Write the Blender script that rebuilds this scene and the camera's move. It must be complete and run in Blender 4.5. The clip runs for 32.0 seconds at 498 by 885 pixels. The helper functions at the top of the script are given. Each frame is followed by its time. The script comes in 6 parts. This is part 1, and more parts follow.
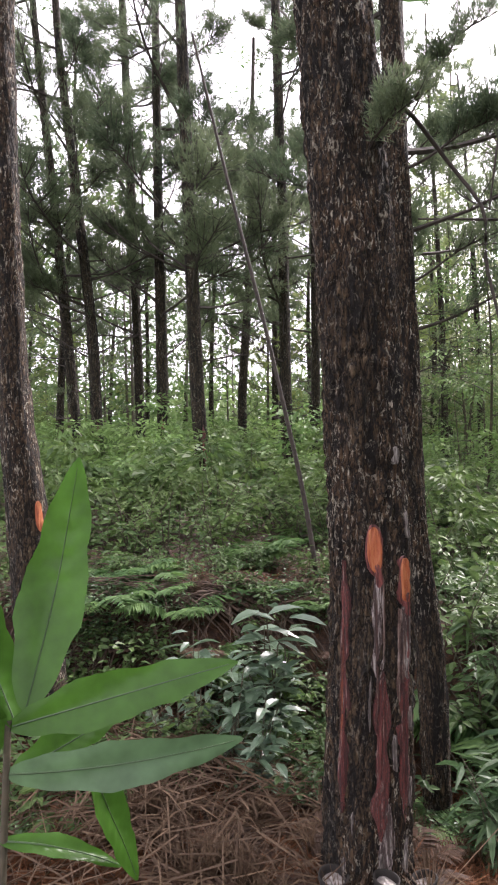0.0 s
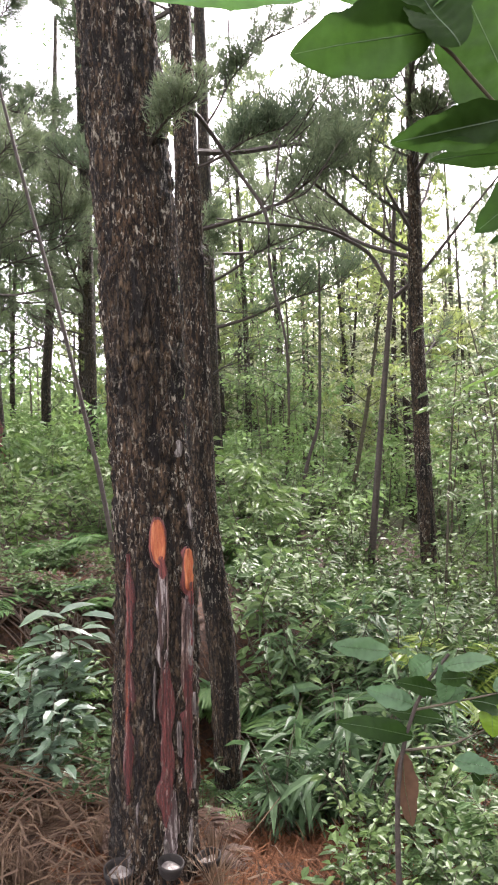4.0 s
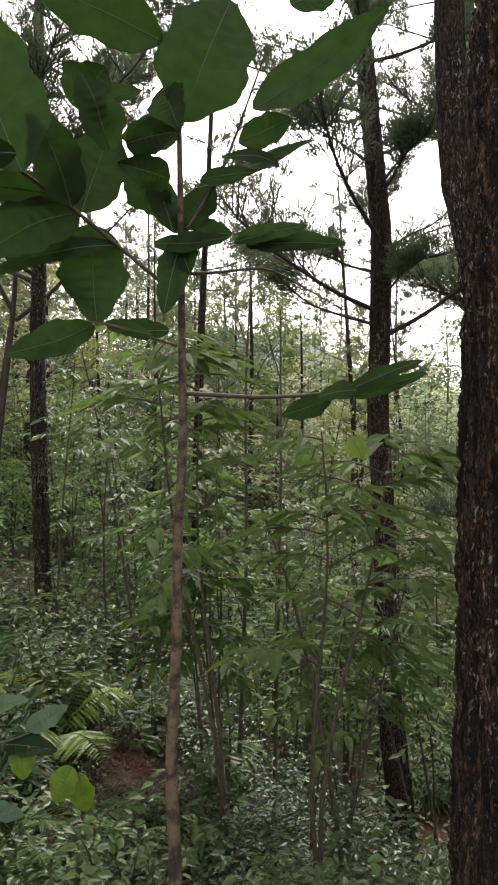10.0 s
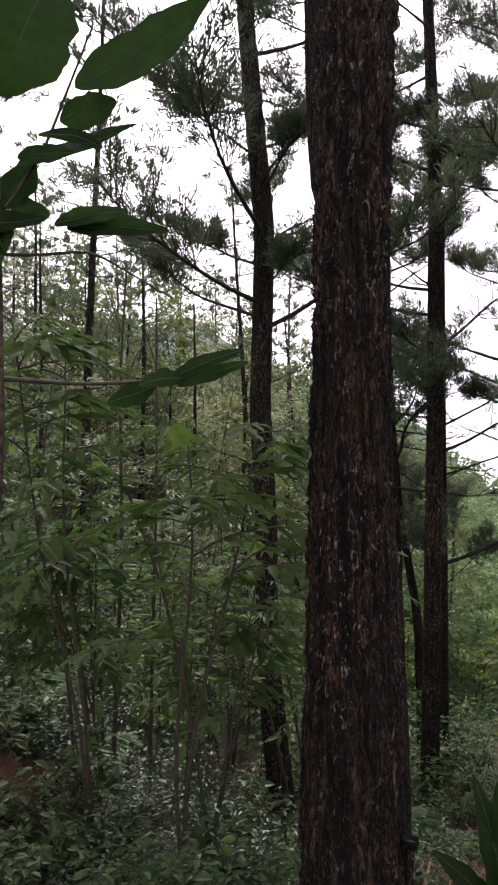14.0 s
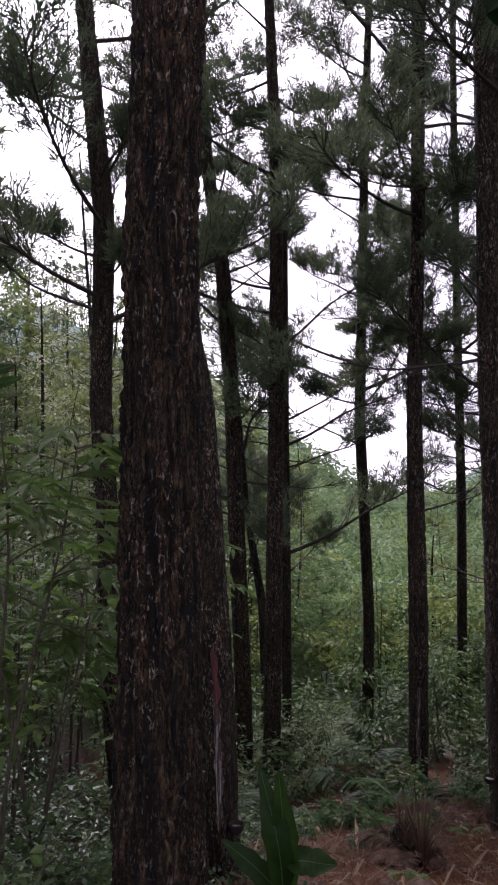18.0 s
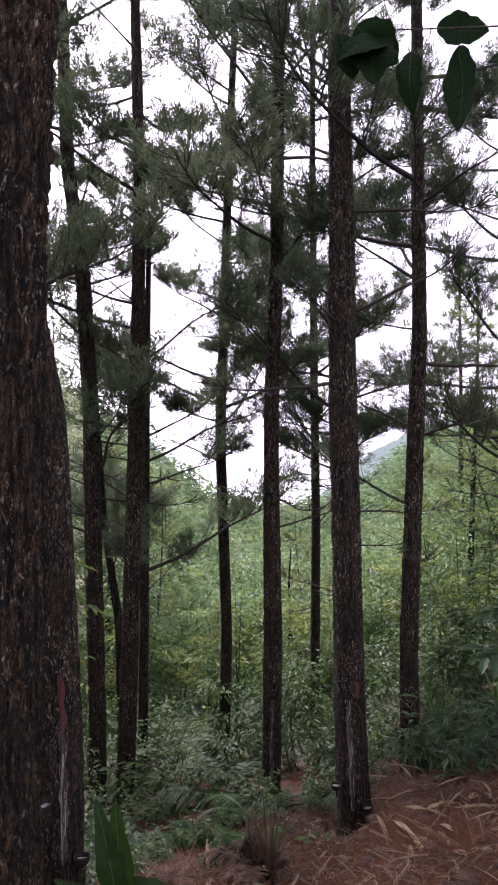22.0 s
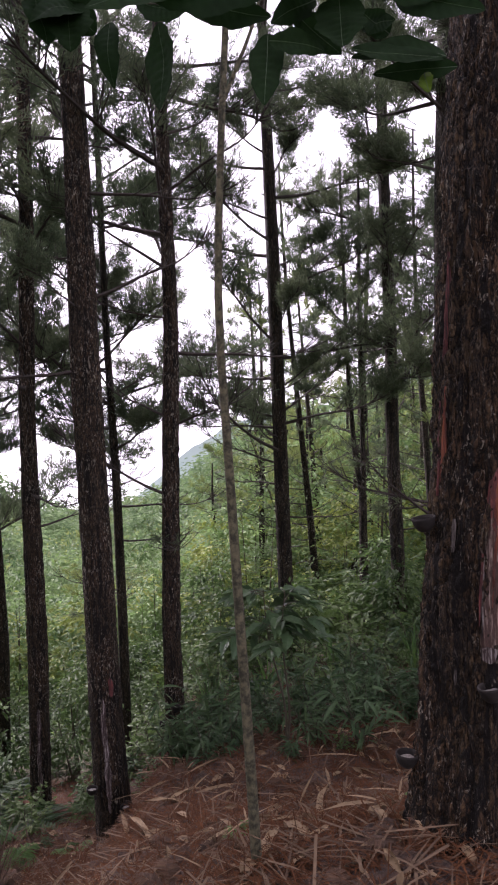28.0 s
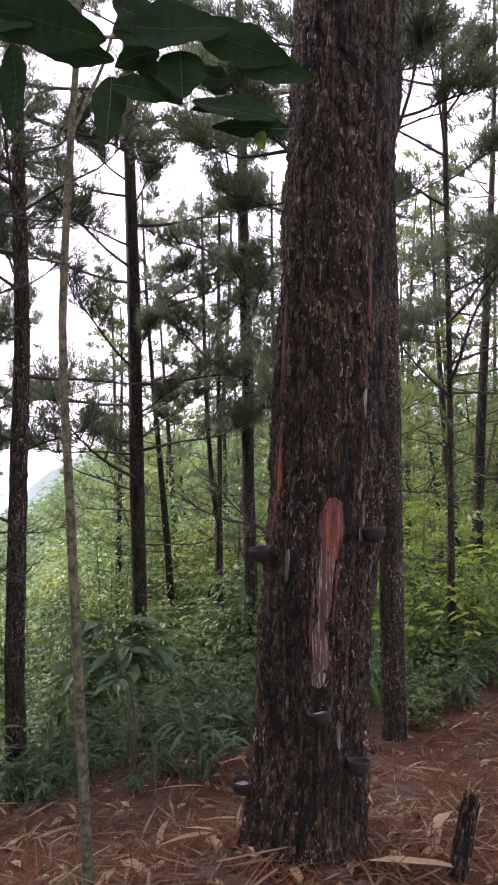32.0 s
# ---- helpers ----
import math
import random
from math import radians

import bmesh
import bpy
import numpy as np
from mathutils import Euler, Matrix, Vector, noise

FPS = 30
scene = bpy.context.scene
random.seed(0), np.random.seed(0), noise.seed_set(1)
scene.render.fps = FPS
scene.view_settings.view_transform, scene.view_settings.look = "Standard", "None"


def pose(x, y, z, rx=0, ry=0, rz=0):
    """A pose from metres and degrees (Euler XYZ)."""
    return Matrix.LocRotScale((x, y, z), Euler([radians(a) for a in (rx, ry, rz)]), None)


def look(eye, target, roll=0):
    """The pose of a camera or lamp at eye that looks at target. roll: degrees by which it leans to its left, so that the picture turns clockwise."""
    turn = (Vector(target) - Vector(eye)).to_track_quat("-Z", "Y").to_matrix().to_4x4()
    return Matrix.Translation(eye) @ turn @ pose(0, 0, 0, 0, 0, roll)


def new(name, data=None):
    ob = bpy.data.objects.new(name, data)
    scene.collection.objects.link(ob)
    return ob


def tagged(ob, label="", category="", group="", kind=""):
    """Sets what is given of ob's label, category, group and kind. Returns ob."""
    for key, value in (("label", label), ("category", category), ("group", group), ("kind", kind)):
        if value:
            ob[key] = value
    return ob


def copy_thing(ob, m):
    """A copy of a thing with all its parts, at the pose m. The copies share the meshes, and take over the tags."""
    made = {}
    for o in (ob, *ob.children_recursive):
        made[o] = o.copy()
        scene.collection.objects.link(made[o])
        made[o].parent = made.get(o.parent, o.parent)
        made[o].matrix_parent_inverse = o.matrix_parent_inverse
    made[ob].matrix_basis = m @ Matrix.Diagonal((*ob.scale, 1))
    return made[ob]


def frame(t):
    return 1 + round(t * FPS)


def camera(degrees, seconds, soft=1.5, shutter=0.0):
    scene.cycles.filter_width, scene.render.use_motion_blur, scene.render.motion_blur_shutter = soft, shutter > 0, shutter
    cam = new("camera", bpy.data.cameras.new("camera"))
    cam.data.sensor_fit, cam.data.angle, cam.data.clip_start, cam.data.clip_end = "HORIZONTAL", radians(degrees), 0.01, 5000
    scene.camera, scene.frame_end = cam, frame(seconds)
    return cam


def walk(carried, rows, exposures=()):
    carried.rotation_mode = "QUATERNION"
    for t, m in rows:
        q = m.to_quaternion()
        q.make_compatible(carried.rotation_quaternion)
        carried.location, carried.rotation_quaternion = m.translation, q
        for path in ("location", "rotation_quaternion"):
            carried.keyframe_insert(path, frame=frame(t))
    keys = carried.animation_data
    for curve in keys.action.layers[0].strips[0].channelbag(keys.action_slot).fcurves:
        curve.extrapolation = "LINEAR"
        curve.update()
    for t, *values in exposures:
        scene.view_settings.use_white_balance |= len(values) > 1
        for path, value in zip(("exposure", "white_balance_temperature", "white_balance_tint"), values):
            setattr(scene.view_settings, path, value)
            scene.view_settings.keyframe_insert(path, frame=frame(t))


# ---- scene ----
cam = camera(40.2, 32.0, soft=2.1)
PATH = [
    (0, (0.0, 0.0, 1.596), (0.0, 2.0, 1.604), -1.4),
    (0.5, (0.009, 0.0, 1.594), (0.076, 1.999, 1.599), -1.0),
    (1, (0.021, -0.002, 1.593), (0.15, 1.994, 1.598), -1.2),
    (1.5, (0.033, -0.004, 1.591), (0.23, 1.986, 1.594), -1.5),
    (2, (0.046, -0.01, 1.591), (0.324, 1.971, 1.592), -1.5),
    (2.5, (0.059, -0.012, 1.588), (0.404, 1.958, 1.585), -1.5),
    (4.5, (0.108, -0.035, 1.589), (0.728, 1.867, 1.569), -1.7),
    (5, (0.122, -0.045, 1.592), (0.829, 1.826, 1.578), -1.6),
    (5.5, (0.137, -0.051, 1.59), (0.918, 1.79, 1.566), -1.4),
    (6, (0.151, -0.073, 1.596), (1.013, 1.732, 1.589), -1.3),
    (6.5, (0.161, -0.08, 1.597), (1.09, 1.691, 1.635), -1.1),
    (7, (0.156, -0.1, 1.597), (1.162, 1.628, 1.66), -0.9),
    (7.5, (0.187, -0.105, 1.601), (1.288, 1.564, 1.659), -0.6),
    (8, (0.221, -0.103, 1.598), (1.403, 1.509, 1.653), -0.3),
    (8.5, (0.273, -0.095, 1.597), (1.512, 1.474, 1.652), -0.1),
    (9, (0.291, -0.109, 1.6), (1.598, 1.404, 1.66), -0.3),
    (9.5, (0.316, -0.129, 1.601), (1.68, 1.333, 1.647), -0.3),
    (10, (0.347, -0.133, 1.605), (1.754, 1.289, 1.642), -0.1),
    (10.5, (0.355, -0.147, 1.607), (1.791, 1.245, 1.648), -0.3),
    (11, (0.368, -0.159, 1.606), (1.831, 1.204, 1.649), -0.1),
    (11.5, (0.385, -0.171, 1.607), (1.875, 1.163, 1.64), -0.2),
    (12, (0.395, -0.187, 1.602), (1.911, 1.119, 1.62), -0.0),
    (12.5, (0.411, -0.197, 1.603), (1.953, 1.076, 1.615), 0.2),
    (13, (0.413, -0.208, 1.605), (1.97, 1.047, 1.622), 0.2),
    (13.5, (0.422, -0.22, 1.604), (1.994, 1.018, 1.617), 0.3),
    (14, (0.445, -0.244, 1.599), (2.047, 0.954, 1.608), -0.1),
    (14.5, (0.465, -0.262, 1.597), (2.108, 0.878, 1.605), -0.1),
    (15, (0.482, -0.278, 1.596), (2.163, 0.805, 1.604), 0.1),
    (15.5, (0.498, -0.292, 1.595), (2.212, 0.739, 1.615), -0.0),
    (17.5, (0.485, -0.391, 1.647), (2.275, 0.502, 1.635), -0.1),
    (18, (0.5, -0.406, 1.647), (2.313, 0.439, 1.629), -0.2),
    (18.5, (0.507, -0.412, 1.651), (2.337, 0.396, 1.633), 0.1),
    (19, (0.509, -0.422, 1.655), (2.352, 0.355, 1.644), 0.2),
    (19.5, (0.509, -0.425, 1.654), (2.367, 0.314, 1.651), 0.4),
    (20, (0.504, -0.442, 1.664), (2.386, 0.235, 1.664), 0.6),
    (20.5, (0.507, -0.453, 1.666), (2.41, 0.161, 1.669), 0.8),
    (21, (0.513, -0.452, 1.659), (2.432, 0.112, 1.663), 0.8),
    (21.5, (0.512, -0.45, 1.665), (2.444, 0.068, 1.676), 0.8),
    (22, (0.504, -0.463, 1.676), (2.447, 0.008, 1.702), 0.6),
    (22.5, (0.492, -0.481, 1.681), (2.449, -0.072, 1.713), 0.5),
    (23, (0.516, -0.555, 1.634), (2.479, -0.173, 1.69), 0.1),
    (23.5, (0.536, -0.616, 1.608), (2.506, -0.271, 1.669), -0.4),
    (24, (0.56, -0.681, 1.591), (2.536, -0.377, 1.644), -0.7),
    (24.5, (0.567, -0.725, 1.578), (2.548, -0.463, 1.632), -0.9),
    (26.5, (0.725, -0.955, 1.57), (2.72, -0.832, 1.612), -1.3),
    (27, (0.707, -0.983, 1.59), (2.706, -0.93, 1.617), -1.4),
    (27.5, (0.708, -0.995, 1.592), (2.708, -0.989, 1.608), -1.4),
    (28, (0.708, -1.02, 1.593), (2.707, -1.079, 1.612), -1.7),
    (28.5, (0.703, -1.033, 1.597), (2.699, -1.154, 1.621), -1.6),
    (29, (0.695, -1.044, 1.601), (2.687, -1.223, 1.636), -1.2),
    (29.5, (0.689, -1.05, 1.603), (2.674, -1.283, 1.654), -1.1),
    (30, (0.682, -1.058, 1.607), (2.661, -1.337, 1.671), -1.0),
    (30.5, (0.672, -1.071, 1.609), (2.643, -1.404, 1.687), -1.1),
    (31, (0.656, -1.079, 1.612), (2.62, -1.45, 1.693), -1.1),
    (31.5, (0.654, -1.08, 1.611), (2.61, -1.488, 1.69), -0.9),
    (32, (0.657, -1.095, 1.615), (2.602, -1.552, 1.7), -1.0),
]
EXPOSURES = [(0.0, 1.64, 6400, 24), (1.0, 1.94, 6350, 26), (2.2, 2.99, 6350, 29), (4.5, 2.09, 6500, 21), (6.0, 1.94, 6550, 20), (9.0, 1.19, 6700, 20),
             (12.0, 0.77, 6400, 24), (13.0, 0.64, 6350, 26), (15.0, 0.21, 6150, 31), (18.0, 0.24, 6000, 35), (20.0, 0.51, 6000, 36), (22.0, 0.87, 6000, 37), (24.0, 0.54, 6000, 37), (27.0, 0.64, 6150, 36), (28.0, 0.79, 6200, 36), (29.5, 1.29, 6250, 35), (32.0, 1.29, 6250, 34)]
walk(cam, [(t, look(eye, target, roll)) for t, eye, target, roll in PATH], EXPOSURES)
# white daylight from a high, thin overcast
world = bpy.data.worlds.new("overcast_sky")
scene.world = world
world.use_nodes = True
wn = world.node_tree
wn.nodes.clear()
sky = wn.nodes.new("ShaderNodeTexSky")
sky.sky_type = "NISHITA"
sky.sun_disc = False
sky.sun_elevation, sky.sun_rotation = radians(42), radians(48)
sky.air_density, sky.dust_density, sky.ozone_density = 1.6, 8.0, 0.6
soft = wn.nodes.new("ShaderNodeHueSaturation")
soft.inputs["Saturation"].default_value = 0.2
wbg = wn.nodes.new("ShaderNodeBackground")
wbg.inputs["Strength"].default_value = 0.15
wout = wn.nodes.new("ShaderNodeOutputWorld")
# haze: the sky near and below the horizon is as pale as just above it
coord = wn.nodes.new("ShaderNodeTexCoord")
split_xyz = wn.nodes.new("ShaderNodeSeparateXYZ")
lift_z = wn.nodes.new("ShaderNodeMath")
lift_z.operation = "MAXIMUM"
lift_z.inputs[1].default_value = 0.3
join_xyz = wn.nodes.new("ShaderNodeCombineXYZ")
wn.links.new(coord.outputs["Generated"], split_xyz.inputs[0])
wn.links.new(split_xyz.outputs[0], join_xyz.inputs[0])
wn.links.new(split_xyz.outputs[1], join_xyz.inputs[1])
wn.links.new(split_xyz.outputs[2], lift_z.inputs[0])
wn.links.new(lift_z.outputs[0], join_xyz.inputs[2])
wn.links.new(join_xyz.outputs[0], sky.inputs[0])
wn.links.new(sky.outputs[0], soft.inputs["Color"])
veil = wn.nodes.new("ShaderNodeMixRGB")
veil.inputs[0].default_value = 0.6
veil.inputs[2].default_value = (8.6, 8.6, 8.9, 1)
wn.links.new(soft.outputs[0], veil.inputs[1])
wn.links.new(veil.outputs[0], wbg.inputs["Color"])
wn.links.new(wbg.outputs[0], wout.inputs[0])
sun_data = bpy.data.lights.new("sun", "SUN")
sun_data.energy, sun_data.angle, sun_data.color = 4.2, radians(11), (1.0, 0.96, 0.9)
sun = new("sun", sun_data)
sun.matrix_world = look((11.0, 9.9, 13.4), (0, 0, 0))

RNG = np.random.default_rng(11)


# ---- materials ----
def material(name):
    m = bpy.data.materials.new(name)
    m.use_nodes = True
    nt = m.node_tree
    return m, nt, nt.nodes["Principled BSDF"]


def node(nt, kind, **inputs):
    n = nt.nodes.new(kind)
    for k, v in inputs.items():
        n.inputs[k.replace("_", " ")].default_value = v
    return n


def ramp(nt, source, stops):
    n = nt.nodes.new("ShaderNodeValToRGB")
    while len(n.color_ramp.elements) < len(stops):
        n.color_ramp.elements.new(0.5)
    for e, (p, c) in zip(n.color_ramp.elements, stops):
        e.position, e.color = p, (*c, 1)
    nt.links.new(source, n.inputs[0])
    return n


def stretched(nt, sx, sy, sz):
    co = nt.nodes.new("ShaderNodeTexCoord")
    mp = nt.nodes.new("ShaderNodeMapping")
    mp.inputs["Scale"].default_value = (sx, sy, sz)
    nt.links.new(co.outputs["Object"], mp.inputs[0])
    return mp.outputs[0]


def mixed(nt, fac, a, b):
    n = nt.nodes.new("ShaderNodeMixRGB")
    for src, k in ((fac, 0), (a, 1), (b, 2)):
        if isinstance(src, tuple):
            n.inputs[k].default_value = (*src, 1)
        elif isinstance(src, float):
            n.inputs[k].default_value = src
        else:
            nt.links.new(src, n.inputs[k])
    return n.outputs[0]


def bumped(nt, bsdf, height, strength, distance):
    b = node(nt, "ShaderNodeBump", Strength=strength, Distance=distance)
    nt.links.new(height, b.inputs["Height"])
    nt.links.new(b.outputs[0], bsdf.inputs["Normal"])


def bark_material(name, dark, mid, fleck, amount, size=1.0, tall=1.0):
    """Flaking bark: small upright plates, their gaps painted dark as crevice shade, crumbs of pale lichen."""
    m, nt, bs = material(name)
    sway = node(nt, "ShaderNodeTexNoise", Scale=1.0, Detail=5.0, Roughness=0.65)
    nt.links.new(stretched(nt, 26 / size, 26 / size, 9 / size), sway.inputs["Vector"])
    bend = nt.nodes.new("ShaderNodeVectorMath")
    bend.operation = "MULTIPLY_ADD"
    bend.inputs[1].default_value = (2.6, 2.6, 2.6)
    nt.links.new(sway.outputs["Color"], bend.inputs[0])
    nt.links.new(stretched(nt, 44 / size, 44 / size, 13 / size / tall), bend.inputs[2])
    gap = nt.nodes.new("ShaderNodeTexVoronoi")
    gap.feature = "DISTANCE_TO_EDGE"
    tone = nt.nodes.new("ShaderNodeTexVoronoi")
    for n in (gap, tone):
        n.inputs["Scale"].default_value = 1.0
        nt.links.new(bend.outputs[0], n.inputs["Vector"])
    grain = node(nt, "ShaderNodeTexNoise", Scale=1.0, Detail=9.0, Roughness=0.75)
    nt.links.new(stretched(nt, 95, 95, 36), grain.inputs["Vector"])
    furrow = node(nt, "ShaderNodeTexNoise", Scale=1.0, Detail=4.0, Roughness=0.6, Distortion=0.5)
    nt.links.new(stretched(nt, 24 / size, 24 / size, 3.2 / size / tall), furrow.inputs["Vector"])
    flake = node(nt, "ShaderNodeTexNoise", Scale=1.0, Detail=4.0, Roughness=0.65, Distortion=1.2)
    nt.links.new(stretched(nt, 52 / size, 52 / size, 20 / size), flake.inputs["Vector"])
    patch = node(nt, "ShaderNodeTexNoise", Scale=1.0, Detail=5.0)
    nt.links.new(stretched(nt, 4.0, 4.0, 1.5), patch.inputs["Vector"])
    # crevice shade, painted between the plates and along the furrows
    gap_shade = (dark[0] * 0.35, dark[1] * 0.35, dark[2] * 0.35)
    pick = nt.nodes.new("ShaderNodeSeparateColor")
    nt.links.new(tone.outputs["Color"], pick.inputs[0])
    plate = ramp(nt, pick.outputs[0], [(0.0, (mid[0] * 0.4, mid[1] * 0.4, mid[2] * 0.4)), (0.45, (mid[0] * 0.75, mid[1] * 0.75, mid[2] * 0.75)), (0.8, mid), (1.0, (mid[0] * 1.25, mid[1] * 1.25, mid[2] * 1.3))])
    warm = mixed(nt, ramp(nt, patch.outputs[0], [(0.38, (0, 0, 0)), (0.66, (0.55, 0.55, 0.55))]).outputs[0], plate.outputs[0], (mid[0] * 1.15, mid[1] * 0.85, mid[2] * 0.75))
    worn = mixed(nt, ramp(nt, grain.outputs[0], [(0.4, (0, 0, 0)), (0.6, (1, 1, 1))]).outputs[0], dark, warm)
    cut = mixed(nt, ramp(nt, gap.outputs["Distance"], [(0.03, (0, 0, 0)), (0.13, (1, 1, 1))]).outputs[0], gap_shade, worn)
    body = mixed(nt, ramp(nt, furrow.outputs[0], [(0.42, (0, 0, 0)), (0.49, (1, 1, 1))]).outputs[0], gap_shade, cut)
    which = ramp(nt, flake.outputs[0], [(0.64 - amount * 0.5, (0, 0, 0)), (0.68 - amount * 0.5, (1, 1, 1))])
    spread = ramp(nt, patch.outputs[0], [(0.42, (0.2, 0.2, 0.2)), (0.58, (1, 1, 1))])
    crumb = ramp(nt, grain.outputs[0], [(0.43, (0, 0, 0)), (0.53, (1, 1, 1))])
    f = mixed(nt, spread.outputs[0], (0.0, 0.0, 0.0), which.outputs[0])
    g = mixed(nt, crumb.outputs[0], (0.0, 0.0, 0.0), f)
    nt.links.new(mixed(nt, g, body, fleck), bs.inputs["Base Color"])
    bs.inputs["Roughness"].default_value = 0.88
    bs.inputs["Specular IOR Level"].default_value = 0.3
    rise = ramp(nt, gap.outputs["Distance"], [(0.0, (0, 0, 0)), (0.25, (1, 1, 1))])
    add = nt.nodes.new("ShaderNodeMath")
    add.operation = "MULTIPLY_ADD"
    add.inputs[1].default_value = 0.6
    nt.links.new(grain.outputs[0], add.inputs[0])
    nt.links.new(rise.outputs[0], add.inputs[2])
    sum_up = nt.nodes.new("ShaderNodeMath")
    sum_up.operation = "ADD"
    nt.links.new(add.outputs[0], sum_up.inputs[0])
    nt.links.new(furrow.outputs[0], sum_up.inputs[1])
    bumped(nt, bs, sum_up.outputs[0], 1.0, 0.012)
    return m


def streaked_material(name, tones, rough):
    """Wood or resin that runs down a trunk in fine upright streaks."""
    m, nt, bs = material(name)
    n = node(nt, "ShaderNodeTexNoise", Scale=1.0, Detail=6.0, Roughness=0.7)
    nt.links.new(stretched(nt, 105, 105, 5), n.inputs["Vector"])
    r = ramp(nt, n.outputs[0], [(0.37 + 0.26 * k / (len(tones) - 1), c) for k, c in enumerate(tones)])
    nt.links.new(r.outputs[0], bs.inputs["Base Color"])
    bs.inputs["Roughness"].default_value = rough
    bumped(nt, bs, n.outputs[0], 0.9, 0.008)
    return m


def leaf_material(name, c1, c2, gloss=0.45, through_light=0.3, shine=0.35, patch=0.0):
    """A leaf: two greens that vary from leaf to leaf, some gloss, light that passes through."""
    m, nt, bs = material(name)
    geo = nt.nodes.new("ShaderNodeNewGeometry")
    info = nt.nodes.new("ShaderNodeObjectInfo")
    add = nt.nodes.new("ShaderNodeMath")
    add.operation = "ADD"
    nt.links.new(geo.outputs["Random Per Island"], add.inputs[0])
    nt.links.new(info.outputs["Random"], add.inputs[1])
    half = nt.nodes.new("ShaderNodeMath")
    half.operation = "MULTIPLY"
    half.inputs[1].default_value = 0.5
    nt.links.new(add.outputs[0], half.inputs[0])
    spot = node(nt, "ShaderNodeTexNoise", Scale=38.0, Detail=4.0)
    co = nt.nodes.new("ShaderNodeTexCoord")
    nt.links.new(co.outputs["Object"], spot.inputs["Vector"])
    tone = half.outputs[0]
    if patch:
        # neighbouring plants differ in tone
        wide = node(nt, "ShaderNodeTexNoise", Scale=patch, Detail=2.0)
        nt.links.new(co.outputs["Object"], wide.inputs["Vector"])
        spread = ramp(nt, wide.outputs[0], [(0.38, (0, 0, 0)), (0.62, (1, 1, 1))])
        tone = mixed(nt, 0.6, half.outputs[0], spread.outputs[0])
    col = mixed(nt, tone, c1, c2)
    mott = ramp(nt, spot.outputs[0], [(0.3, (0.72, 0.72, 0.72)), (0.7, (1.15, 1.15, 1.15))])
    mulc = nt.nodes.new("ShaderNodeMixRGB")
    mulc.blend_type = "MULTIPLY"
    mulc.inputs[0].default_value = 0.8
    nt.links.new(col, mulc.inputs[1])
    nt.links.new(mott.outputs[0], mulc.inputs[2])
    nt.links.new(mulc.outputs[0], bs.inputs["Base Color"])
    bs.inputs["Roughness"].default_value = gloss
    bs.inputs["Specular IOR Level"].default_value = shine
    tr = nt.nodes.new("ShaderNodeBsdfTranslucent")
    nt.links.new(mulc.outputs[0], tr.inputs["Color"])
    mx = nt.nodes.new("ShaderNodeMixShader")
    mx.inputs[0].default_value = through_light
    nt.links.new(bs.outputs[0], mx.inputs[1])
    nt.links.new(tr.outputs[0], mx.inputs[2])
    nt.links.new(mx.outputs[0], nt.nodes["Material Output"].inputs[0])
    return m


def plain_material(name, c1, c2, scale, rough=0.8, bump=0.4, span=0.2):
    m, nt, bs = material(name)
    n = node(nt, "ShaderNodeTexNoise", Scale=scale, Detail=7.0, Roughness=0.65)
    co = nt.nodes.new("ShaderNodeTexCoord")
    nt.links.new(co.outputs["Object"], n.inputs["Vector"])
    r = ramp(nt, n.outputs[0], [(0.5 - span, c1), (0.5 + span, c2)])
    nt.links.new(r.outputs[0], bs.inputs["Base Color"])
    bs.inputs["Roughness"].default_value = rough
    bumped(nt, bs, n.outputs[0], bump, 0.01)
    return m


def ground_material():
    m, nt, bs = material("needle_litter_soil")
    co = nt.nodes.new("ShaderNodeTexCoord")
    fine = node(nt, "ShaderNodeTexNoise", Scale=26.0, Detail=9.0, Roughness=0.75)
    strand = node(nt, "ShaderNodeTexWave", Scale=5.0, Distortion=22.0, Detail=5.0)
    strand.inputs["Detail Scale"].default_value = 3.0
    wide = node(nt, "ShaderNodeTexNoise", Scale=0.9, Detail=4.0)
    for n in (fine, strand, wide):
        nt.links.new(co.outputs["Object"], n.inputs["Vector"])
    litter = ramp(nt, fine.outputs[0], [(0.3, (0.006, 0.0034, 0.002)), (0.5, (0.034, 0.015, 0.007)), (0.7, (0.11, 0.05, 0.02))])
    soil = ramp(nt, strand.outputs[0], [(0.2, (0.02, 0.0115, 0.0075)), (0.9, (0.075, 0.043, 0.027))])
    near = mixed(nt, ramp(nt, wide.outputs[0], [(0.42, (0, 0, 0)), (0.6, (0.35, 0.35, 0.35))]).outputs[0], litter.outputs[0], soil.outputs[0])
    # green undergrowth covers the slopes away from the clearing
    geo = nt.nodes.new("ShaderNodeNewGeometry")
    dist = nt.nodes.new("ShaderNodeVectorMath")
    dist.operation = "LENGTH"
    nt.links.new(geo.outputs["Position"], dist.inputs[0])
    mr = node(nt, "ShaderNodeMapRange")
    mr.inputs["From Min"].default_value, mr.inputs["From Max"].default_value = 9.0, 16.0
    nt.links.new(dist.outputs["Value"], mr.inputs["Value"])
    green = ramp(nt, fine.outputs[0], [(0.3, (0.025, 0.05, 0.02)), (0.7, (0.07, 0.12, 0.04))])
    nt.links.new(mixed(nt, mr.outputs[0], near, green.outputs[0]), bs.inputs["Base Color"])
    bs.inputs["Roughness"].default_value = 0.95
    bumped(nt, bs, fine.outputs[0], 0.9, 0.03)
    return m


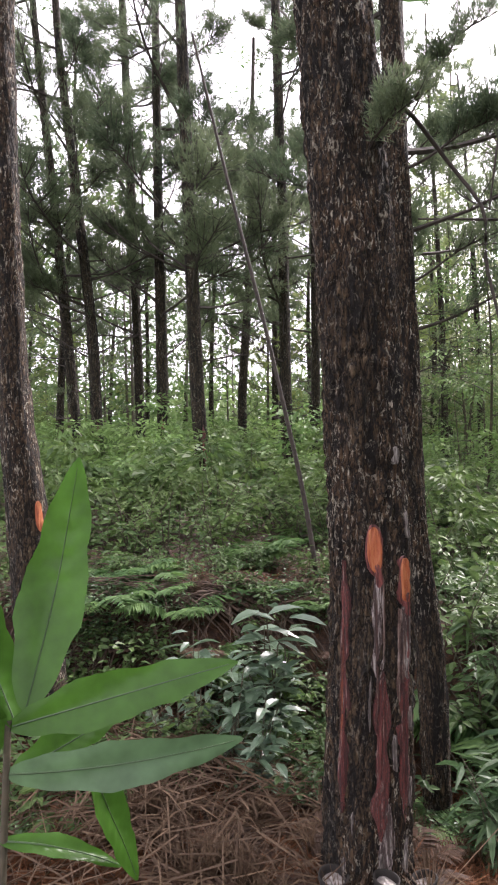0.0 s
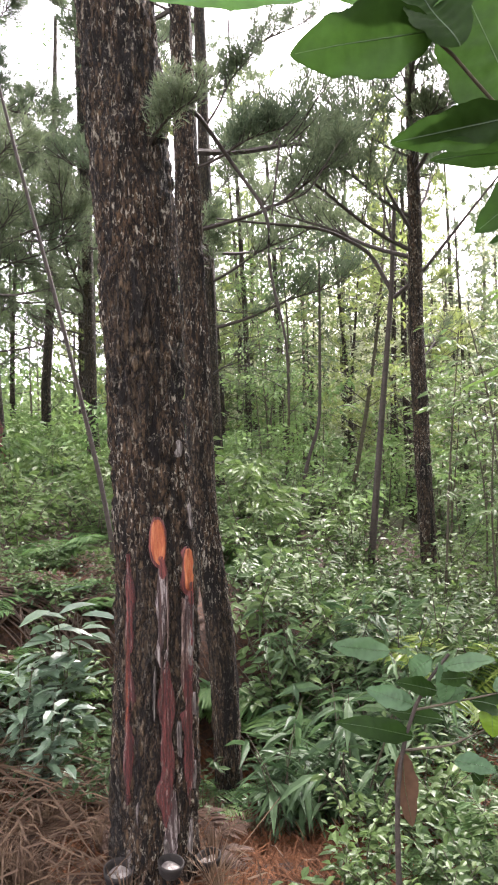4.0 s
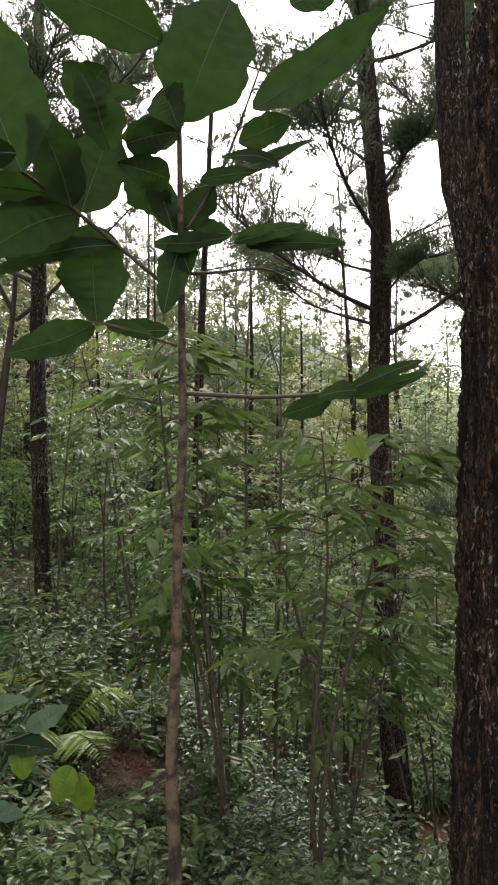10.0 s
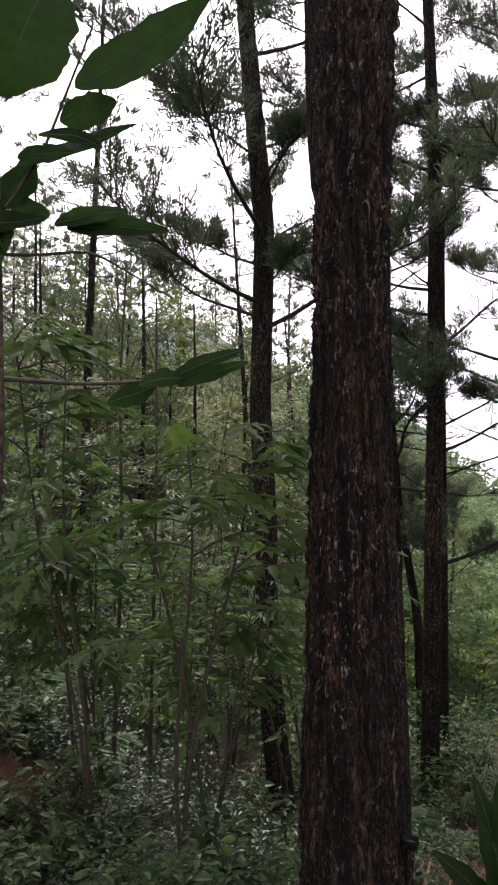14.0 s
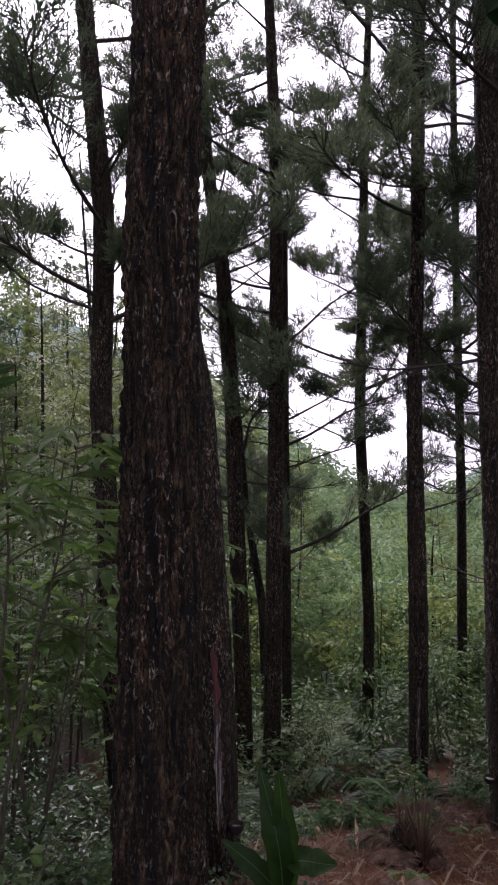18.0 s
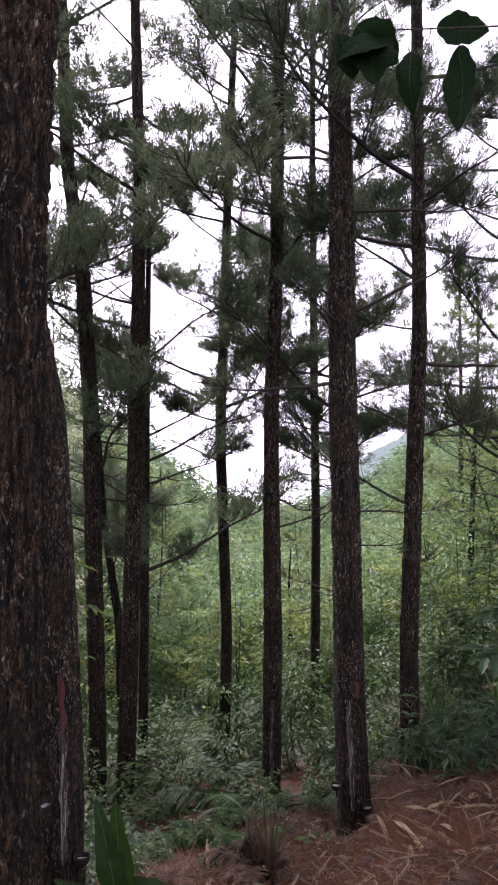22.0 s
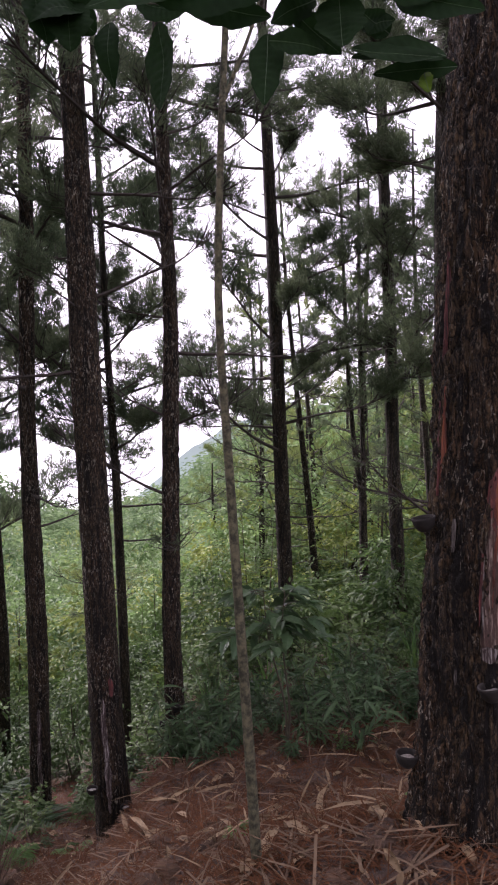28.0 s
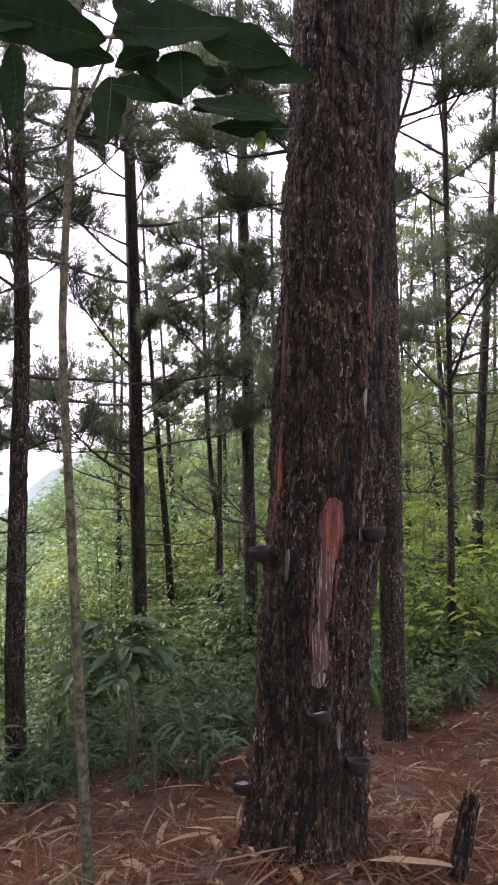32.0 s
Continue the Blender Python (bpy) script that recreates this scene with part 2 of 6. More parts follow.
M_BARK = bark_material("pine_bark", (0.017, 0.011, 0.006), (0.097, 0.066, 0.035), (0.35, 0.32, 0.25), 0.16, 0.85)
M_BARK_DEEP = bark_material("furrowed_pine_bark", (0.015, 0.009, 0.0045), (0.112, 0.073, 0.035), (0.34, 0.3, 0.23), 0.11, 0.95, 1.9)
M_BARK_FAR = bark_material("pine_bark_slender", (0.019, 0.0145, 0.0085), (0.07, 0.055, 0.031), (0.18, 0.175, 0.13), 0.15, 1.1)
M_TWIG = plain_material("twig_bark", (0.018, 0.014, 0.011), (0.05, 0.037, 0.028), 40.0)
M_STEM = plain_material("green_brown_stem", (0.028, 0.026, 0.015), (0.085, 0.07, 0.042), 30.0)
M_PALE_STEM = plain_material("pale_stem", (0.02, 0.015, 0.008), (0.11, 0.08, 0.042), 42.0, 0.85, 0.7, 0.09)
M_NEEDLE = leaf_material("pine_needles", (0.055, 0.087, 0.048), (0.155, 0.192, 0.105), 0.6, 0.45, 0.2)
M_NEEDLE_FAR = leaf_material("pine_needles_young", (0.085, 0.135, 0.045), (0.24, 0.29, 0.09), 0.55, 0.5)
M_SHRUB = leaf_material("shrub_leaf", (0.03, 0.07, 0.022), (0.135, 0.205, 0.06), 0.5, 0.42, 0.28, 1.4)
M_SHRUB_DARK = leaf_material("dark_shrub_leaf", (0.04, 0.09, 0.02), (0.13, 0.21, 0.05), 0.65, 0.55)
M_SHRUB_PALE = leaf_material("grey_green_leaf", (0.027, 0.062, 0.021), (0.105, 0.165, 0.052), 0.48, 0.35, 0.24)
# sunlight on shrubs and a fern is put into this yellow-green
M_LIME = leaf_material("lime_leaf", (0.12, 0.2, 0.03), (0.25, 0.34, 0.06), 0.45, 0.5, 0.25)
M_BIG = leaf_material("broad_dark_leaf", (0.011, 0.03, 0.005), (0.025, 0.058, 0.01), 0.5, 0.55, 0.16)
# darker copy of the broad leaf, its backlit shade put into the colour
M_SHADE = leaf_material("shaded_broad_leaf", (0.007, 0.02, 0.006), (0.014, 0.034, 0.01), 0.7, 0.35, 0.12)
M_BLADE = leaf_material("blue_green_blade", (0.026, 0.062, 0.025), (0.09, 0.15, 0.063), 0.52, 0.35, 0.25)
M_BRIGHT = leaf_material("broad_bright_leaf", (0.035, 0.1, 0.012), (0.055, 0.14, 0.018), 0.33, 0.4, 0.28)
M_RIB = plain_material("leaf_rib", (0.02, 0.05, 0.014), (0.04, 0.08, 0.022), 30.0, 0.5, 0.1)
M_FERN = leaf_material("fern_frond", (0.04, 0.1, 0.03), (0.11, 0.2, 0.05), 0.68, 0.4)
M_CANOPY = leaf_material("hillside_leaf", (0.08, 0.13, 0.045), (0.32, 0.39, 0.13), 0.55, 0.45, 0.15, 0.3)
M_DRY = leaf_material("dry_leaf", (0.11, 0.066, 0.034), (0.34, 0.25, 0.15), 0.7, 0.15, 0.2)
M_STRAW = leaf_material("dry_straw", (0.03, 0.018, 0.012), (0.165, 0.112, 0.07), 0.75, 0.1, 0.15)
M_REDNEEDLE = leaf_material("fallen_needles", (0.014, 0.006, 0.003), (0.15, 0.062, 0.026), 0.8, 0.1, 0.1)
M_GROUND = ground_material()
M_RESIN = streaked_material("fresh_orange_wood", [(0.2, 0.04, 0.015), (0.34, 0.09, 0.03), (0.43, 0.16, 0.06)], 0.5)
M_OLDRESIN = streaked_material("old_red_wood", [(0.05, 0.012, 0.006), (0.12, 0.026, 0.011), (0.24, 0.07, 0.024)], 0.55)
M_CRUST = streaked_material("white_resin_crust", [(0.014, 0.01, 0.008), (0.05, 0.04, 0.034), (0.15, 0.13, 0.115), (0.32, 0.295, 0.27)], 0.8)
M_RED = streaked_material("red_resin_streak", [(0.02, 0.009, 0.008), (0.085, 0.018, 0.016), (0.2, 0.055, 0.045)], 0.55)
M_TAPPED_RED = streaked_material("red_tapped_bark", [(0.012, 0.006, 0.005), (0.055, 0.011, 0.009), (0.014, 0.007, 0.006), (0.12, 0.024, 0.018), (0.02, 0.009, 0.008), (0.22, 0.14, 0.12)], 0.8)
M_TAPPED_GREY = streaked_material("grey_tapped_bark", [(0.014, 0.01, 0.008), (0.06, 0.035, 0.03), (0.022, 0.014, 0.012), (0.2, 0.165, 0.15), (0.36, 0.33, 0.31)], 0.85)
M_GREYWOOD = streaked_material("weathered_tapped_wood", [(0.02, 0.012, 0.009), (0.09, 0.046, 0.034), (0.04, 0.022, 0.017), (0.17, 0.115, 0.09), (0.28, 0.22, 0.19)], 0.85)
M_SHELL = plain_material("resin_cup_shell", (0.005, 0.004, 0.003), (0.018, 0.013, 0.009), 30.0, 0.9)
M_BLUEGREEN = leaf_material("blue_green_leaf", (0.05, 0.1, 0.035), (0.165, 0.235, 0.085), 0.58, 0.45, 0.25)
M_BUSH = leaf_material("bush_leaf", (0.03, 0.07, 0.03), (0.1, 0.165, 0.07), 0.36, 0.4, 0.4)
# haze over the valley is mixed into this leaf colour
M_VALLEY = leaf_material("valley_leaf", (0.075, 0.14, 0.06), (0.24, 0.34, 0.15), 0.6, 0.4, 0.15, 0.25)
M_DEADFERN = leaf_material("dead_fern", (0.03, 0.016, 0.01), (0.11, 0.062, 0.035), 0.8, 0.15)
M_PITCH = plain_material("pale_hardened_resin", (0.06, 0.048, 0.04), (0.36, 0.33, 0.3), 35.0, 0.5, 0.5)
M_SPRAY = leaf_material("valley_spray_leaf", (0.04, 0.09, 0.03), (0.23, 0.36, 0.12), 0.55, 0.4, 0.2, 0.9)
# lit and shaded copies of the spray leaf: sun and shade sit in the colours
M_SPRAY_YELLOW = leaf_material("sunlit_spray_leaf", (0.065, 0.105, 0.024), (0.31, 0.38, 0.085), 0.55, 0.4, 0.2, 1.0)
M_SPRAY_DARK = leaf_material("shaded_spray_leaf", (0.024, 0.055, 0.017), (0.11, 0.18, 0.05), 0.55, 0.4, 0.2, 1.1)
M_GLOSSY = leaf_material("pale_glossy_leaf", (0.07, 0.12, 0.075), (0.16, 0.23, 0.14), 0.3, 0.3, 0.6)
M_RIBBED = leaf_material("ribbed_leaf", (0.04, 0.095, 0.042), (0.085, 0.15, 0.07), 0.4, 0.35, 0.3)
# greyed and paled to paint background haze onto the crowns
M_HAZE_CROWN = leaf_material("pale_crown_leaf", (0.13, 0.17, 0.09), (0.47, 0.5, 0.31), 0.6, 0.5, 0.15, 0.6)
M_COVER = leaf_material("ground_cover_leaf", (0.016, 0.042, 0.015), (0.07, 0.125, 0.042), 0.45, 0.35, 0.3, 1.6)
M_LIME_LEAF = leaf_material("yellow_green_leaf", (0.08, 0.15, 0.014), (0.13, 0.21, 0.024), 0.45, 0.5, 0.25)
M_MOSSY = plain_material("mossy_stem", (0.024, 0.024, 0.012), (0.115, 0.105, 0.058), 36.0, 0.9, 0.7, 0.1)
M_ROOT = plain_material("dry_root", (0.02, 0.012, 0.008), (0.11, 0.07, 0.045), 40.0)
# aerial haze is painted into the hill colour as a pale blue-green
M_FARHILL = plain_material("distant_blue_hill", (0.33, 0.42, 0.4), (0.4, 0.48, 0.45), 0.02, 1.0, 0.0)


# ---- mesh building ----
def mesh_of(name, verts, faces, mat, smooth=False):
    """One mesh from arrays: faces is a list of arrays, each of one number of corners."""
    me = bpy.data.meshes.new(name)
    verts = np.asarray(verts, np.float32)
    faces = [np.asarray(f, np.int32) for f in faces if len(f)]
    loops = np.concatenate([f.ravel() for f in faces])
    sizes = np.concatenate([np.full(len(f), f.shape[1], np.int32) for f in faces])
    me.vertices.add(len(verts))
    me.vertices.foreach_set("co", verts.ravel())
    me.loops.add(len(loops))
    me.loops.foreach_set("vertex_index", loops)
    me.polygons.add(len(sizes))
    me.polygons.foreach_set("loop_start", np.r_[0, np.cumsum(sizes)[:-1]].astype(np.int32))
    me.polygons.foreach_set("use_smooth", np.full(len(sizes), smooth))
    me.materials.append(mat)
    me.update(calc_edges=True)
    me.validate()
    return me


def child(name, me, parent, label=""):
    ob = new(name, me)
    ob.parent = parent
    if label:
        tagged(ob, label)
    return ob


class Heap:
    """Gathers quads and triangles for one mesh."""

    def __init__(self):
        self.v, self.q, self.t, self.n = [], [], [], 0

    def add(self, v, q=(), t=()):
        v = np.asarray(v, float).reshape(-1, 3)
        if len(q):
            self.q.append(np.asarray(q).reshape(-1, 4) + self.n)
        if len(t):
            self.t.append(np.asarray(t).reshape(-1, 3) + self.n)
        self.v.append(v)
        self.n += len(v)

    def mesh(self, name, mat, smooth=False):
        parts = [np.concatenate(p) for p in (self.q, self.t) if p]
        return mesh_of(name, np.concatenate(self.v), parts, mat, smooth)


def tube(heap, pts, radii, seg=6):
    """A round, tapered limb along pts."""
    pts, radii = np.asarray(pts, float), np.asarray(radii, float)
    tang = np.gradient(pts, axis=0)
    tang /= np.linalg.norm(tang, axis=1)[:, None] + 1e-9
    ref = np.array([0.0, 0, 1]) if abs(tang[0][2]) < 0.9 else np.array([1.0, 0, 0])
    a = np.cross(tang, ref)
    a /= np.linalg.norm(a, axis=1)[:, None] + 1e-9
    b = np.cross(tang, a)
    ang = np.linspace(0, 2 * np.pi, seg, endpoint=False)
    ring = pts[:, None] + radii[:, None, None] * (np.cos(ang)[None, :, None] * a[:, None] + np.sin(ang)[None, :, None] * b[:, None])
    n = len(pts)
    i, j = np.meshgrid(np.arange(n - 1), np.arange(seg), indexing="ij")
    k = (j + 1) % seg
    heap.add(ring.reshape(-1, 3), np.stack([i * seg + j, i * seg + k, (i + 1) * seg + k, (i + 1) * seg + j], -1))


def smooth_line(pts, n):
    """n points on a soft curve through a few given ones."""
    pts = np.asarray(pts, float)
    s = np.r_[0, np.cumsum(np.linalg.norm(np.diff(pts, axis=0), axis=1))]
    u = np.linspace(0, s[-1], n)
    out = np.stack([np.interp(u, s, pts[:, k]) for k in range(3)], 1)
    for _ in range(max(1, n // len(pts) // 2)):
        out[1:-1] = 0.25 * out[:-2] + 0.5 * out[1:-1] + 0.25 * out[2:]
    return out


def unit(v):
    v = np.asarray(v, float)
    return v / (np.linalg.norm(v, axis=-1, keepdims=True) + 1e-9)


def needles(heap, spots, ways, each, length, width, spread=0.9):
    """Tufts of thin needles that fan out from spots along ways."""
    n = len(spots) * each
    s = np.repeat(np.asarray(spots, float), each, 0)
    w = unit(np.repeat(np.asarray(ways, float), each, 0) + RNG.normal(0, spread * 0.6, (n, 3)))
    s = s + w * RNG.uniform(0, 0.03, (n, 1)) + RNG.normal(0, 0.015, (n, 3))
    ln = length * RNG.uniform(0.6, 1.1, (n, 1))
    side = unit(np.cross(w, RNG.normal(0, 1, (n, 3)))) * width * 0.5
    mid = s + w * ln * 0.5
    tip = s + w * ln - np.array([0, 0, 1.0]) * ln * RNG.uniform(0.02, 0.22, (n, 1))
    v = np.stack([s, mid + side, tip, mid - side], 1).reshape(-1, 3)
    heap.add(v, np.arange(n * 4).reshape(-1, 4))


LEAF_SHAPES = {
    "oval": [(0.0, 0.05), (0.3, 0.46), (0.65, 0.4), (1.0, 0.0)],
    "lance": [(0.0, 0.06), (0.25, 0.5), (0.6, 0.4), (1.0, 0.0)],
    "blade": [(0.0, 0.3), (0.35, 0.5), (0.7, 0.36), (1.0, 0.0)],
}


def leaves(heap, spots, ways, size, aspect, shape="oval", flat=0.6, droop=0.15):
    """Many leaves: each a folded, drooping shape of six faces."""
    n = len(spots)
    s, w = np.asarray(spots, float), unit(ways)
    ln = size * RNG.uniform(0.6, 1.15, (n, 1))
    up = unit(np.array([0, 0, 1.0]) + RNG.normal(0, 1 - flat, (n, 3)))
    side = unit(np.cross(w, up))
    nrm = np.cross(side, w)
    rows = []
    prof = LEAF_SHAPES[shape]
    for f, h in prof:
        c = s + w * ln * f - np.array([0, 0, 1.0]) * droop * ln * f * f
        if h == 0.0:
            rows.append([c])
        else:
            e = side * ln * aspect * h
            lift = nrm * ln * aspect * h * 0.35
            rows.append([c - e + lift, c, c + e + lift])
    v = np.stack([p for r in rows for p in r], 1).reshape(-1, 3)
    k = 3 * (len(prof) - 1) + 1
    o = np.arange(n)[:, None] * k
    q, t = [], []
    for i in range(len(prof) - 2):
        q += [o + [[3 * i, 3 * i + 1, 3 * i + 4, 3 * i + 3]], o + [[3 * i + 1, 3 * i + 2, 3 * i + 5, 3 * i + 4]]]
    b = 3 * (len(prof) - 2)
    t = [o + [[b, b + 1, k - 1]], o + [[b + 1, b + 2, k - 1]]]
    heap.add(v, np.concatenate(q), np.concatenate(t))


def cells(p):
    """Distance to the nearest and to the second of scattered points, for rows of places."""
    base = np.floor(p).astype(np.int64)
    f1 = np.full(len(p), 9.0)
    f2 = np.full(len(p), 9.0)
    for dx in (-1, 0, 1):
        for dy in (-1, 0, 1):
            for dz in (-1, 0, 1):
                c = base + (dx, dy, dz)
                h = (c[:, 0] * 73856093) ^ (c[:, 1] * 19349663) ^ (c[:, 2] * 83492791)
                jit = np.stack([((h * k) & 0xFFFF) / 65535.0 for k in (2654435761, 40503, 668265263)], 1)
                d = np.linalg.norm(c + jit - p, axis=1)
                f2 = np.minimum(f2, np.maximum(d, f1))
                f1 = np.minimum(f1, d)
    return f1, f2


def value_noise(p):
    """Smooth noise from 0 to 1 for rows of places."""
    b = np.floor(p).astype(np.int64)
    f = p - b
    f = f * f * (3 - 2 * f)
    out = np.zeros(len(p))
    for dx in (0, 1):
        for dy in (0, 1):
            for dz in (0, 1):
                h = ((b[:, 0] + dx) * 73856093) ^ ((b[:, 1] + dy) * 19349663) ^ ((b[:, 2] + dz) * 83492791)
                val = ((h * 2654435761) & 0xFFFF) / 65535.0
                wgt = np.where(dx, f[:, 0], 1 - f[:, 0]) * np.where(dy, f[:, 1], 1 - f[:, 1]) * np.where(dz, f[:, 2], 1 - f[:, 2])
                out += wgt * val
    return out


# ---- ground ----
def ground_z(x, y):
    """Height of the ground: a level shoulder that falls away to the east and rises to the north."""
    x, y = np.asarray(x, float), np.asarray(y, float)
    dx, dy = x - 0.4, y + 0.3
    r = np.hypot(dx, dy)
    th = np.degrees(np.arctan2(dx, dy))
    near = np.interp(th, [-180, -40, -10, 12, 27, 42, 56, 68, 75, 80, 87, 91, 98, 108, 122, 150, 180],
                     [0.05, 0.07, 0.1, 0.08, 0.0, -0.3, -0.64, -0.6, -0.56, -0.54, -0.51, -0.35, -0.28, -0.23, -0.2, 0.0, 0.05])
    far = np.interp(th, [-180, -10, 30, 40, 60, 68, 76, 88, 95, 105, 130, 180],
                    [0.03, -0.02, 0.03, 0.1, 0.12, -0.04, -0.2, -0.2, -0.06, 0.05, 0.04, 0.05])
    q = np.maximum(r - 2.2, 0)
    z = near * 9.0 * (1 - np.exp(-q / 9.0))
    # a low eroded bank behind the tapped pine
    bank = 0.32 + 0.2 * np.exp(-np.maximum(r - 4.7, 0) / 1.4)
    z = z + bank / (1 + np.exp(-(r - 4.4 - 0.2 * np.sin(th / 6)) / 0.07)) * np.exp(-(((th + 16) / 26) ** 4))
    # a hollow beside the tapped pine, a mound under the thickest one
    z = z - 0.52 * np.exp(-(((th - 11) / 10) ** 2) - ((r - 3.75) / 0.75) ** 2)
    z = z + 0.36 * np.exp(-(((th - 119) / 16) ** 2) - ((r - 3.35) / 1.0) ** 2)
    z = z + far * np.clip(r - 14, 0, 76)
    gap = np.exp(-(((th - 77) / 11) ** 4))
    z = z + 0.05 * np.clip(r - 90, 0, 300) * (1 - gap) - 0.075 * np.clip(r - 90, 0, 4000) * gap
    z = z + 0.05 * np.sin(1.7 * x + 0.6) * np.sin(1.3 * y) * np.clip(r / 3, 0, 1)
    return z


def build_ground():
    rings = np.r_[0, np.geomspace(0.25, 3500, 230)]
    sect = 288
    ang = np.linspace(0, 2 * np.pi, sect, endpoint=False)
    rr, aa = np.meshgrid(rings, ang, indexing="ij")
    x, y = 0.4 + rr * np.sin(aa), -0.3 + rr * np.cos(aa)
    z = ground_z(x, y)
    bump = 0.042 * np.sin(9 * x + 3 * np.sin(5 * y)) * np.sin(8 * y + 2 * np.sin(6 * x)) + 0.02 * np.sin(23 * x) * np.sin(19 * y)
    z = z + bump * np.clip(1.5 - rr / 20, 0, 1)
    i, j = np.meshgrid(np.arange(len(rings) - 1), np.arange(sect), indexing="ij")
    k = (j + 1) % sect
    f = np.stack([i * sect + j, i * sect + k, (i + 1) * sect + k, (i + 1) * sect + j], -1).reshape(-1, 4)[:, ::-1]
    me = mesh_of("ground", np.stack([x, y, z], -1).reshape(-1, 3), [f], M_GROUND, True)
    tagged(new("ground", me), "forest floor of red-brown needle litter falling into a valley", "ground", kind="structure")


build_ground()

# ---- pines ----
def branch_mesh(length, leafy, seed, tuft_len=0.115, tuft_w=0.009, each=30):
    """A limb along +x that sweeps up, with twigs that end in upright brushes; gives the wood and the needles."""
    global RNG
    RNG = np.random.default_rng(seed)
    wood, green = Heap(), Heap()
    n = 11
    u = np.linspace(0, 1, n)
    bend = RNG.uniform(0.05, 0.24)
    ph = RNG.uniform(0, 6)
    main = np.stack([u * length, 0.07 * length * np.sin(u * 4 + ph) * u, length * (-0.06 * u + bend * u * u) + 0.025 * length * np.sin(u * 9 + ph) * u], 1)
    tube(wood, main, 0.017 * (1 - 0.8 * u) * (0.6 + 0.4 * length), 5)
    spots, ways = [], []
    twigs = int(9 + 10 * length) if leafy else int(8 + 7 * length)
    for _ in range(twigs):
        f = RNG.uniform(0.25, 1.0) ** 0.8
        p = np.array([np.interp(f, u, main[:, k]) for k in range(3)])
        d = unit([RNG.uniform(0.3, 1.0), RNG.uniform(-1, 1), RNG.uniform(-0.1, 0.55)])
        ln = length * RNG.uniform(0.16, 0.4) * (1.15 - 0.5 * f)
        v = np.linspace(0, 1, 5)
        tw = p + d * ln * v[:, None] + np.array([0, 0, 0.3 * ln]) * (v * v)[:, None]
        tube(wood, tw, 0.0055 * (1 - 0.6 * v), 4)
        if leafy:
            for g in (0.4, 0.62, 0.82, 1.0):
                q = np.array([np.interp(g, v, tw[:, k]) for k in range(3)])
                for _ in range(2):
                    spots.append(q + RNG.normal(0, 0.035, 3))
                    ways.append(unit(d * 0.55 + np.array([0, 0, 0.9]) + RNG.normal(0, 0.25, 3)))
        elif RNG.random() < 0.15:
            spots.append(tw[-1])
            ways.append(d)
    spots.append(main[-1])
    ways.append([1, 0, 0.4])
    needles(green, spots, ways, each // 2 if leafy else each, tuft_len, tuft_w, 0.85)
    return wood.mesh("branch", M_TWIG), green.mesh("needles", M_NEEDLE)


LEAFY = [branch_mesh(l, True, 30 + k) for k, l in enumerate((0.9, 1.3, 1.7, 2.1, 1.5))]
BARE = [branch_mesh(l, False, 60 + k) for k, l in enumerate((0.6, 1.0, 1.4))]
TREES = {}
SEEDS = {}


def trunk_line(x, y, facing, knots, top):
    """Centre line and radius by height: knots are (height, sideways, radius), upwards."""
    side = np.array([math.cos(radians(facing)), math.sin(radians(facing))])
    z = np.array([k[0] for k in knots])
    off = np.array([k[1] for k in knots])
    rad = np.array([k[2] for k in knots])
    lean = (off[-1] - off[-2]) / max(0.3, z[-1] - z[-2]) * 0.5
    g = float(ground_z(x, y)) - 0.25
    z = np.r_[min(g, z[0] - 0.05), z, top]
    off = np.r_[off[0] - (off[1] - off[0]) / max(0.2, (z[2] - z[1])) * (z[1] - z[0]) * 0.5, off, off[-1] + lean * (top - z[-2])]
    rad = np.r_[rad[0] * 1.12, rad, 0.035]
    return side, z, off, rad


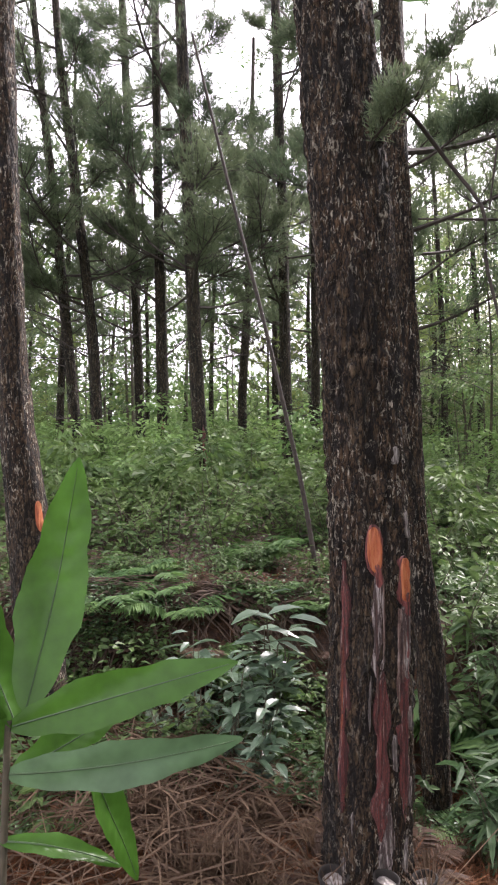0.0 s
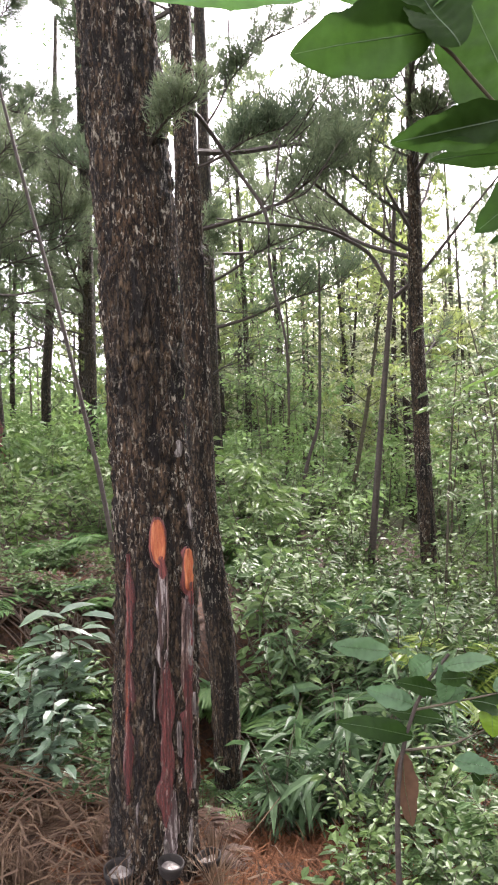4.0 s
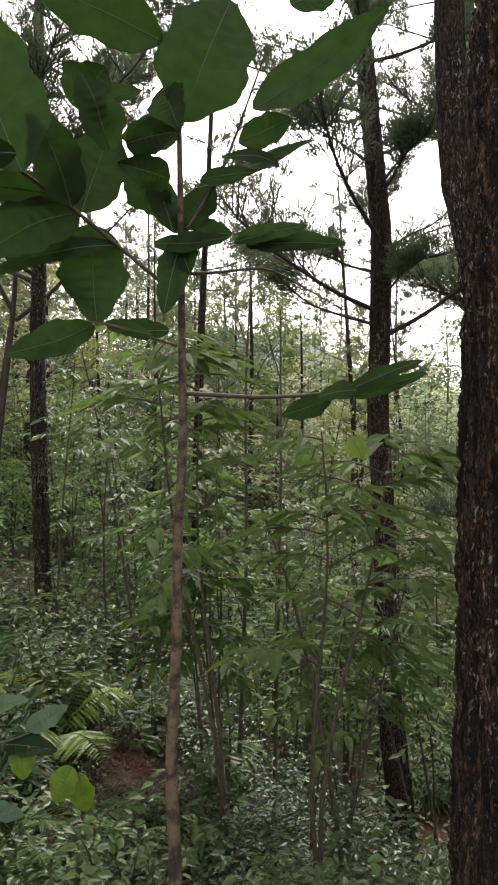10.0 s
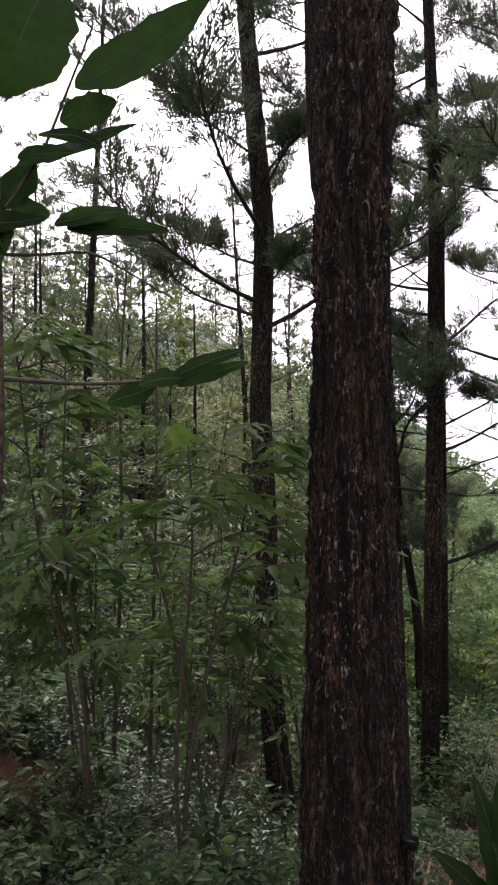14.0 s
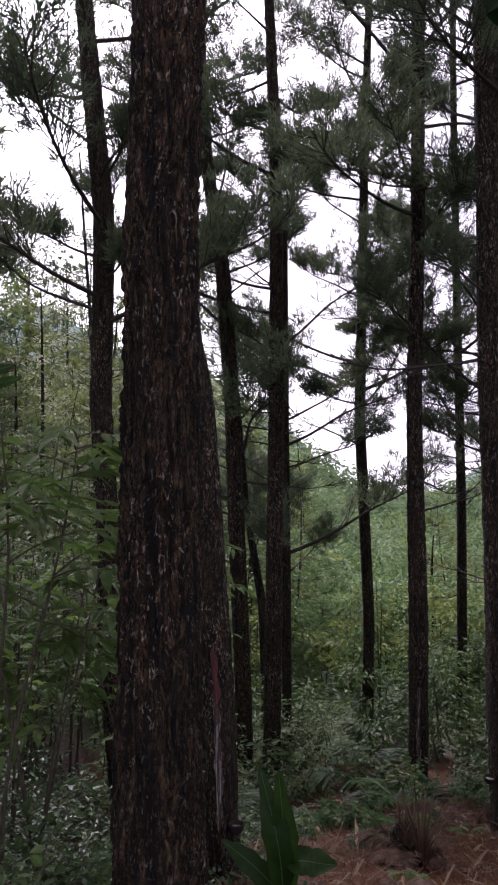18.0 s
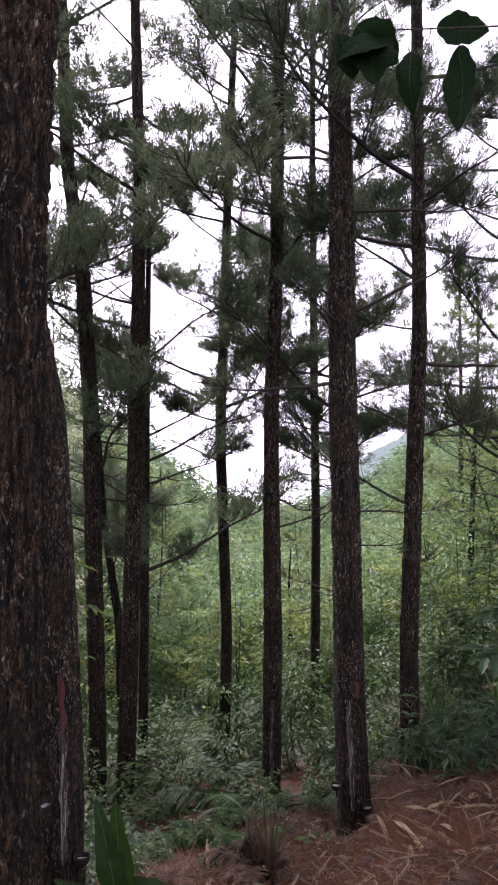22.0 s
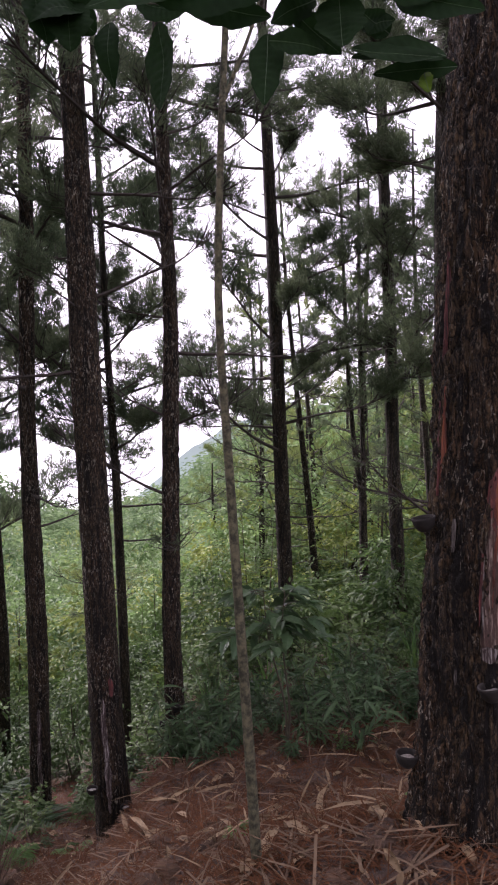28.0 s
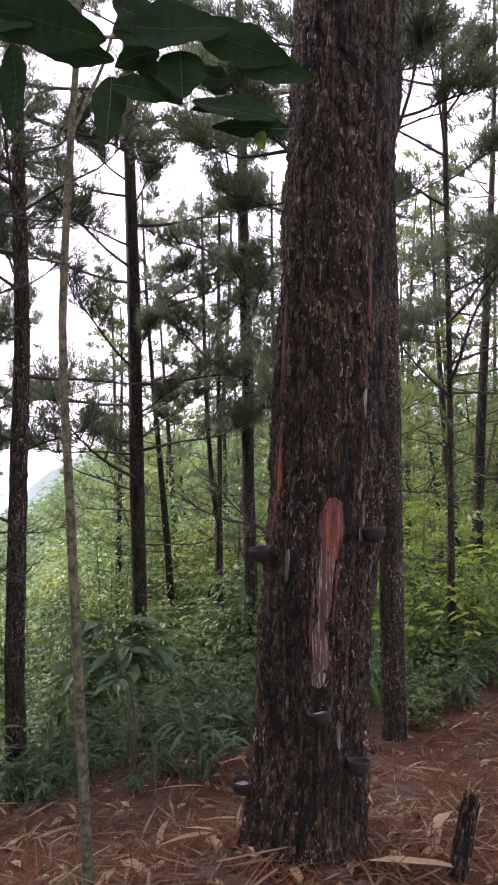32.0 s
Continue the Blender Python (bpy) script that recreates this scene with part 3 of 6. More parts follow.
def pine(key, x, y, facing, knots, top=13.0, detail=0, limbs=14, limbs_from=2.6, bare=4, bare_from=1.6, seed=0, label="", mat=None, furrowed=False):
    """A pine: a barked trunk on its line, dead snags low down, leafy limbs above."""
    global RNG
    side, kz, ko, kr = trunk_line(x, y, facing, knots, top)
    seg, dz = ((10, 0.25), (32, 0.05), (128, 0.0125))[detail]
    split = min(kz[-2] + 0.8, top - 1) if detail else top
    zs = np.r_[np.arange(kz[0], split, dz), np.linspace(split, top, 10)] if detail else np.arange(kz[0], top, dz)
    even = np.arange(kz[0] - 0.6, top + 0.6, 0.05)
    ker = np.hanning(15)[1:-1]
    ker /= ker.sum()
    off = np.interp(zs, even, np.convolve(np.interp(even, kz, ko), ker, "same"))
    rad = np.interp(zs, even, np.convolve(np.interp(even, kz, kr), ker, "same"))
    ang = np.linspace(0, 2 * np.pi, seg, endpoint=False)
    zz, aa = np.meshgrid(zs, ang, indexing="ij")
    r = np.repeat(rad[:, None], seg, 1)
    cx, cy = x + off * side[0], y + off * side[1]
    wob = 1 + 0.04 * np.sin(3 * aa + 0.7 * zz + seed) + 0.025 * np.sin(5 * aa - 1.1 * zz)
    r = r * wob
    if detail:
        p = np.stack([r * np.cos(aa), r * np.sin(aa), zz], -1).reshape(-1, 3) + seed * 3.1
        wav = np.stack([value_noise(p * [14, 14, 5] + k * 17.3) - 0.5 for k in range(3)], 1) * [1.5, 1.5, 1.2]
        f1, f2 = cells(p * ([17, 17, 2.4] if furrowed else [24, 24, 5.2]) + wav)
        plate = np.clip((f2 - f1) * 2.2, 0, 1) ** 0.7
        h1, h2 = cells(p * [62, 62, 21] + wav * 1.5)
        flakes = np.clip((h2 - h1) * 2, 0, 1)
        rough = value_noise(p * [120, 120, 60])
        depth = 0.03 if furrowed else 0.02 if detail == 2 else 0.012
        if furrowed:
            plate = np.minimum(1, plate * 1.3)
        r = r + (depth * (plate * (0.55 + 0.45 * value_noise(p * [20, 20, 6] + 5)) - 0.6) + depth * 0.38 * (flakes - 0.5) + depth * 0.2 * (rough - 0.5)).reshape(r.shape)
    v = np.stack([cx[:, None] + r * np.cos(aa), cy[:, None] + r * np.sin(aa), zz], -1).reshape(-1, 3)
    i, j = np.meshgrid(np.arange(len(zs) - 1), np.arange(seg), indexing="ij")
    k = (j + 1) % seg
    f = np.stack([i * seg + j, i * seg + k, (i + 1) * seg + k, (i + 1) * seg + j], -1).reshape(-1, 4)
    base = np.array([x, y, float(ground_z(x, y))])
    thing = tagged(new("pine_tree"), label or "tall slender pine with dark flaking bark rooted in the slope", "pine tree", "pines of the plantation")
    thing.location = base
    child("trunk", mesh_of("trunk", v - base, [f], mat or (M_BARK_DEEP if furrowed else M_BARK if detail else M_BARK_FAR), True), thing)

    def centre(z):
        o = float(np.interp(z, zs, off))
        return np.array([x + o * side[0], y + o * side[1], z]) - base

    rnd = random.Random(seed * 7 + 5)
    for n in range(limbs + bare):
        leafy = n >= bare
        lo = limbs_from if leafy else bare_from
        hi = min(top - 0.6, max(9.6, limbs_from + 3)) if leafy else limbs_from + 1.5
        z = lo + (hi - lo) * (((n - bare + rnd.random()) / max(1, limbs)) ** 1.35 if leafy else rnd.random())
        wood, green = rnd.choice(LEAFY if leafy else BARE)
        s = rnd.uniform(0.8, 1.25) * (1.0 if leafy else 0.8)
        limb = child("branch", wood, thing)
        m = Matrix.Translation(Vector(centre(z))) @ Matrix.Rotation(rnd.uniform(0, 6.283), 4, "Z") @ Matrix.Rotation(-(rnd.uniform(0.05, 0.7) if leafy else rnd.uniform(-0.2, 0.5)), 4, "Y") @ Matrix.Rotation(rnd.uniform(-0.5, 0.5), 4, "X") @ Matrix.Scale(s, 4)
        limb.matrix_local = m
        if leafy or rnd.random() < 0.4:
            child("needles", green, limb)
    TREES[key] = (thing, base, zs, cx, cy, rad)
    SEEDS[key] = seed
    return thing


def bark_patch(key, name, toward, z0, z1, width, mat, label="", sideways=0.0, proud=0.006, shape="strip"):
    """A strip or an oval laid over a trunk's face: a tapping scar or a run of resin."""
    thing, base, zs, cx, cy, rad = TREES[key]
    n, m = 44, 8
    ph = z1 * 31.7 + sideways * 57.0 + width * 300
    h = Heap()
    v = []
    for i in range(n):
        f = i / (n - 1)
        z = z0 + (z1 - z0) * f
        c = np.array([np.interp(z, zs, cx), np.interp(z, zs, cy)])
        r = np.interp(z, zs, rad)
        a0 = math.atan2(toward[1] - c[1], toward[0] - c[0]) + sideways / r
        if shape == "oval":
            wd = width * max(0.02, 1 - abs(2 * f - 1) ** 2.6) ** 0.5
            left = right = 0.5 * wd
        else:
            ends = min(1.0, 5 * f + 0.05, 5 * (1 - f) + 0.05) ** 0.6 if shape == "run" else 1.0
            wav = 0.2 if shape == "run" else 0.03
            left = 0.5 * width * ends * (1 + wav * math.sin(17 * z + ph) + wav * math.sin(43 * z + 2 * ph))
            right = 0.5 * width * ends * (1 + wav * math.sin(21 * z + 3 * ph) + wav * math.sin(37 * z + ph))
        for j in range(m):
            g = j / (m - 1)
            a = a0 + (-left + (left + right) * g + (0.003 * math.sin(11 * z + ph) if shape == "run" else 0)) / r
            rw = r * (1 + 0.04 * math.sin(3 * a + 0.7 * z + SEEDS[key]) + 0.025 * math.sin(5 * a - 1.1 * z))
            lift = proud * (1.0, 0.8, 0.55, 0.5, 0.5, 0.55, 0.8, 1.0)[j] if shape == "oval" else proud * (1 if 0 < j < m - 1 else -1.2)
            if j in (0, m - 1):
                lift = -0.012
            lift += 0.0015 * math.sin(140 * z + 9 * j) + 0.0015 * math.sin(61 * z + 5 * j + ph)
            v.append((c[0] + (rw + lift) * math.cos(a), c[1] + (rw + lift) * math.sin(a), z))
    q = [(i * m + j, i * m + j + 1, (i + 1) * m + j + 1, (i + 1) * m + j) for i in range(n - 1) for j in range(m - 1)]
    h.add(np.array(v) - base, q)
    child(name, h.mesh(name, mat, True), thing, label)


EYE_SIDE = (0.4, -0.3)
pine("a", 0.38, 2.40, -6, ((0.14, 0.0, 0.158), (1.15, 0.04, 0.147), (1.55, 0.02, 0.134), (2.34, -0.0, 0.142), (3.13, -0.05, 0.137)), top=9.1, seed=1, detail=2, limbs=6, limbs_from=4.2, bare=0, label='thick tapped pine with flaking dark bark and orange scars')
pine("a2", 0.86, 3.28, -13, ((-0.46, 0.0, 0.071), (0.39, 0.0, 0.071), (0.82, -0.04, 0.071), (1.24, -0.09, 0.071), (1.8, -0.09, 0.068), (2.64, -0.11, 0.064), (3.67, -0.12, 0.056)), top=9.7, seed=2, detail=1, limbs=10, limbs_from=3.6, bare=1, bare_from=2.6, label='slimmer crooked pine close behind a thicker one')
pine("fl", 2.12, 8.74, -13, ((0.66, 0.0, 0.097), (2.15, -0.04, 0.09), (6.95, -0.07, 0.075)), top=12.9, seed=3, limbs=18, limbs_from=3.6, bare=7, bare_from=2.0)
pine("b", -1.04, 3.39, 17, ((0.2, 0.0, 0.128), (0.605, -0.021, 0.118), (1.315, -0.071, 0.103), (1.869, -0.121, 0.081), (2.707, -0.135, 0.066), (3.83, -0.128, 0.053)), top=8.6, seed=4, detail=1, limbs=5, limbs_from=4.4, bare=1, bare_from=3.4, label="tapped pine leaning back from a litter-covered bank")
pine("c1", -2.36, 10.74, 12, ((1.2, 0.0, 0.091), (3.34, -0.06, 0.082), (6.0, -0.3, 0.073), (7.76, -0.47, 0.064)), top=13.8, seed=5, limbs=18, limbs_from=3.6, bare=7, bare_from=2.0)
pine("c2", -2.83, 11.15, 14, ((1.93, 0.0, 0.095), (5.25, -0.23, 0.076), (8.63, -0.51, 0.057)), top=14.6, seed=6, limbs=18, limbs_from=3.6, bare=7, bare_from=2.0)
pine("d1", -1.38, 10.91, 7, ((1.07, 0.0, 0.091), (4.25, 0.01, 0.082), (8.34, 0.04, 0.064)), top=14.3, seed=7, limbs=18, limbs_from=3.6, bare=7, bare_from=2.0)
pine("d2", -2.03, 12.84, 9, ((1.74, 0.0, 0.092), (5.79, -0.06, 0.081), (10.06, -0.17, 0.07)), top=15.0, seed=8, limbs=18, limbs_from=3.6, bare=7, bare_from=2.0)
pine("fb", -0.64, 9.78, 4, ((0.75, 0.0, 0.11), (2.33, -0.08, 0.102), (4.77, -0.14, 0.094), (8.03, -0.2, 0.081)), top=14.0, seed=9, limbs=18, limbs_from=3.6, bare=7, bare_from=2.0)
pine("fe", 0.65, 11.18, -3, ((0.22, 0.0, 0.102), (2.4, -0.02, 0.093), (5.19, -0.01, 0.084), (8.92, -0.04, 0.074)), top=14.9, seed=10, limbs=18, limbs_from=3.6, bare=7, bare_from=2.0)
pine("ff", 1.26, 12.94, -6, ((0.04, 0.0, 0.092), (5.2, 0.07, 0.076)), top=11.2, seed=11, limbs=18, limbs_from=3.6, bare=7, bare_from=2.0)
pine("cu", -0.15, 16.00, 1, ((1.31, 0.0, 0.113), (2.78, 0.01, 0.106), (5.43, 0.24, 0.093)), top=11.4, seed=12, limbs=18, limbs_from=3.6, bare=7, bare_from=2.0)
pine("mid", 3.52, 5.83, -30, ((0.01, 0.0, 0.079), (1.47, -0.05, 0.079), (2.6, -0.08, 0.073), (3.72, -0.06, 0.068), (4.96, -0.07, 0.051)), top=11.0, seed=13, detail=1, limbs=22, limbs_from=3.2, bare=6, bare_from=2.2)
pine("g", 5.88, 3.40, -58, ((-2.16, 0.0, 0.137), (-1.16, -0.09, 0.123), (-0.39, -0.16, 0.11), (0.91, -0.17, 0.104), (1.96, -0.23, 0.104), (2.97, -0.2, 0.101), (3.72, -0.19, 0.101), (4.93, -0.3, 0.093), (6.04, -0.39, 0.082)), top=12.0, seed=14, detail=1, limbs=28, limbs_from=2.7, bare=5, bare_from=1.6, label='bent dark pine standing lower on the slope')
pine("h", 2.49, 0.88, -62, ((0.26, 0.01, 0.16), (0.64, 0.01, 0.148), (1.22, 0.015, 0.137), (1.79, 0.02, 0.129), (2.31, 0.02, 0.129), (2.65, 0.04, 0.122), (3.13, 0.06, 0.12)), top=9.1, seed=15, detail=2, limbs=5, limbs_from=6.0, bare=0, furrowed=True, label='thick straight pine with deeply furrowed brown bark')
pine("i", 3.86, 1.36, -62, ((-0.75, 0.0, 0.126), (0.17, -0.02, 0.118), (1.27, -0.08, 0.107), (1.9, -0.11, 0.095), (3.15, -0.36, 0.082), (4.1, -0.38, 0.079)), top=10.1, seed=16, detail=1, limbs=6, limbs_from=6.2, bare=0, label='leaning pine with a tapping scar near its foot')
pine("l", 8.61, 3.47, -65, ((-1.75, 0.0, 0.112), (-0.02, -0.07, 0.112), (2.22, -0.14, 0.105), (3.86, -0.25, 0.097), (5.35, -0.47, 0.09), (7.42, -0.57, 0.075)), top=13.4, seed=17, detail=1, limbs=18, limbs_from=3.8, bare=8, bare_from=0.2)
pine("lb", 8.13, 2.84, -67, ((-2.93, 0.0, 0.117), (-2.17, -0.02, 0.11), (0.11, 0.02, 0.103), (2.17, 0.06, 0.096), (4.91, 0.06, 0.076), (6.97, -0.02, 0.062)), top=13.0, seed=18, detail=1, limbs=16, limbs_from=4.2, bare=6, bare_from=0.2)
pine("lc", 9.77, 3.32, -68, ((-3.03, 0.0, 0.075), (-0.2, -0.0, 0.066)), top=5.0, seed=19, limbs=16, limbs_from=-0.5, bare=3)
pine("ld", 9.65, 3.60, -66, ((-2.29, 0.0, 0.066), (-0.87, -0.04, 0.066), (0.62, -0.28, 0.05)), top=5.0, seed=20, limbs=12, limbs_from=-0.2, bare=3)
pine("m", 10.62, 2.34, -75, ((-2.93, 0.0, 0.092), (-1.12, 0.03, 0.087), (0.59, -0.04, 0.083), (1.87, -0.1, 0.083), (3.15, -0.08, 0.078), (5.71, -0.03, 0.065), (8.25, 0.05, 0.052)), top=14.2, seed=21, limbs=28, limbs_from=2.0, bare=8, bare_from=0.2)
pine("n", 7.85, 1.03, -79, ((-2.35, 0.0, 0.109), (-0.3, 0.01, 0.103), (0.9, -0.02, 0.093), (2.1, -0.04, 0.084), (3.9, 0.0, 0.075), (6.28, 0.01, 0.068)), top=12.3, seed=22, detail=1, limbs=16, limbs_from=3.7, bare=5, bare_from=0.4)
pine("o", 11.41, 1.05, -82, ((-2.6, 0.0, 0.082), (0.58, -0.01, 0.073), (3.23, -0.07, 0.064), (6.75, -0.12, 0.05)), top=12.8, seed=23, limbs=28, limbs_from=1.8, bare=12, bare_from=-0.8)
pine("p", 6.29, -0.01, -85, ((-1.58, 0.0, 0.149), (-0.42, -0.06, 0.132), (0.76, -0.09, 0.125), (2.2, -0.14, 0.12), (3.66, -0.16, 0.108), (5.04, -0.19, 0.096)), top=11.0, seed=24, detail=1, limbs=8, limbs_from=6.0, bare=6, bare_from=0.6, label='upright pine with resin cups at its scarred foot')
pine("q", 10.11, 0.50, -81, ((-2.23, 0.0, 0.071), (-0.68, -0.01, 0.067), (1.27, -0.04, 0.059), (3.24, -0.12, 0.047)), top=9.2, seed=25, limbs=22, limbs_from=1.2, bare=16, bare_from=-0.8)
pine("r", 7.12, -0.45, -89, ((-1.3, 0.0, 0.099), (-0.14, -0.02, 0.088), (1.19, 0.01, 0.082), (2.81, 0.06, 0.074), (4.46, 0.03, 0.063), (5.85, 0.01, 0.055)), top=11.8, seed=26, detail=1, limbs=18, limbs_from=3.2, bare=7, bare_from=0.4)
pine("u", 10.18, -1.74, -94, ((-1.3, 0.02, 0.11), (0.6, 0.0, 0.103), (2.33, -0.01, 0.099), (3.91, -0.02, 0.095), (6.29, -0.07, 0.079), (7.89, -0.09, 0.063)), top=13.9, seed=27, limbs=36, limbs_from=1.5, bare=12, bare_from=0.2)
pine("x", 9.83, -3.29, -104, ((-1.28, 0.0, 0.101), (-0.03, -0.04, 0.094), (1.5, -0.06, 0.086), (3.03, -0.04, 0.082), (4.95, -0.07, 0.078), (6.87, -0.07, 0.07)), top=12.9, seed=28, limbs=22, limbs_from=2.4, bare=10, bare_from=0.2)
pine("t", 3.28, -1.91, -107, ((0.15, 0.0, 0.251), (0.35, 0.02, 0.223), (1.02, 0.06, 0.223), (1.46, 0.11, 0.232), (2.03, 0.14, 0.223), (2.61, 0.18, 0.217), (3.47, 0.25, 0.223)), top=9.5, seed=29, detail=2, limbs=6, limbs_from=4.3, bare=0, furrowed=True, label='very thick leaning pine with a long tapping scar')
pine("y", 6.29, -3.69, -115, ((-0.76, 0.0, 0.113), (0.27, 0.0, 0.108), (1.27, 0.01, 0.103), (2.28, 0.03, 0.098)), top=9.0, seed=30, detail=1, limbs=12, limbs_from=4.0, bare=6, bare_from=0.8)
pine("z", 8.50, -5.51, -119, ((-1.63, 0.0, 0.052), (0.4, 0.02, 0.045), (2.83, 0.07, 0.037)), top=9.0, seed=31, limbs=22, limbs_from=2.5, bare=8, bare_from=0.2)
pine("yb", 6.59, -2.99, -109, ((-0.6, -0.15, 0.11), (3.99, 0.0, 0.093), (5.22, 0.06, 0.087)), top=11.2, seed=32, limbs=18, limbs_from=3.8, bare=8, bare_from=0.2)

# the fork-topped young pine among the shrubs
def forked_pine():
    h, g = Heap(), Heap()
    x, y = 11.0, -3.03
    z0 = float(ground_z(x, y)) - 0.2
    tube(h, smooth_line([(x, y, z0), (x, y + 0.02, -0.3), (x, y, 0.85)], 12), np.linspace(0.075, 0.06, 12), 8)
    tube(h, smooth_line([(x, y, 0.8), (x - 0.1, y + 0.12, 1.3), (x - 0.1, y + 0.2, 3.0), (x, y + 0.2, 6.0)], 16), np.linspace(0.045, 0.015, 16), 7)
    tube(h, smooth_line([(x, y, 0.8), (x, y - 0.03, 1.6), (x, y - 0.02, 3.2), (x, y - 0.1, 6.5)], 16), np.linspace(0.045, 0.015, 16), 7)
    base = np.array([x, y, z0 + 0.2])
    h.v = [v - base for v in h.v]
    thing = tagged(new("young_pine"), "young twin-stemmed pine with thin bare side twigs", "pine tree", "pines of the plantation")
    thing.location = base
    child("trunk", h.mesh("trunk", M_BARK_FAR, True), thing)
    rnd = random.Random(4)
    for n in range(22):
        wood, green = rnd.choice(LEAFY if n > 6 else BARE)
        limb = child("branch", wood, thing)
        z = 0.6 + n * 0.24
        limb.matrix_local = Matrix.Translation((0, 0.1, z - base[2])) @ Matrix.Rotation(rnd.uniform(0, 6.28), 4, "Z") @ Matrix.Rotation(-rnd.uniform(0.1, 0.6), 4, "Y") @ Matrix.Scale(rnd.uniform(0.5, 0.8), 4)
        child("needles", green, limb)


forked_pine()

def side_shoot(key, z, bearing, scale, kind=0):
    """A short leafy shoot low on a trunk."""
    thing, base, zs, cx, cy, rad = TREES[key]
    c = Vector((np.interp(z, zs, cx), np.interp(z, zs, cy), z)) - Vector(base)
    wood, green = LEAFY[kind]
    shoot = child("branch", wood, thing)
    shoot.matrix_local = Matrix.Translation(c) @ Matrix.Rotation(radians(90 - bearing), 4, "Z") @ Matrix.Rotation(-0.3, 4, "Y") @ Matrix.Scale(scale, 4)
    child("needles", green, shoot)


for key, z, bearing, scale, kind in (("a", 2.55, 150, 0.42, 0), ("a2", 2.6, 95, 0.7, 1), ("a2", 3.0, 60, 0.9, 2), ("a2", 2.9, 120, 0.6, 0), ("p", 2.75, -60, 0.55, 1), ("n", 2.7, -75, 0.8, 1), ("n", 2.5, 200, 0.7, 0), ("fl", 3.0, 100, 1.0, 3), ("fl", 3.6, 140, 1.0, 2), ("mid", 3.3, 250, 0.9, 3)):
    side_shoot(key, z, bearing, scale, kind)

# ---- resin scars and cups ----
RUN, STRIP, CRUST = "dark red run of resin", "grey weathered strip below a scar", "flaking whitish resin crust"
for z0, z1, wide, sw in ((1.165, 1.315, 0.062, -0.005), (1.06, 1.205, 0.042, 0.105)):
    bark_patch("a", "scar_rim", EYE_SIDE, z0 - 0.012, z1 + 0.008, wide + 0.014, M_RED, "dark red rim of a scar", sw, 0.005, "oval")
    bark_patch("a", "scar", EYE_SIDE, z0, z1, wide, M_RESIN, "fresh orange tapping scar", sw, 0.014, "oval")
    bark_patch("a", "resin_run", EYE_SIDE, z0 - 0.05, z0 + 0.03, wide * 0.5, M_RED, RUN, sw + 0.006, 0.009, "run")
RUNS = random.Random(8)
for sw, z0, z1 in ((-0.002, 0.55, 1.16), (0.106, 0.6, 1.06), (-0.118, 0.35, 1.2)):
    # thin streaks side by side below each scar
    for k in range(4):
        lo = RUNS.uniform(z0, z1 - 0.2)
        mat, name, say = RUNS.choice(((M_RED, "resin_run", RUN), (M_GREYWOOD, "tapped_strip", STRIP), (M_GREYWOOD, "tapped_strip", STRIP), (M_CRUST, "resin_crust", CRUST)) if sw > -0.1 else ((M_RED, "resin_run", RUN), (M_OLDRESIN, "resin_run", RUN), (M_GREYWOOD, "tapped_strip", STRIP)))
        bark_patch("a", name, EYE_SIDE, lo, min(z1, lo + RUNS.uniform(0.15, 0.42)), RUNS.uniform(0.005, 0.014), mat, say, sw + RUNS.uniform(-0.025, 0.025), 0.004, "run")
for lo, hi, wide, sw, mat in ((0.8, 1.17, 0.046, 0.002, M_TAPPED_GREY), (0.28, 0.84, 0.06, 0.02, M_TAPPED_RED), (0.82, 1.06, 0.042, 0.108, M_TAPPED_GREY), (0.32, 0.84, 0.048, 0.112, M_TAPPED_RED),
                              (0.36, 1.2, 0.04, -0.115, M_TAPPED_RED), (0.12, 0.4, 0.05, 0.04, M_TAPPED_GREY)):
    bark_patch("a", "tapped_strip", EYE_SIDE, lo, hi, wide, mat, STRIP if mat is M_TAPPED_GREY else "dark red resin-streaked strip", sw, 0.003, "run")
for lo, hi, wide, sw in ((0.5, 0.82, 0.008, 0.014), (0.42, 0.8, 0.006, 0.115), (0.4, 0.9, 0.007, -0.11)):
    bark_patch("a", "resin_run", EYE_SIDE, lo, hi, wide, M_RED, RUN, sw, 0.006, "run")
for lo, hi, wide, sw in ((0.5, 0.62, 0.016, 0.07), (0.15, 0.27, 0.022, 0.125), (0.3, 0.38, 0.02, -0.07), (0.8, 0.87, 0.03, 0.112), (1.27, 1.36, 0.02, 0.128), (0.14, 0.24, 0.025, 0.02),
                         (0.22, 0.3, 0.022, 0.05), (0.12, 0.22, 0.026, -0.1), (1.52, 1.58, 0.03, 0.1), (0.62, 0.7, 0.012, 0.145), (0.36, 0.46, 0.012, 0.15)):
    bark_patch("a", "resin_crust", EYE_SIDE, lo, hi, wide, M_CRUST, CRUST, sw, 0.004, "run")
bark_patch("t", "scar_rim", EYE_SIDE, 1.27, 1.515, 0.1, M_RED, "dark red rim of a scar", 0.072, 0.006, "oval")
bark_patch("t", "scar", EYE_SIDE, 1.3, 1.49, 0.066, M_OLDRESIN, "dark red tapping scar", 0.075, 0.009, "oval")
bark_patch("t", "tapped_strip", EYE_SIDE, 0.86, 1.33, 0.068, M_GREYWOOD, "pale reddish grey strip below a scar", 0.062, 0.004)
bark_patch("t", "resin_crust", EYE_SIDE, 0.83, 0.885, 0.062, M_TAPPED_GREY, CRUST, 0.06, 0.014, "run")
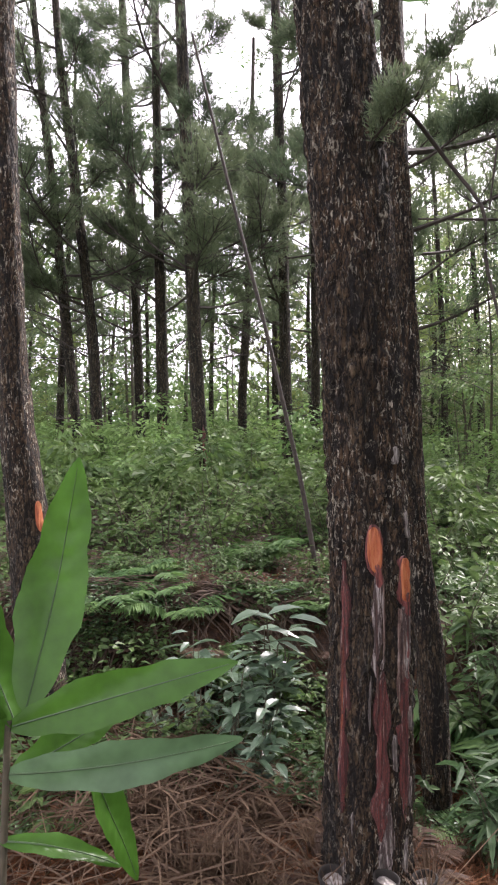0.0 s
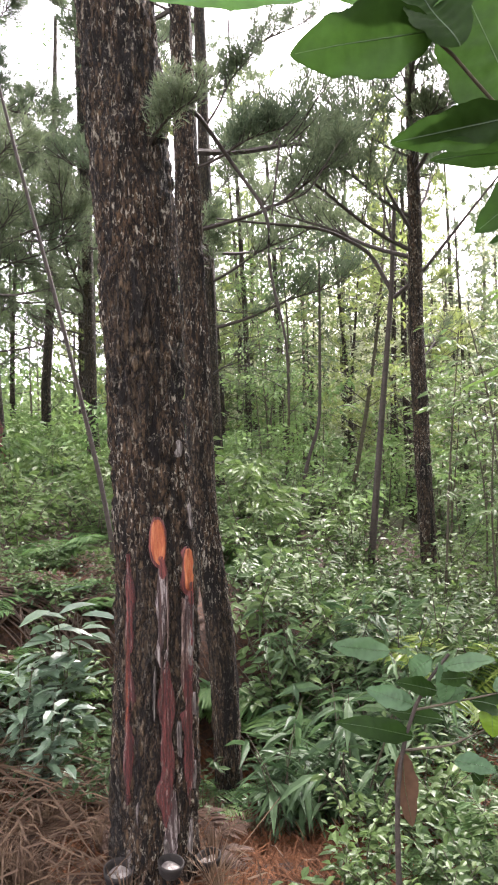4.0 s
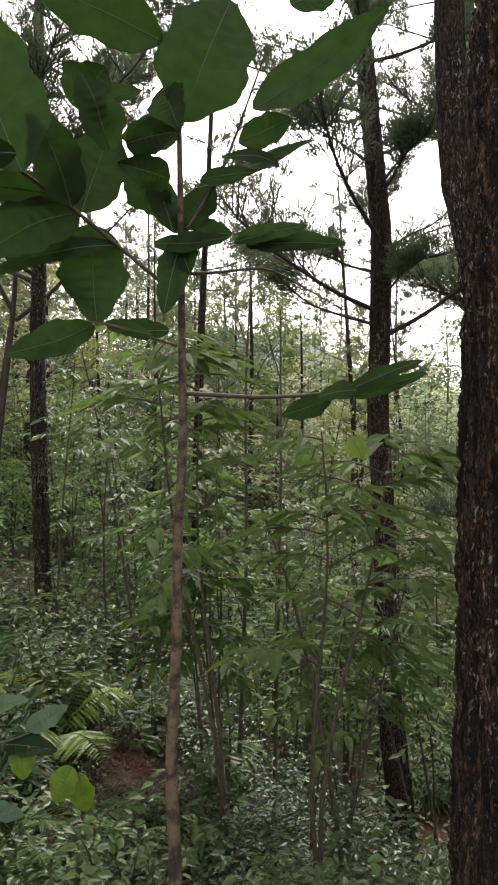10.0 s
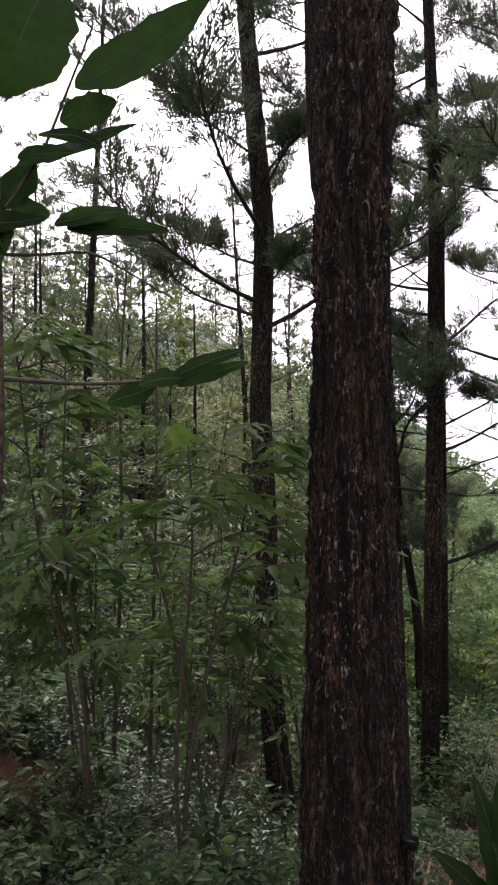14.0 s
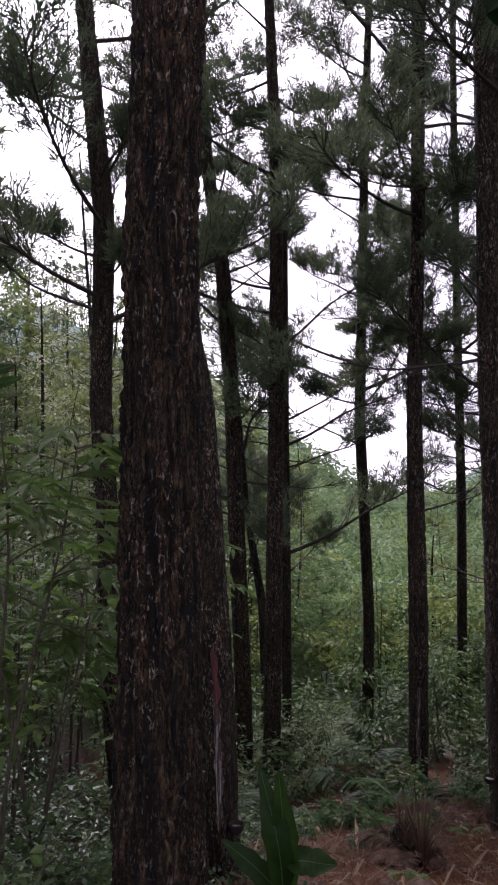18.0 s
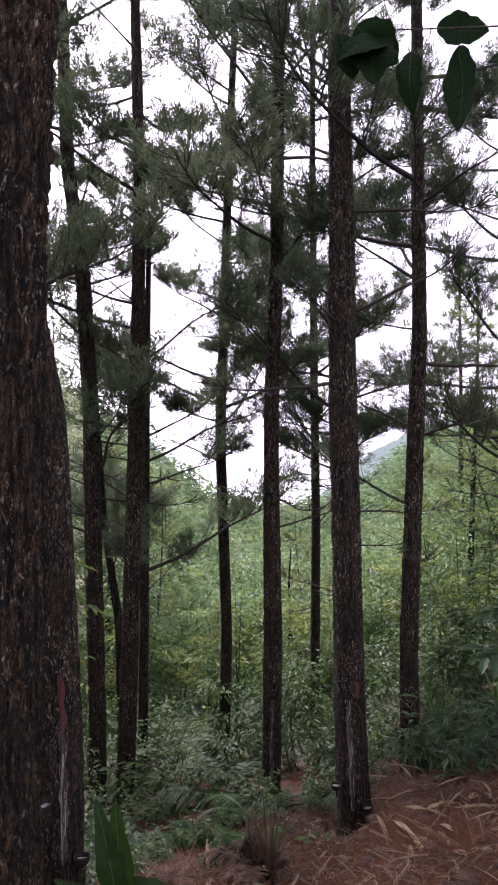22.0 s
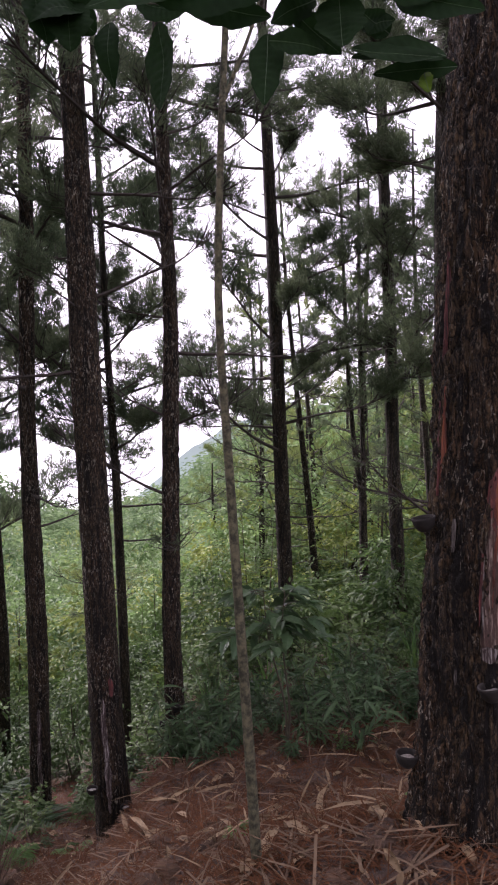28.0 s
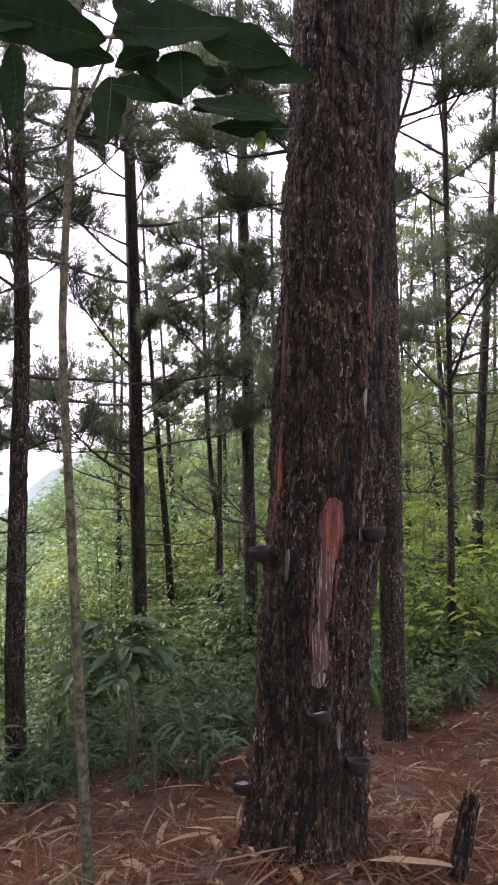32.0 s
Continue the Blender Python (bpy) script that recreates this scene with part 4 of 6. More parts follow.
for lo, hi, wide, sw, mat in ((0.95, 1.33, 0.012, 0.02, M_RED), (0.9, 1.2, 0.007, 0.03, M_CRUST), (1.0, 1.3, 0.01, 0.1, M_RED), (1.02, 1.3, 0.012, 0.062, M_OLDRESIN),
                              (1.4, 1.75, 0.014, -0.19, M_RED), (1.45, 1.8, 0.01, -0.165, M_OLDRESIN), (1.9, 2.3, 0.012, -0.18, M_RED), (2.15, 2.4, 0.014, 0.19, M_RED), (1.2, 1.32, 0.008, -0.1, M_CRUST), (1.5, 1.66, 0.01, 0.17, M_CRUST),
                              (0.7, 0.8, 0.012, -0.06, M_CRUST), (1.8, 1.95, 0.012, 0.18, M_CRUST), (1.35, 1.5, 0.01, 0.19, M_CRUST), (0.6, 0.7, 0.012, 0.14, M_CRUST)):
    bark_patch("t", "resin_crust" if mat is M_CRUST else "resin_run", EYE_SIDE, lo, hi, wide, mat, CRUST if mat is M_CRUST else RUN, sw, 0.005, "run")
for key, lo, hi, wide, sw in (("i", 0.2, 0.5, 0.045, 0.02), ("p", -0.35, -0.2, 0.045, 0.07), ("fb", 1.2, 1.9, 0.06, 0.04), ("fe", 0.5, 1.3, 0.045, 0.0), ("d1", 1.4, 2.1, 0.05, 0.0), ("c1", 1.3, 2.0, 0.045, 0.0)):
    bark_patch(key, "scar", EYE_SIDE, lo, hi, wide, M_RED, "red tapping scar", sw, 0.006, "run")
for key, lo, hi, wide, sw in (("i", -0.5, 0.25, 0.045, 0.02), ("p", -1.25, -0.35, 0.055, 0.0), ("n", -1.9, -1.0, 0.05, 0.0)):
    bark_patch(key, "tapped_strip", EYE_SIDE, lo, hi, wide, M_TAPPED_GREY, STRIP, sw, 0.005, "run")
bark_patch("b", "scar", EYE_SIDE, 1.2, 1.35, 0.043, M_RESIN, "fresh orange tapping scar", 0.05, 0.008, "oval")


def resin_cup():
    """Half a nut shell on a trunk, filled with hardened resin."""
    h = Heap()
    n = 20
    prof = [(0.0, -0.075), (0.028, -0.068), (0.049, -0.045), (0.059, -0.01), (0.06, 0.002), (0.052, 0.001), (0.05, -0.016), (0.044, -0.03)]
    ang = np.linspace(0, 2 * np.pi, n, endpoint=False)
    v = np.array([(r * math.cos(a), r * math.sin(a), z) for r, z in prof for a in ang])
    q = [(i * n + j, i * n + (j + 1) % n, (i + 1) * n + (j + 1) % n, (i + 1) * n + j) for i in range(len(prof) - 1) for j in range(n)]
    h.add(v, q)
    cup = tagged(new("resin_cup"), "dark nut-shell cup of pale hardened resin on a pine", "resin cup", "resin cups")
    child("shell", h.mesh("shell", M_SHELL, True), cup)
    f = Heap()
    rows = [(0.047, -0.027), (0.035, -0.023), (0.018, -0.02), (0.0, -0.02)]
    v = np.array([(r * math.cos(a), r * math.sin(a), z + 0.003 * math.sin(3 * a)) for r, z in rows for a in ang])
    q = [(i * n + j, i * n + (j + 1) % n, (i + 1) * n + (j + 1) % n, (i + 1) * n + j) for i in range(3) for j in range(n)]
    f.add(v, q)
    child("resin", f.mesh("resin", M_PITCH, True), cup, "pale hardened resin")
    return cup


CUP = resin_cup()


def cup_on(key, z, sideways, first=[True]):
    """A cup that touches the trunk's face."""
    thing, base, zs, cx, cy, rad = TREES[key]
    c = np.array([np.interp(z, zs, cx), np.interp(z, zs, cy)])
    r = np.interp(z, zs, rad)
    a = math.atan2(EYE_SIDE[1] - c[1], EYE_SIDE[0] - c[0]) + sideways / r
    d = r + 0.044
    m = pose(c[0] + d * math.cos(a), c[1] + d * math.sin(a), z, 8 * math.sin(z * 30), 6 * math.cos(z * 50), z * 999 % 360) @ Matrix.Scale(0.86, 4)
    if first[0]:
        CUP.matrix_world = m
        first[0] = False
        return
    copy_thing(CUP, m)


for key, z, sw in (("a", 0.17, -0.12), ("a", 0.19, 0.02), ("a", 0.13, 0.16), ("t", 0.42, -0.25), ("t", 1.32, -0.2), ("t", 1.4, 0.21), ("t", 0.56, 0.2),
                   ("t", 0.76, 0.06), ("i", -0.15, -0.06), ("i", -0.45, 0.09), ("p", -1.05, -0.11), ("p", -1.2, 0.1), ("n", -1.95, 0.02),
                   ("r", -0.74, 0.02), ("r", -0.9, -0.07), ("lb", -1.95, 0.05), ("g", -1.65, 0.0)):
    cup_on(key, z, sw)


# ---- far pines ----
def far_pine(seed, height, low=0.16, limbs=44):
    """A whole young pine with its crown, for the depths of the plantation."""
    global RNG
    RNG = np.random.default_rng(seed)
    h, wood, g = Heap(), Heap(), Heap()
    u = np.linspace(0, 1, 14)
    line = np.stack([0.12 * np.sin(u * 4 + seed), 0.12 * np.cos(u * 3 + seed), u * height - 0.3], 1)
    tube(h, line, 0.1 * (1 - 0.8 * u), 7)
    spots, ways = [], []
    for n in range(limbs):
        z = height * RNG.uniform(low, 1.0)
        a = RNG.uniform(0, 6.283)
        ln = (1 - z / height) * 1.6 + 0.55
        ln *= RNG.uniform(0.6, 1.1)
        v = np.linspace(0, 1, 5)
        d = np.array([math.cos(a), math.sin(a), 0.0])
        br = np.array([0, 0, z]) + d * ln * v[:, None] + np.array([0, 0, 1.0]) * (0.1 * v + 0.28 * v * v)[:, None] * ln
        tube(wood, br, 0.013 * (1 - 0.7 * v), 4)
        if z / height < 0.32 and RNG.random() < 0.5:
            continue
        for _ in range(int(4 + 3 * ln)):
            f = RNG.uniform(0.35, 1.0)
            p = np.array([np.interp(f, v, br[:, k]) for k in range(3)]) + RNG.normal(0, 0.1, 3) * ln * [1, 1, 0.5]
            spots.append(p)
            ways.append(d * 0.4 + [0, 0, 0.8])
    needles(g, spots, ways, 13, 0.22, 0.024, 0.6)
    thing = tagged(new("pine_tree"), "slim plantation pine further off among many others", "pine tree", "far pines of the plantation")
    child("trunk", h.mesh("trunk", M_BARK_FAR, True), thing)
    tagged(child("branchwork", wood.mesh("branchwork", M_TWIG), thing), kind="stuff")
    child("crown", g.mesh("crown", M_NEEDLE_FAR if seed % 2 else M_NEEDLE), thing)
    return thing


FAR = [far_pine(101, 9.0), far_pine(102, 10.5), far_pine(103, 8.0), far_pine(104, 12.0), far_pine(105, 5.0, 0.04, 60), far_pine(107, 6.2, 0.05, 66)]


def plant_far():
    rnd = random.Random(21)
    used = [False] * len(FAR)
    spots = [(b[0], b[1]) for _, b, *_ in TREES.values()]
    made = 0
    while made < 245:
        small = made % 3 == 2 and made < 200
        if made >= 200:
            th = rnd.uniform(4, 62)
            r = rnd.uniform(13, 34)
        elif small:
            th = rnd.uniform(20, 142)
            r = rnd.uniform(17, 42)
        elif made % 3 == 1:
            th = rnd.uniform(88, 146)
            r = rnd.uniform(12.5, 30)
        else:
            th = rnd.uniform(-34, 60)
            r = rnd.uniform(13, 27 if th < 10 else 40)
        if 58 < th < 94 and rnd.random() < 0.85:
            continue
        x, y = 0.4 + r * math.sin(radians(th)), -0.3 + r * math.cos(radians(th))
        if min(math.hypot(x - a, y - b) for a, b in spots) < (0.8 if small else 1.1):
            continue
        spots.append((x, y))
        k = rnd.choice((4, 5)) if small else rnd.randrange(4)
        s = rnd.uniform(0.75, 1.2) if made < 200 else rnd.uniform(0.5, 0.9)
        m = pose(x, y, float(ground_z(x, y)), rnd.uniform(-3, 3), rnd.uniform(-3, 3), rnd.uniform(0, 360)) @ Matrix.Scale(s, 4)
        if not used[k]:
            FAR[k].matrix_world = m
            used[k] = True
        else:
            t = copy_thing(FAR[k], Matrix.Identity(4))
            t.matrix_basis = m
        made += 1


plant_far()


# ---- wooded slopes across the valley ----
def hillside_woods(name, label, mat, count, seed, sector, away, lift, size):
    """Many small crowns over a sector of the slopes."""
    global RNG
    RNG = np.random.default_rng(seed)
    h = Heap()
    th = np.radians(RNG.uniform(*sector, count))
    r = away[0] + (away[1] - away[0]) * RNG.random(count) ** away[2]
    x, y = 0.4 + r * np.sin(th), -0.3 + r * np.cos(th)
    z = ground_z(x, y)
    big = np.clip(r / 45, 0.6, 2.2) * size
    each = 80
    lob = RNG.normal(0, 1, (count, each, 3))
    lob = lob / np.linalg.norm(lob, axis=2)[:, :, None] * RNG.uniform(0.45, 1.0, (count, each, 1)) * [1.1, 1.1, 1.7]
    lump = 1 + 0.35 * np.sin(lob[:, :, :1] * 5 + np.arange(count)[:, None, None])
    sp = np.stack([x, y, z], 1)[:, None] + lob * lump * (1.15 * big)[:, None, None] + np.array([0, 0, lift]) * big[:, None, None] * RNG.uniform(0.6, 1.6, (count, 1, 1))
    ways = lob + RNG.normal(0, 0.6, lob.shape)
    leaves(h, sp.reshape(-1, 3), ways.reshape(-1, 3), np.repeat(0.5 * big / size ** 0.6, each)[:, None], 0.42, "oval", 0.3, 0.2)
    tagged(new(name, h.mesh(name, mat)), label, "woodland", kind="stuff")


hillside_woods("wooded_hillside", "dense green trees and scrub on the slopes of the valley", M_CANOPY, 1500, 5, (14, 150), (24, 174, 1.5), 1.5, 1.0)
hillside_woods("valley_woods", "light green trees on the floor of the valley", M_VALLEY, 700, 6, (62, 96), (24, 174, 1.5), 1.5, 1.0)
hillside_woods("woodland_edge", "pale green young trees behind the plantation", M_BLUEGREEN, 420, 7, (-44, 30), (24, 58, 1.0), 2.2, 1.15)


def spray_woods(name, label, mat, count, seed, sector, away, tall, leaf_size, sprays=11, each=30):
    """Scrub and young trees: tiers of flat leafy sprays with dark gaps between them."""
    global RNG
    RNG = np.random.default_rng(seed)
    th = np.radians(RNG.uniform(*sector, count))
    r = away[0] + (away[1] - away[0]) * RNG.random(count) ** away[2]
    x, y = 0.4 + r * np.sin(th), -0.3 + r * np.cos(th)
    hgt = RNG.uniform(*tall, count)
    f = RNG.random((count, sprays)) ** 0.75
    a = RNG.uniform(0, 6.283, (count, sprays))
    out = hgt[:, None] * (0.12 + 0.3 * np.sin(np.pi * np.clip(1.08 - f, 0, 1)) ** 0.8) * RNG.uniform(0.3, 1.0, f.shape)
    c = np.stack([x[:, None] + out * np.cos(a), y[:, None] + out * np.sin(a), ground_z(x, y)[:, None] + hgt[:, None] * (0.1 + 0.95 * f)], -1)
    way = np.stack([np.cos(a), np.sin(a), 0.25 + 0 * a], -1)
    size = leaf_size * np.clip(r / 12, 1.0, 22.0)
    big = np.repeat(np.repeat((size * 2.3)[:, None], sprays, 1)[..., None], each, 2)[..., None] * RNG.uniform(0.7, 1.3, (count, sprays, 1, 1))
    off = RNG.normal(0, 0.5, (count, sprays, each, 3)) * [1, 1, 0.36]
    sp = c[:, :, None] + off * big
    w = way[:, :, None] + off * 1.4 + RNG.normal(0, 0.35, off.shape) - [0, 0, 0.35]
    sp, w = sp.reshape(-1, 3), unit(w.reshape(-1, 3))
    n = len(sp)
    ln = np.repeat(size, sprays * each)[:, None] * RNG.uniform(0.7, 1.3, (n, 1))
    side = unit(np.cross(w, np.array([0, 0, 1.0]) + RNG.normal(0, 0.4, (n, 3)))) * ln * 0.22
    mid = sp + w * ln * 0.45
    tip = sp + w * ln - np.array([0, 0, 0.2]) * ln
    h = Heap()
    h.add(np.stack([sp, mid + side, tip, mid - side], 1).reshape(-1, 3), np.arange(n * 4).reshape(-1, 4))
    k = np.arange(count)
    foot = np.stack([x, y, ground_z(x, y) - 0.1], 1)
    head = foot + np.stack([RNG.normal(0, 0.12, count), RNG.normal(0, 0.12, count), hgt], 1)
    e = np.stack([np.cos(th), -np.sin(th), 0 * th], 1) * (0.012 + 0.004 * hgt)[:, None]
    d = np.stack([np.sin(th), np.cos(th), 0 * th], 1) * (0.012 + 0.004 * hgt)[:, None]
    stems = Heap()
    v = np.stack([foot - e, foot - d, foot + e, foot + d, head], 1).reshape(-1, 3)
    o = k[:, None] * 5
    stems.add(v, (), np.concatenate([o + [[q, (q + 1) % 4, 4]] for q in range(4)]))
    tagged(new(name + "_stems", stems.mesh(name + "_stems", M_STEM)), "thin stems of " + label, "woodland", kind="stuff")
    tagged(new(name, h.mesh(name, mat)), label, "woodland", kind="stuff")


spray_woods("valley_scrub", "light green scrub and young trees filling the valley", M_SPRAY, 420, 41, (58, 100), (15, 60, 1.3), (1.4, 3.4), 0.11)
# the next two get their sun and shade from leaf colour alone
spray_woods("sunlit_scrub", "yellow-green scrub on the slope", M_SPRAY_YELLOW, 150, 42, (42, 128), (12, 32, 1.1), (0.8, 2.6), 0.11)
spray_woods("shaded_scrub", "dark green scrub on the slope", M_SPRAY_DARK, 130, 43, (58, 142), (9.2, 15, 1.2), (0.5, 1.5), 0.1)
spray_woods("slope_woods", "green young trees rising on the slope behind the pines", M_SPRAY, 120, 44, (92, 145), (12, 36, 1.1), (1.4, 4.2), 0.1)
spray_woods("thicket_woods", "young trees behind the undergrowth in light green with haze painted in", M_HAZE_CROWN, 150, 45, (20, 62), (12, 36, 1.1), (2.0, 5.2), 0.1)
spray_woods("plantation_scrub", "green young growth under the plantation pines", M_SPRAY, 90, 46, (-38, 16), (8, 26, 1.0), (0.5, 1.5), 0.1)
spray_woods("plantation_bushes", "dark green bushes under the plantation pines", M_SHRUB, 130, 49, (-38, 16), (6.5, 18, 1.0), (0.4, 1.1), 0.11)
spray_woods("plantation_crowns", "grey-green crowns deep in the plantation", M_BLUEGREEN, 80, 50, (-42, 20), (17, 34, 1.0), (5, 10.5), 0.1, 30, 22)
spray_woods("light_crowns", "crowns behind the undergrowth in pale green with haze painted in", M_HAZE_CROWN, 110, 51, (8, 62), (17, 38, 1.0), (4, 10), 0.085, 30, 22)
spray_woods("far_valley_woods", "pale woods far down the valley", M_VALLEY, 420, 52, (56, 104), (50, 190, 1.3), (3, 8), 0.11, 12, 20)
spray_woods("thicket_scrub", "green young growth between thin pines", M_SPRAY, 110, 48, (14, 58), (8.5, 26, 1.0), (0.8, 2.6), 0.1)
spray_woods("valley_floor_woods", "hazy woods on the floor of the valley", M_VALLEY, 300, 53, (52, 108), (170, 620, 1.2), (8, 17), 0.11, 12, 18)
# bushes whose sunlight is part of their leaf colour
spray_woods("sunlit_edge", "bright yellow-green bushes with a gap's sunlight in their colour", M_LIME, 22, 47, (115, 127), (10, 14, 1.0), (1.0, 2.4), 0.09)


def far_hill(name, bearing, away, width, height, seed):
    """A distant wooded ridge with an uneven crest, aerial haze painted into its colour."""
    rnd = np.random.default_rng(seed)
    n, m = 90, 10
    s = np.linspace(-1.7, 1.7, n)
    crest = (height + 160) * np.exp(-1.3 * s ** 4) - 160 + height * np.exp(-s ** 4) * (0.12 * np.sin(7 * s + seed) + 0.05 * np.sin(23 * s) + 0.02 * rnd.normal(0, 1, n))
    d = np.array([math.sin(radians(bearing)), math.cos(radians(bearing))])
    e = np.array([d[1], -d[0]])
    v = []
    for j in range(m):
        f = j / (m - 1)
        for i in range(n):
            p = d * (away - 0.5 * (1 - f) * width * 0.5) + e * s[i] * width
            v.append((p[0], p[1], -320 + (crest[i] + 320) * f ** 0.8))
    q = [(j * n + i, j * n + i + 1, (j + 1) * n + i + 1, (j + 1) * n + i) for j in range(m - 1) for i in range(n - 1)]
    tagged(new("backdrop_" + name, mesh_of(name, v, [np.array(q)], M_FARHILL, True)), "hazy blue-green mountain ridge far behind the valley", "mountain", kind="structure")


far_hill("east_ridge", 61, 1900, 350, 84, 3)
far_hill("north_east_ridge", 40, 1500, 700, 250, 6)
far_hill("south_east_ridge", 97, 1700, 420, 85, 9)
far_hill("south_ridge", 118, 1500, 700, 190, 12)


# ---- undergrowth ----
def shrub(seed, height, spread, stems, count, size, aspect, shape, mat, name, label, flat=0.6, droop=0.2, stem_mat=None, low=0.15):
    """A bush of several stems with leaves along them."""
    global RNG
    RNG = np.random.default_rng(seed)
    w, g = Heap(), Heap()
    spots, ways = [], []
    per = max(1, count // stems)
    for s in range(stems):
        a = RNG.uniform(0, 6.283)
        lean = spread * RNG.uniform(0.2, 1.0)
        hh = height * RNG.uniform(0.55, 1.1)
        foot = np.array([RNG.normal(0, 0.12) * spread, RNG.normal(0, 0.12) * spread, -0.08])
        u = np.linspace(0, 1, 7)
        line = foot + np.stack([math.cos(a) * lean * u ** 1.4, math.sin(a) * lean * u ** 1.4, hh * u - 0.12 * hh * u ** 3], 1)
        tube(w, line, 0.007 * (1 - 0.7 * u) * (0.6 + height * 0.5), 4)
        f = RNG.uniform(low, 1.0, per) ** 0.8
        p = np.stack([np.interp(f, u, line[:, k]) for k in range(3)], 1)
        d = np.stack([RNG.normal(0, 1, per), RNG.normal(0, 1, per), RNG.uniform(-0.3, 0.5, per)], 1)
        off = unit(d) * RNG.uniform(0.02, 0.3, (per, 1)) * spread * 0.5
        spots.append(p + off)
        ways.append(unit(d))
    leaves(g, np.concatenate(spots), np.concatenate(ways), size, aspect, shape, flat, droop)
    thing = tagged(new(name), label, "shrub", "undergrowth")
    tagged(child("stemwork", w.mesh("stemwork", stem_mat or M_STEM), thing), kind="stuff")
    tagged(child("foliage", g.mesh("foliage", mat), thing), kind="stuff")
    return thing


def fern(seed, fronds, length, mat, label, lift=1.0):
    """Arching fronds, each a rib with paired leaflets."""
    global RNG
    RNG = np.random.default_rng(seed)
    thing = tagged(new("fern"), label, "fern", "ferns of the undergrowth")
    for k in range(fronds):
        a = 6.283 * k / fronds + RNG.uniform(-0.3, 0.3)
        ln = length * RNG.uniform(0.7, 1.1)
        u = np.linspace(0, 1, 16)
        rise = RNG.uniform(0.4, 0.8) * lift
        line = np.stack([math.cos(a) * ln * u * 0.85, math.sin(a) * ln * u * 0.85, ln * (rise * u - 0.75 * rise * u ** 2.2)], 1)
        h = Heap()
        tube(h, line, 0.004 * (1 - 0.8 * u), 4)
        f = np.linspace(0.14, 0.98, 24)
        p = np.stack([np.interp(f, u, line[:, j]) for j in range(3)], 1)
        side = np.array([-math.sin(a), math.cos(a), 0.0])
        fwd = np.array([math.cos(a), math.sin(a), 0.0])
        for sgn in (1, -1):
            sz = 0.34 * ln * np.sin(np.pi * (0.12 + 0.86 * f)) ** 0.8
            leaves(h, p, side * sgn + fwd * 0.45 + RNG.normal(0, 0.06, (24, 3)), sz[:, None], 0.17, "lance", 0.85, 0.2)
        child("frond", h.mesh("frond", mat), thing)
    return thing


def grass_tuft(seed, blades, length, width, mat, label, name="grass_tuft"):
    """Long arching blades from one root."""
    global RNG
    RNG = np.random.default_rng(seed)
    h = Heap()
    u = np.linspace(0, 1, 6)
    for _ in range(blades):
        a, ln = RNG.uniform(0, 6.283), length * RNG.uniform(0.5, 1.1)
        out = RNG.uniform(0.15, 0.7)
        line = np.stack([math.cos(a) * ln * out * u ** 1.3, math.sin(a) * ln * out * u ** 1.3, ln * (u - 0.55 * out * u ** 2.4)], 1)
        s = np.array([-math.sin(a), math.cos(a), 0]) * width * 0.5
        wd = (np.sin(np.pi * (0.2 + 0.8 * u)) + 0.05)[:, None]
        v = np.concatenate([line - s * wd, line + s * wd])
        h.add(v, [(i, i + 6, i + 7, i + 1) for i in range(5)])
    thing = tagged(new(name), label, "grass", "undergrowth")
    tagged(child("leaf_spray", h.mesh("leaf_spray", mat), thing), kind="stuff")
    return thing


def crown_shrub(seed, height, low, spread, limbs, per, size, aspect, mat, name, label, stems=1, stem_r=0.011):
    """A thin-stemmed bush: side limbs above, each with two ranks of drooping pointed leaves."""
    global RNG
    RNG = np.random.default_rng(seed)
    w, g = Heap(), Heap()
    spots, ways = [], []
    u = np.linspace(0, 1, 9)
    for s in range(stems):
        a0 = RNG.uniform(0, 6.283)
        lean = 0.16 * height * RNG.uniform(0.3, 1.0)
        hh = height * RNG.uniform(0.85, 1.05)
        line = np.stack([math.cos(a0) * lean * u ** 1.5, math.sin(a0) * lean * u ** 1.5, hh * u - 0.1], 1) + 0.02 * np.sin(u * 7 + seed)[:, None] * [1, 1, 0]
        tube(w, line, stem_r * (1 - 0.7 * u), 6)
        for n in range(limbs // stems):
            f = low + (1 - low) * RNG.random() ** 0.9
            p = np.array([np.interp(f, u, line[:, k]) for k in range(3)])
            a = RNG.uniform(0, 6.283)
            ln = spread * RNG.uniform(0.45, 1.0) * (1.25 - 0.55 * f)
            v = np.linspace(0, 1, 6)
            d = np.array([math.cos(a), math.sin(a), RNG.uniform(0.25, 0.8)])
            br = p + d * ln * v[:, None] - np.array([0, 0, 0.45]) * (v ** 2)[:, None] * ln
            tube(w, br, 0.0045 * (1 - 0.65 * v), 4)
            e = np.linspace(0.3, 1.0, per)
            q = np.stack([np.interp(e, v, br[:, k]) for k in range(3)], 1)
            side = np.array([-math.sin(a), math.cos(a), 0]) * np.where(np.arange(per) % 2, 1, -1)[:, None]
            fwd = np.array([math.cos(a), math.sin(a), 0])
            spots.append(q)
            ways.append(side * 0.8 + fwd * (0.4 + e[:, None]) + np.stack([RNG.normal(0, 0.2, per), RNG.normal(0, 0.2, per), RNG.uniform(-0.5, 0.25, per)], 1))
    leaves(g, np.concatenate(spots), np.concatenate(ways), size, aspect, "oval", 0.65, 0.25)
    thing = tagged(new(name), label, "shrub", "undergrowth")
    tagged(child("stemwork", w.mesh("stemwork", M_STEM), thing), kind="stuff")
    tagged(child("foliage", g.mesh("foliage", mat), thing), kind="stuff")
    return thing


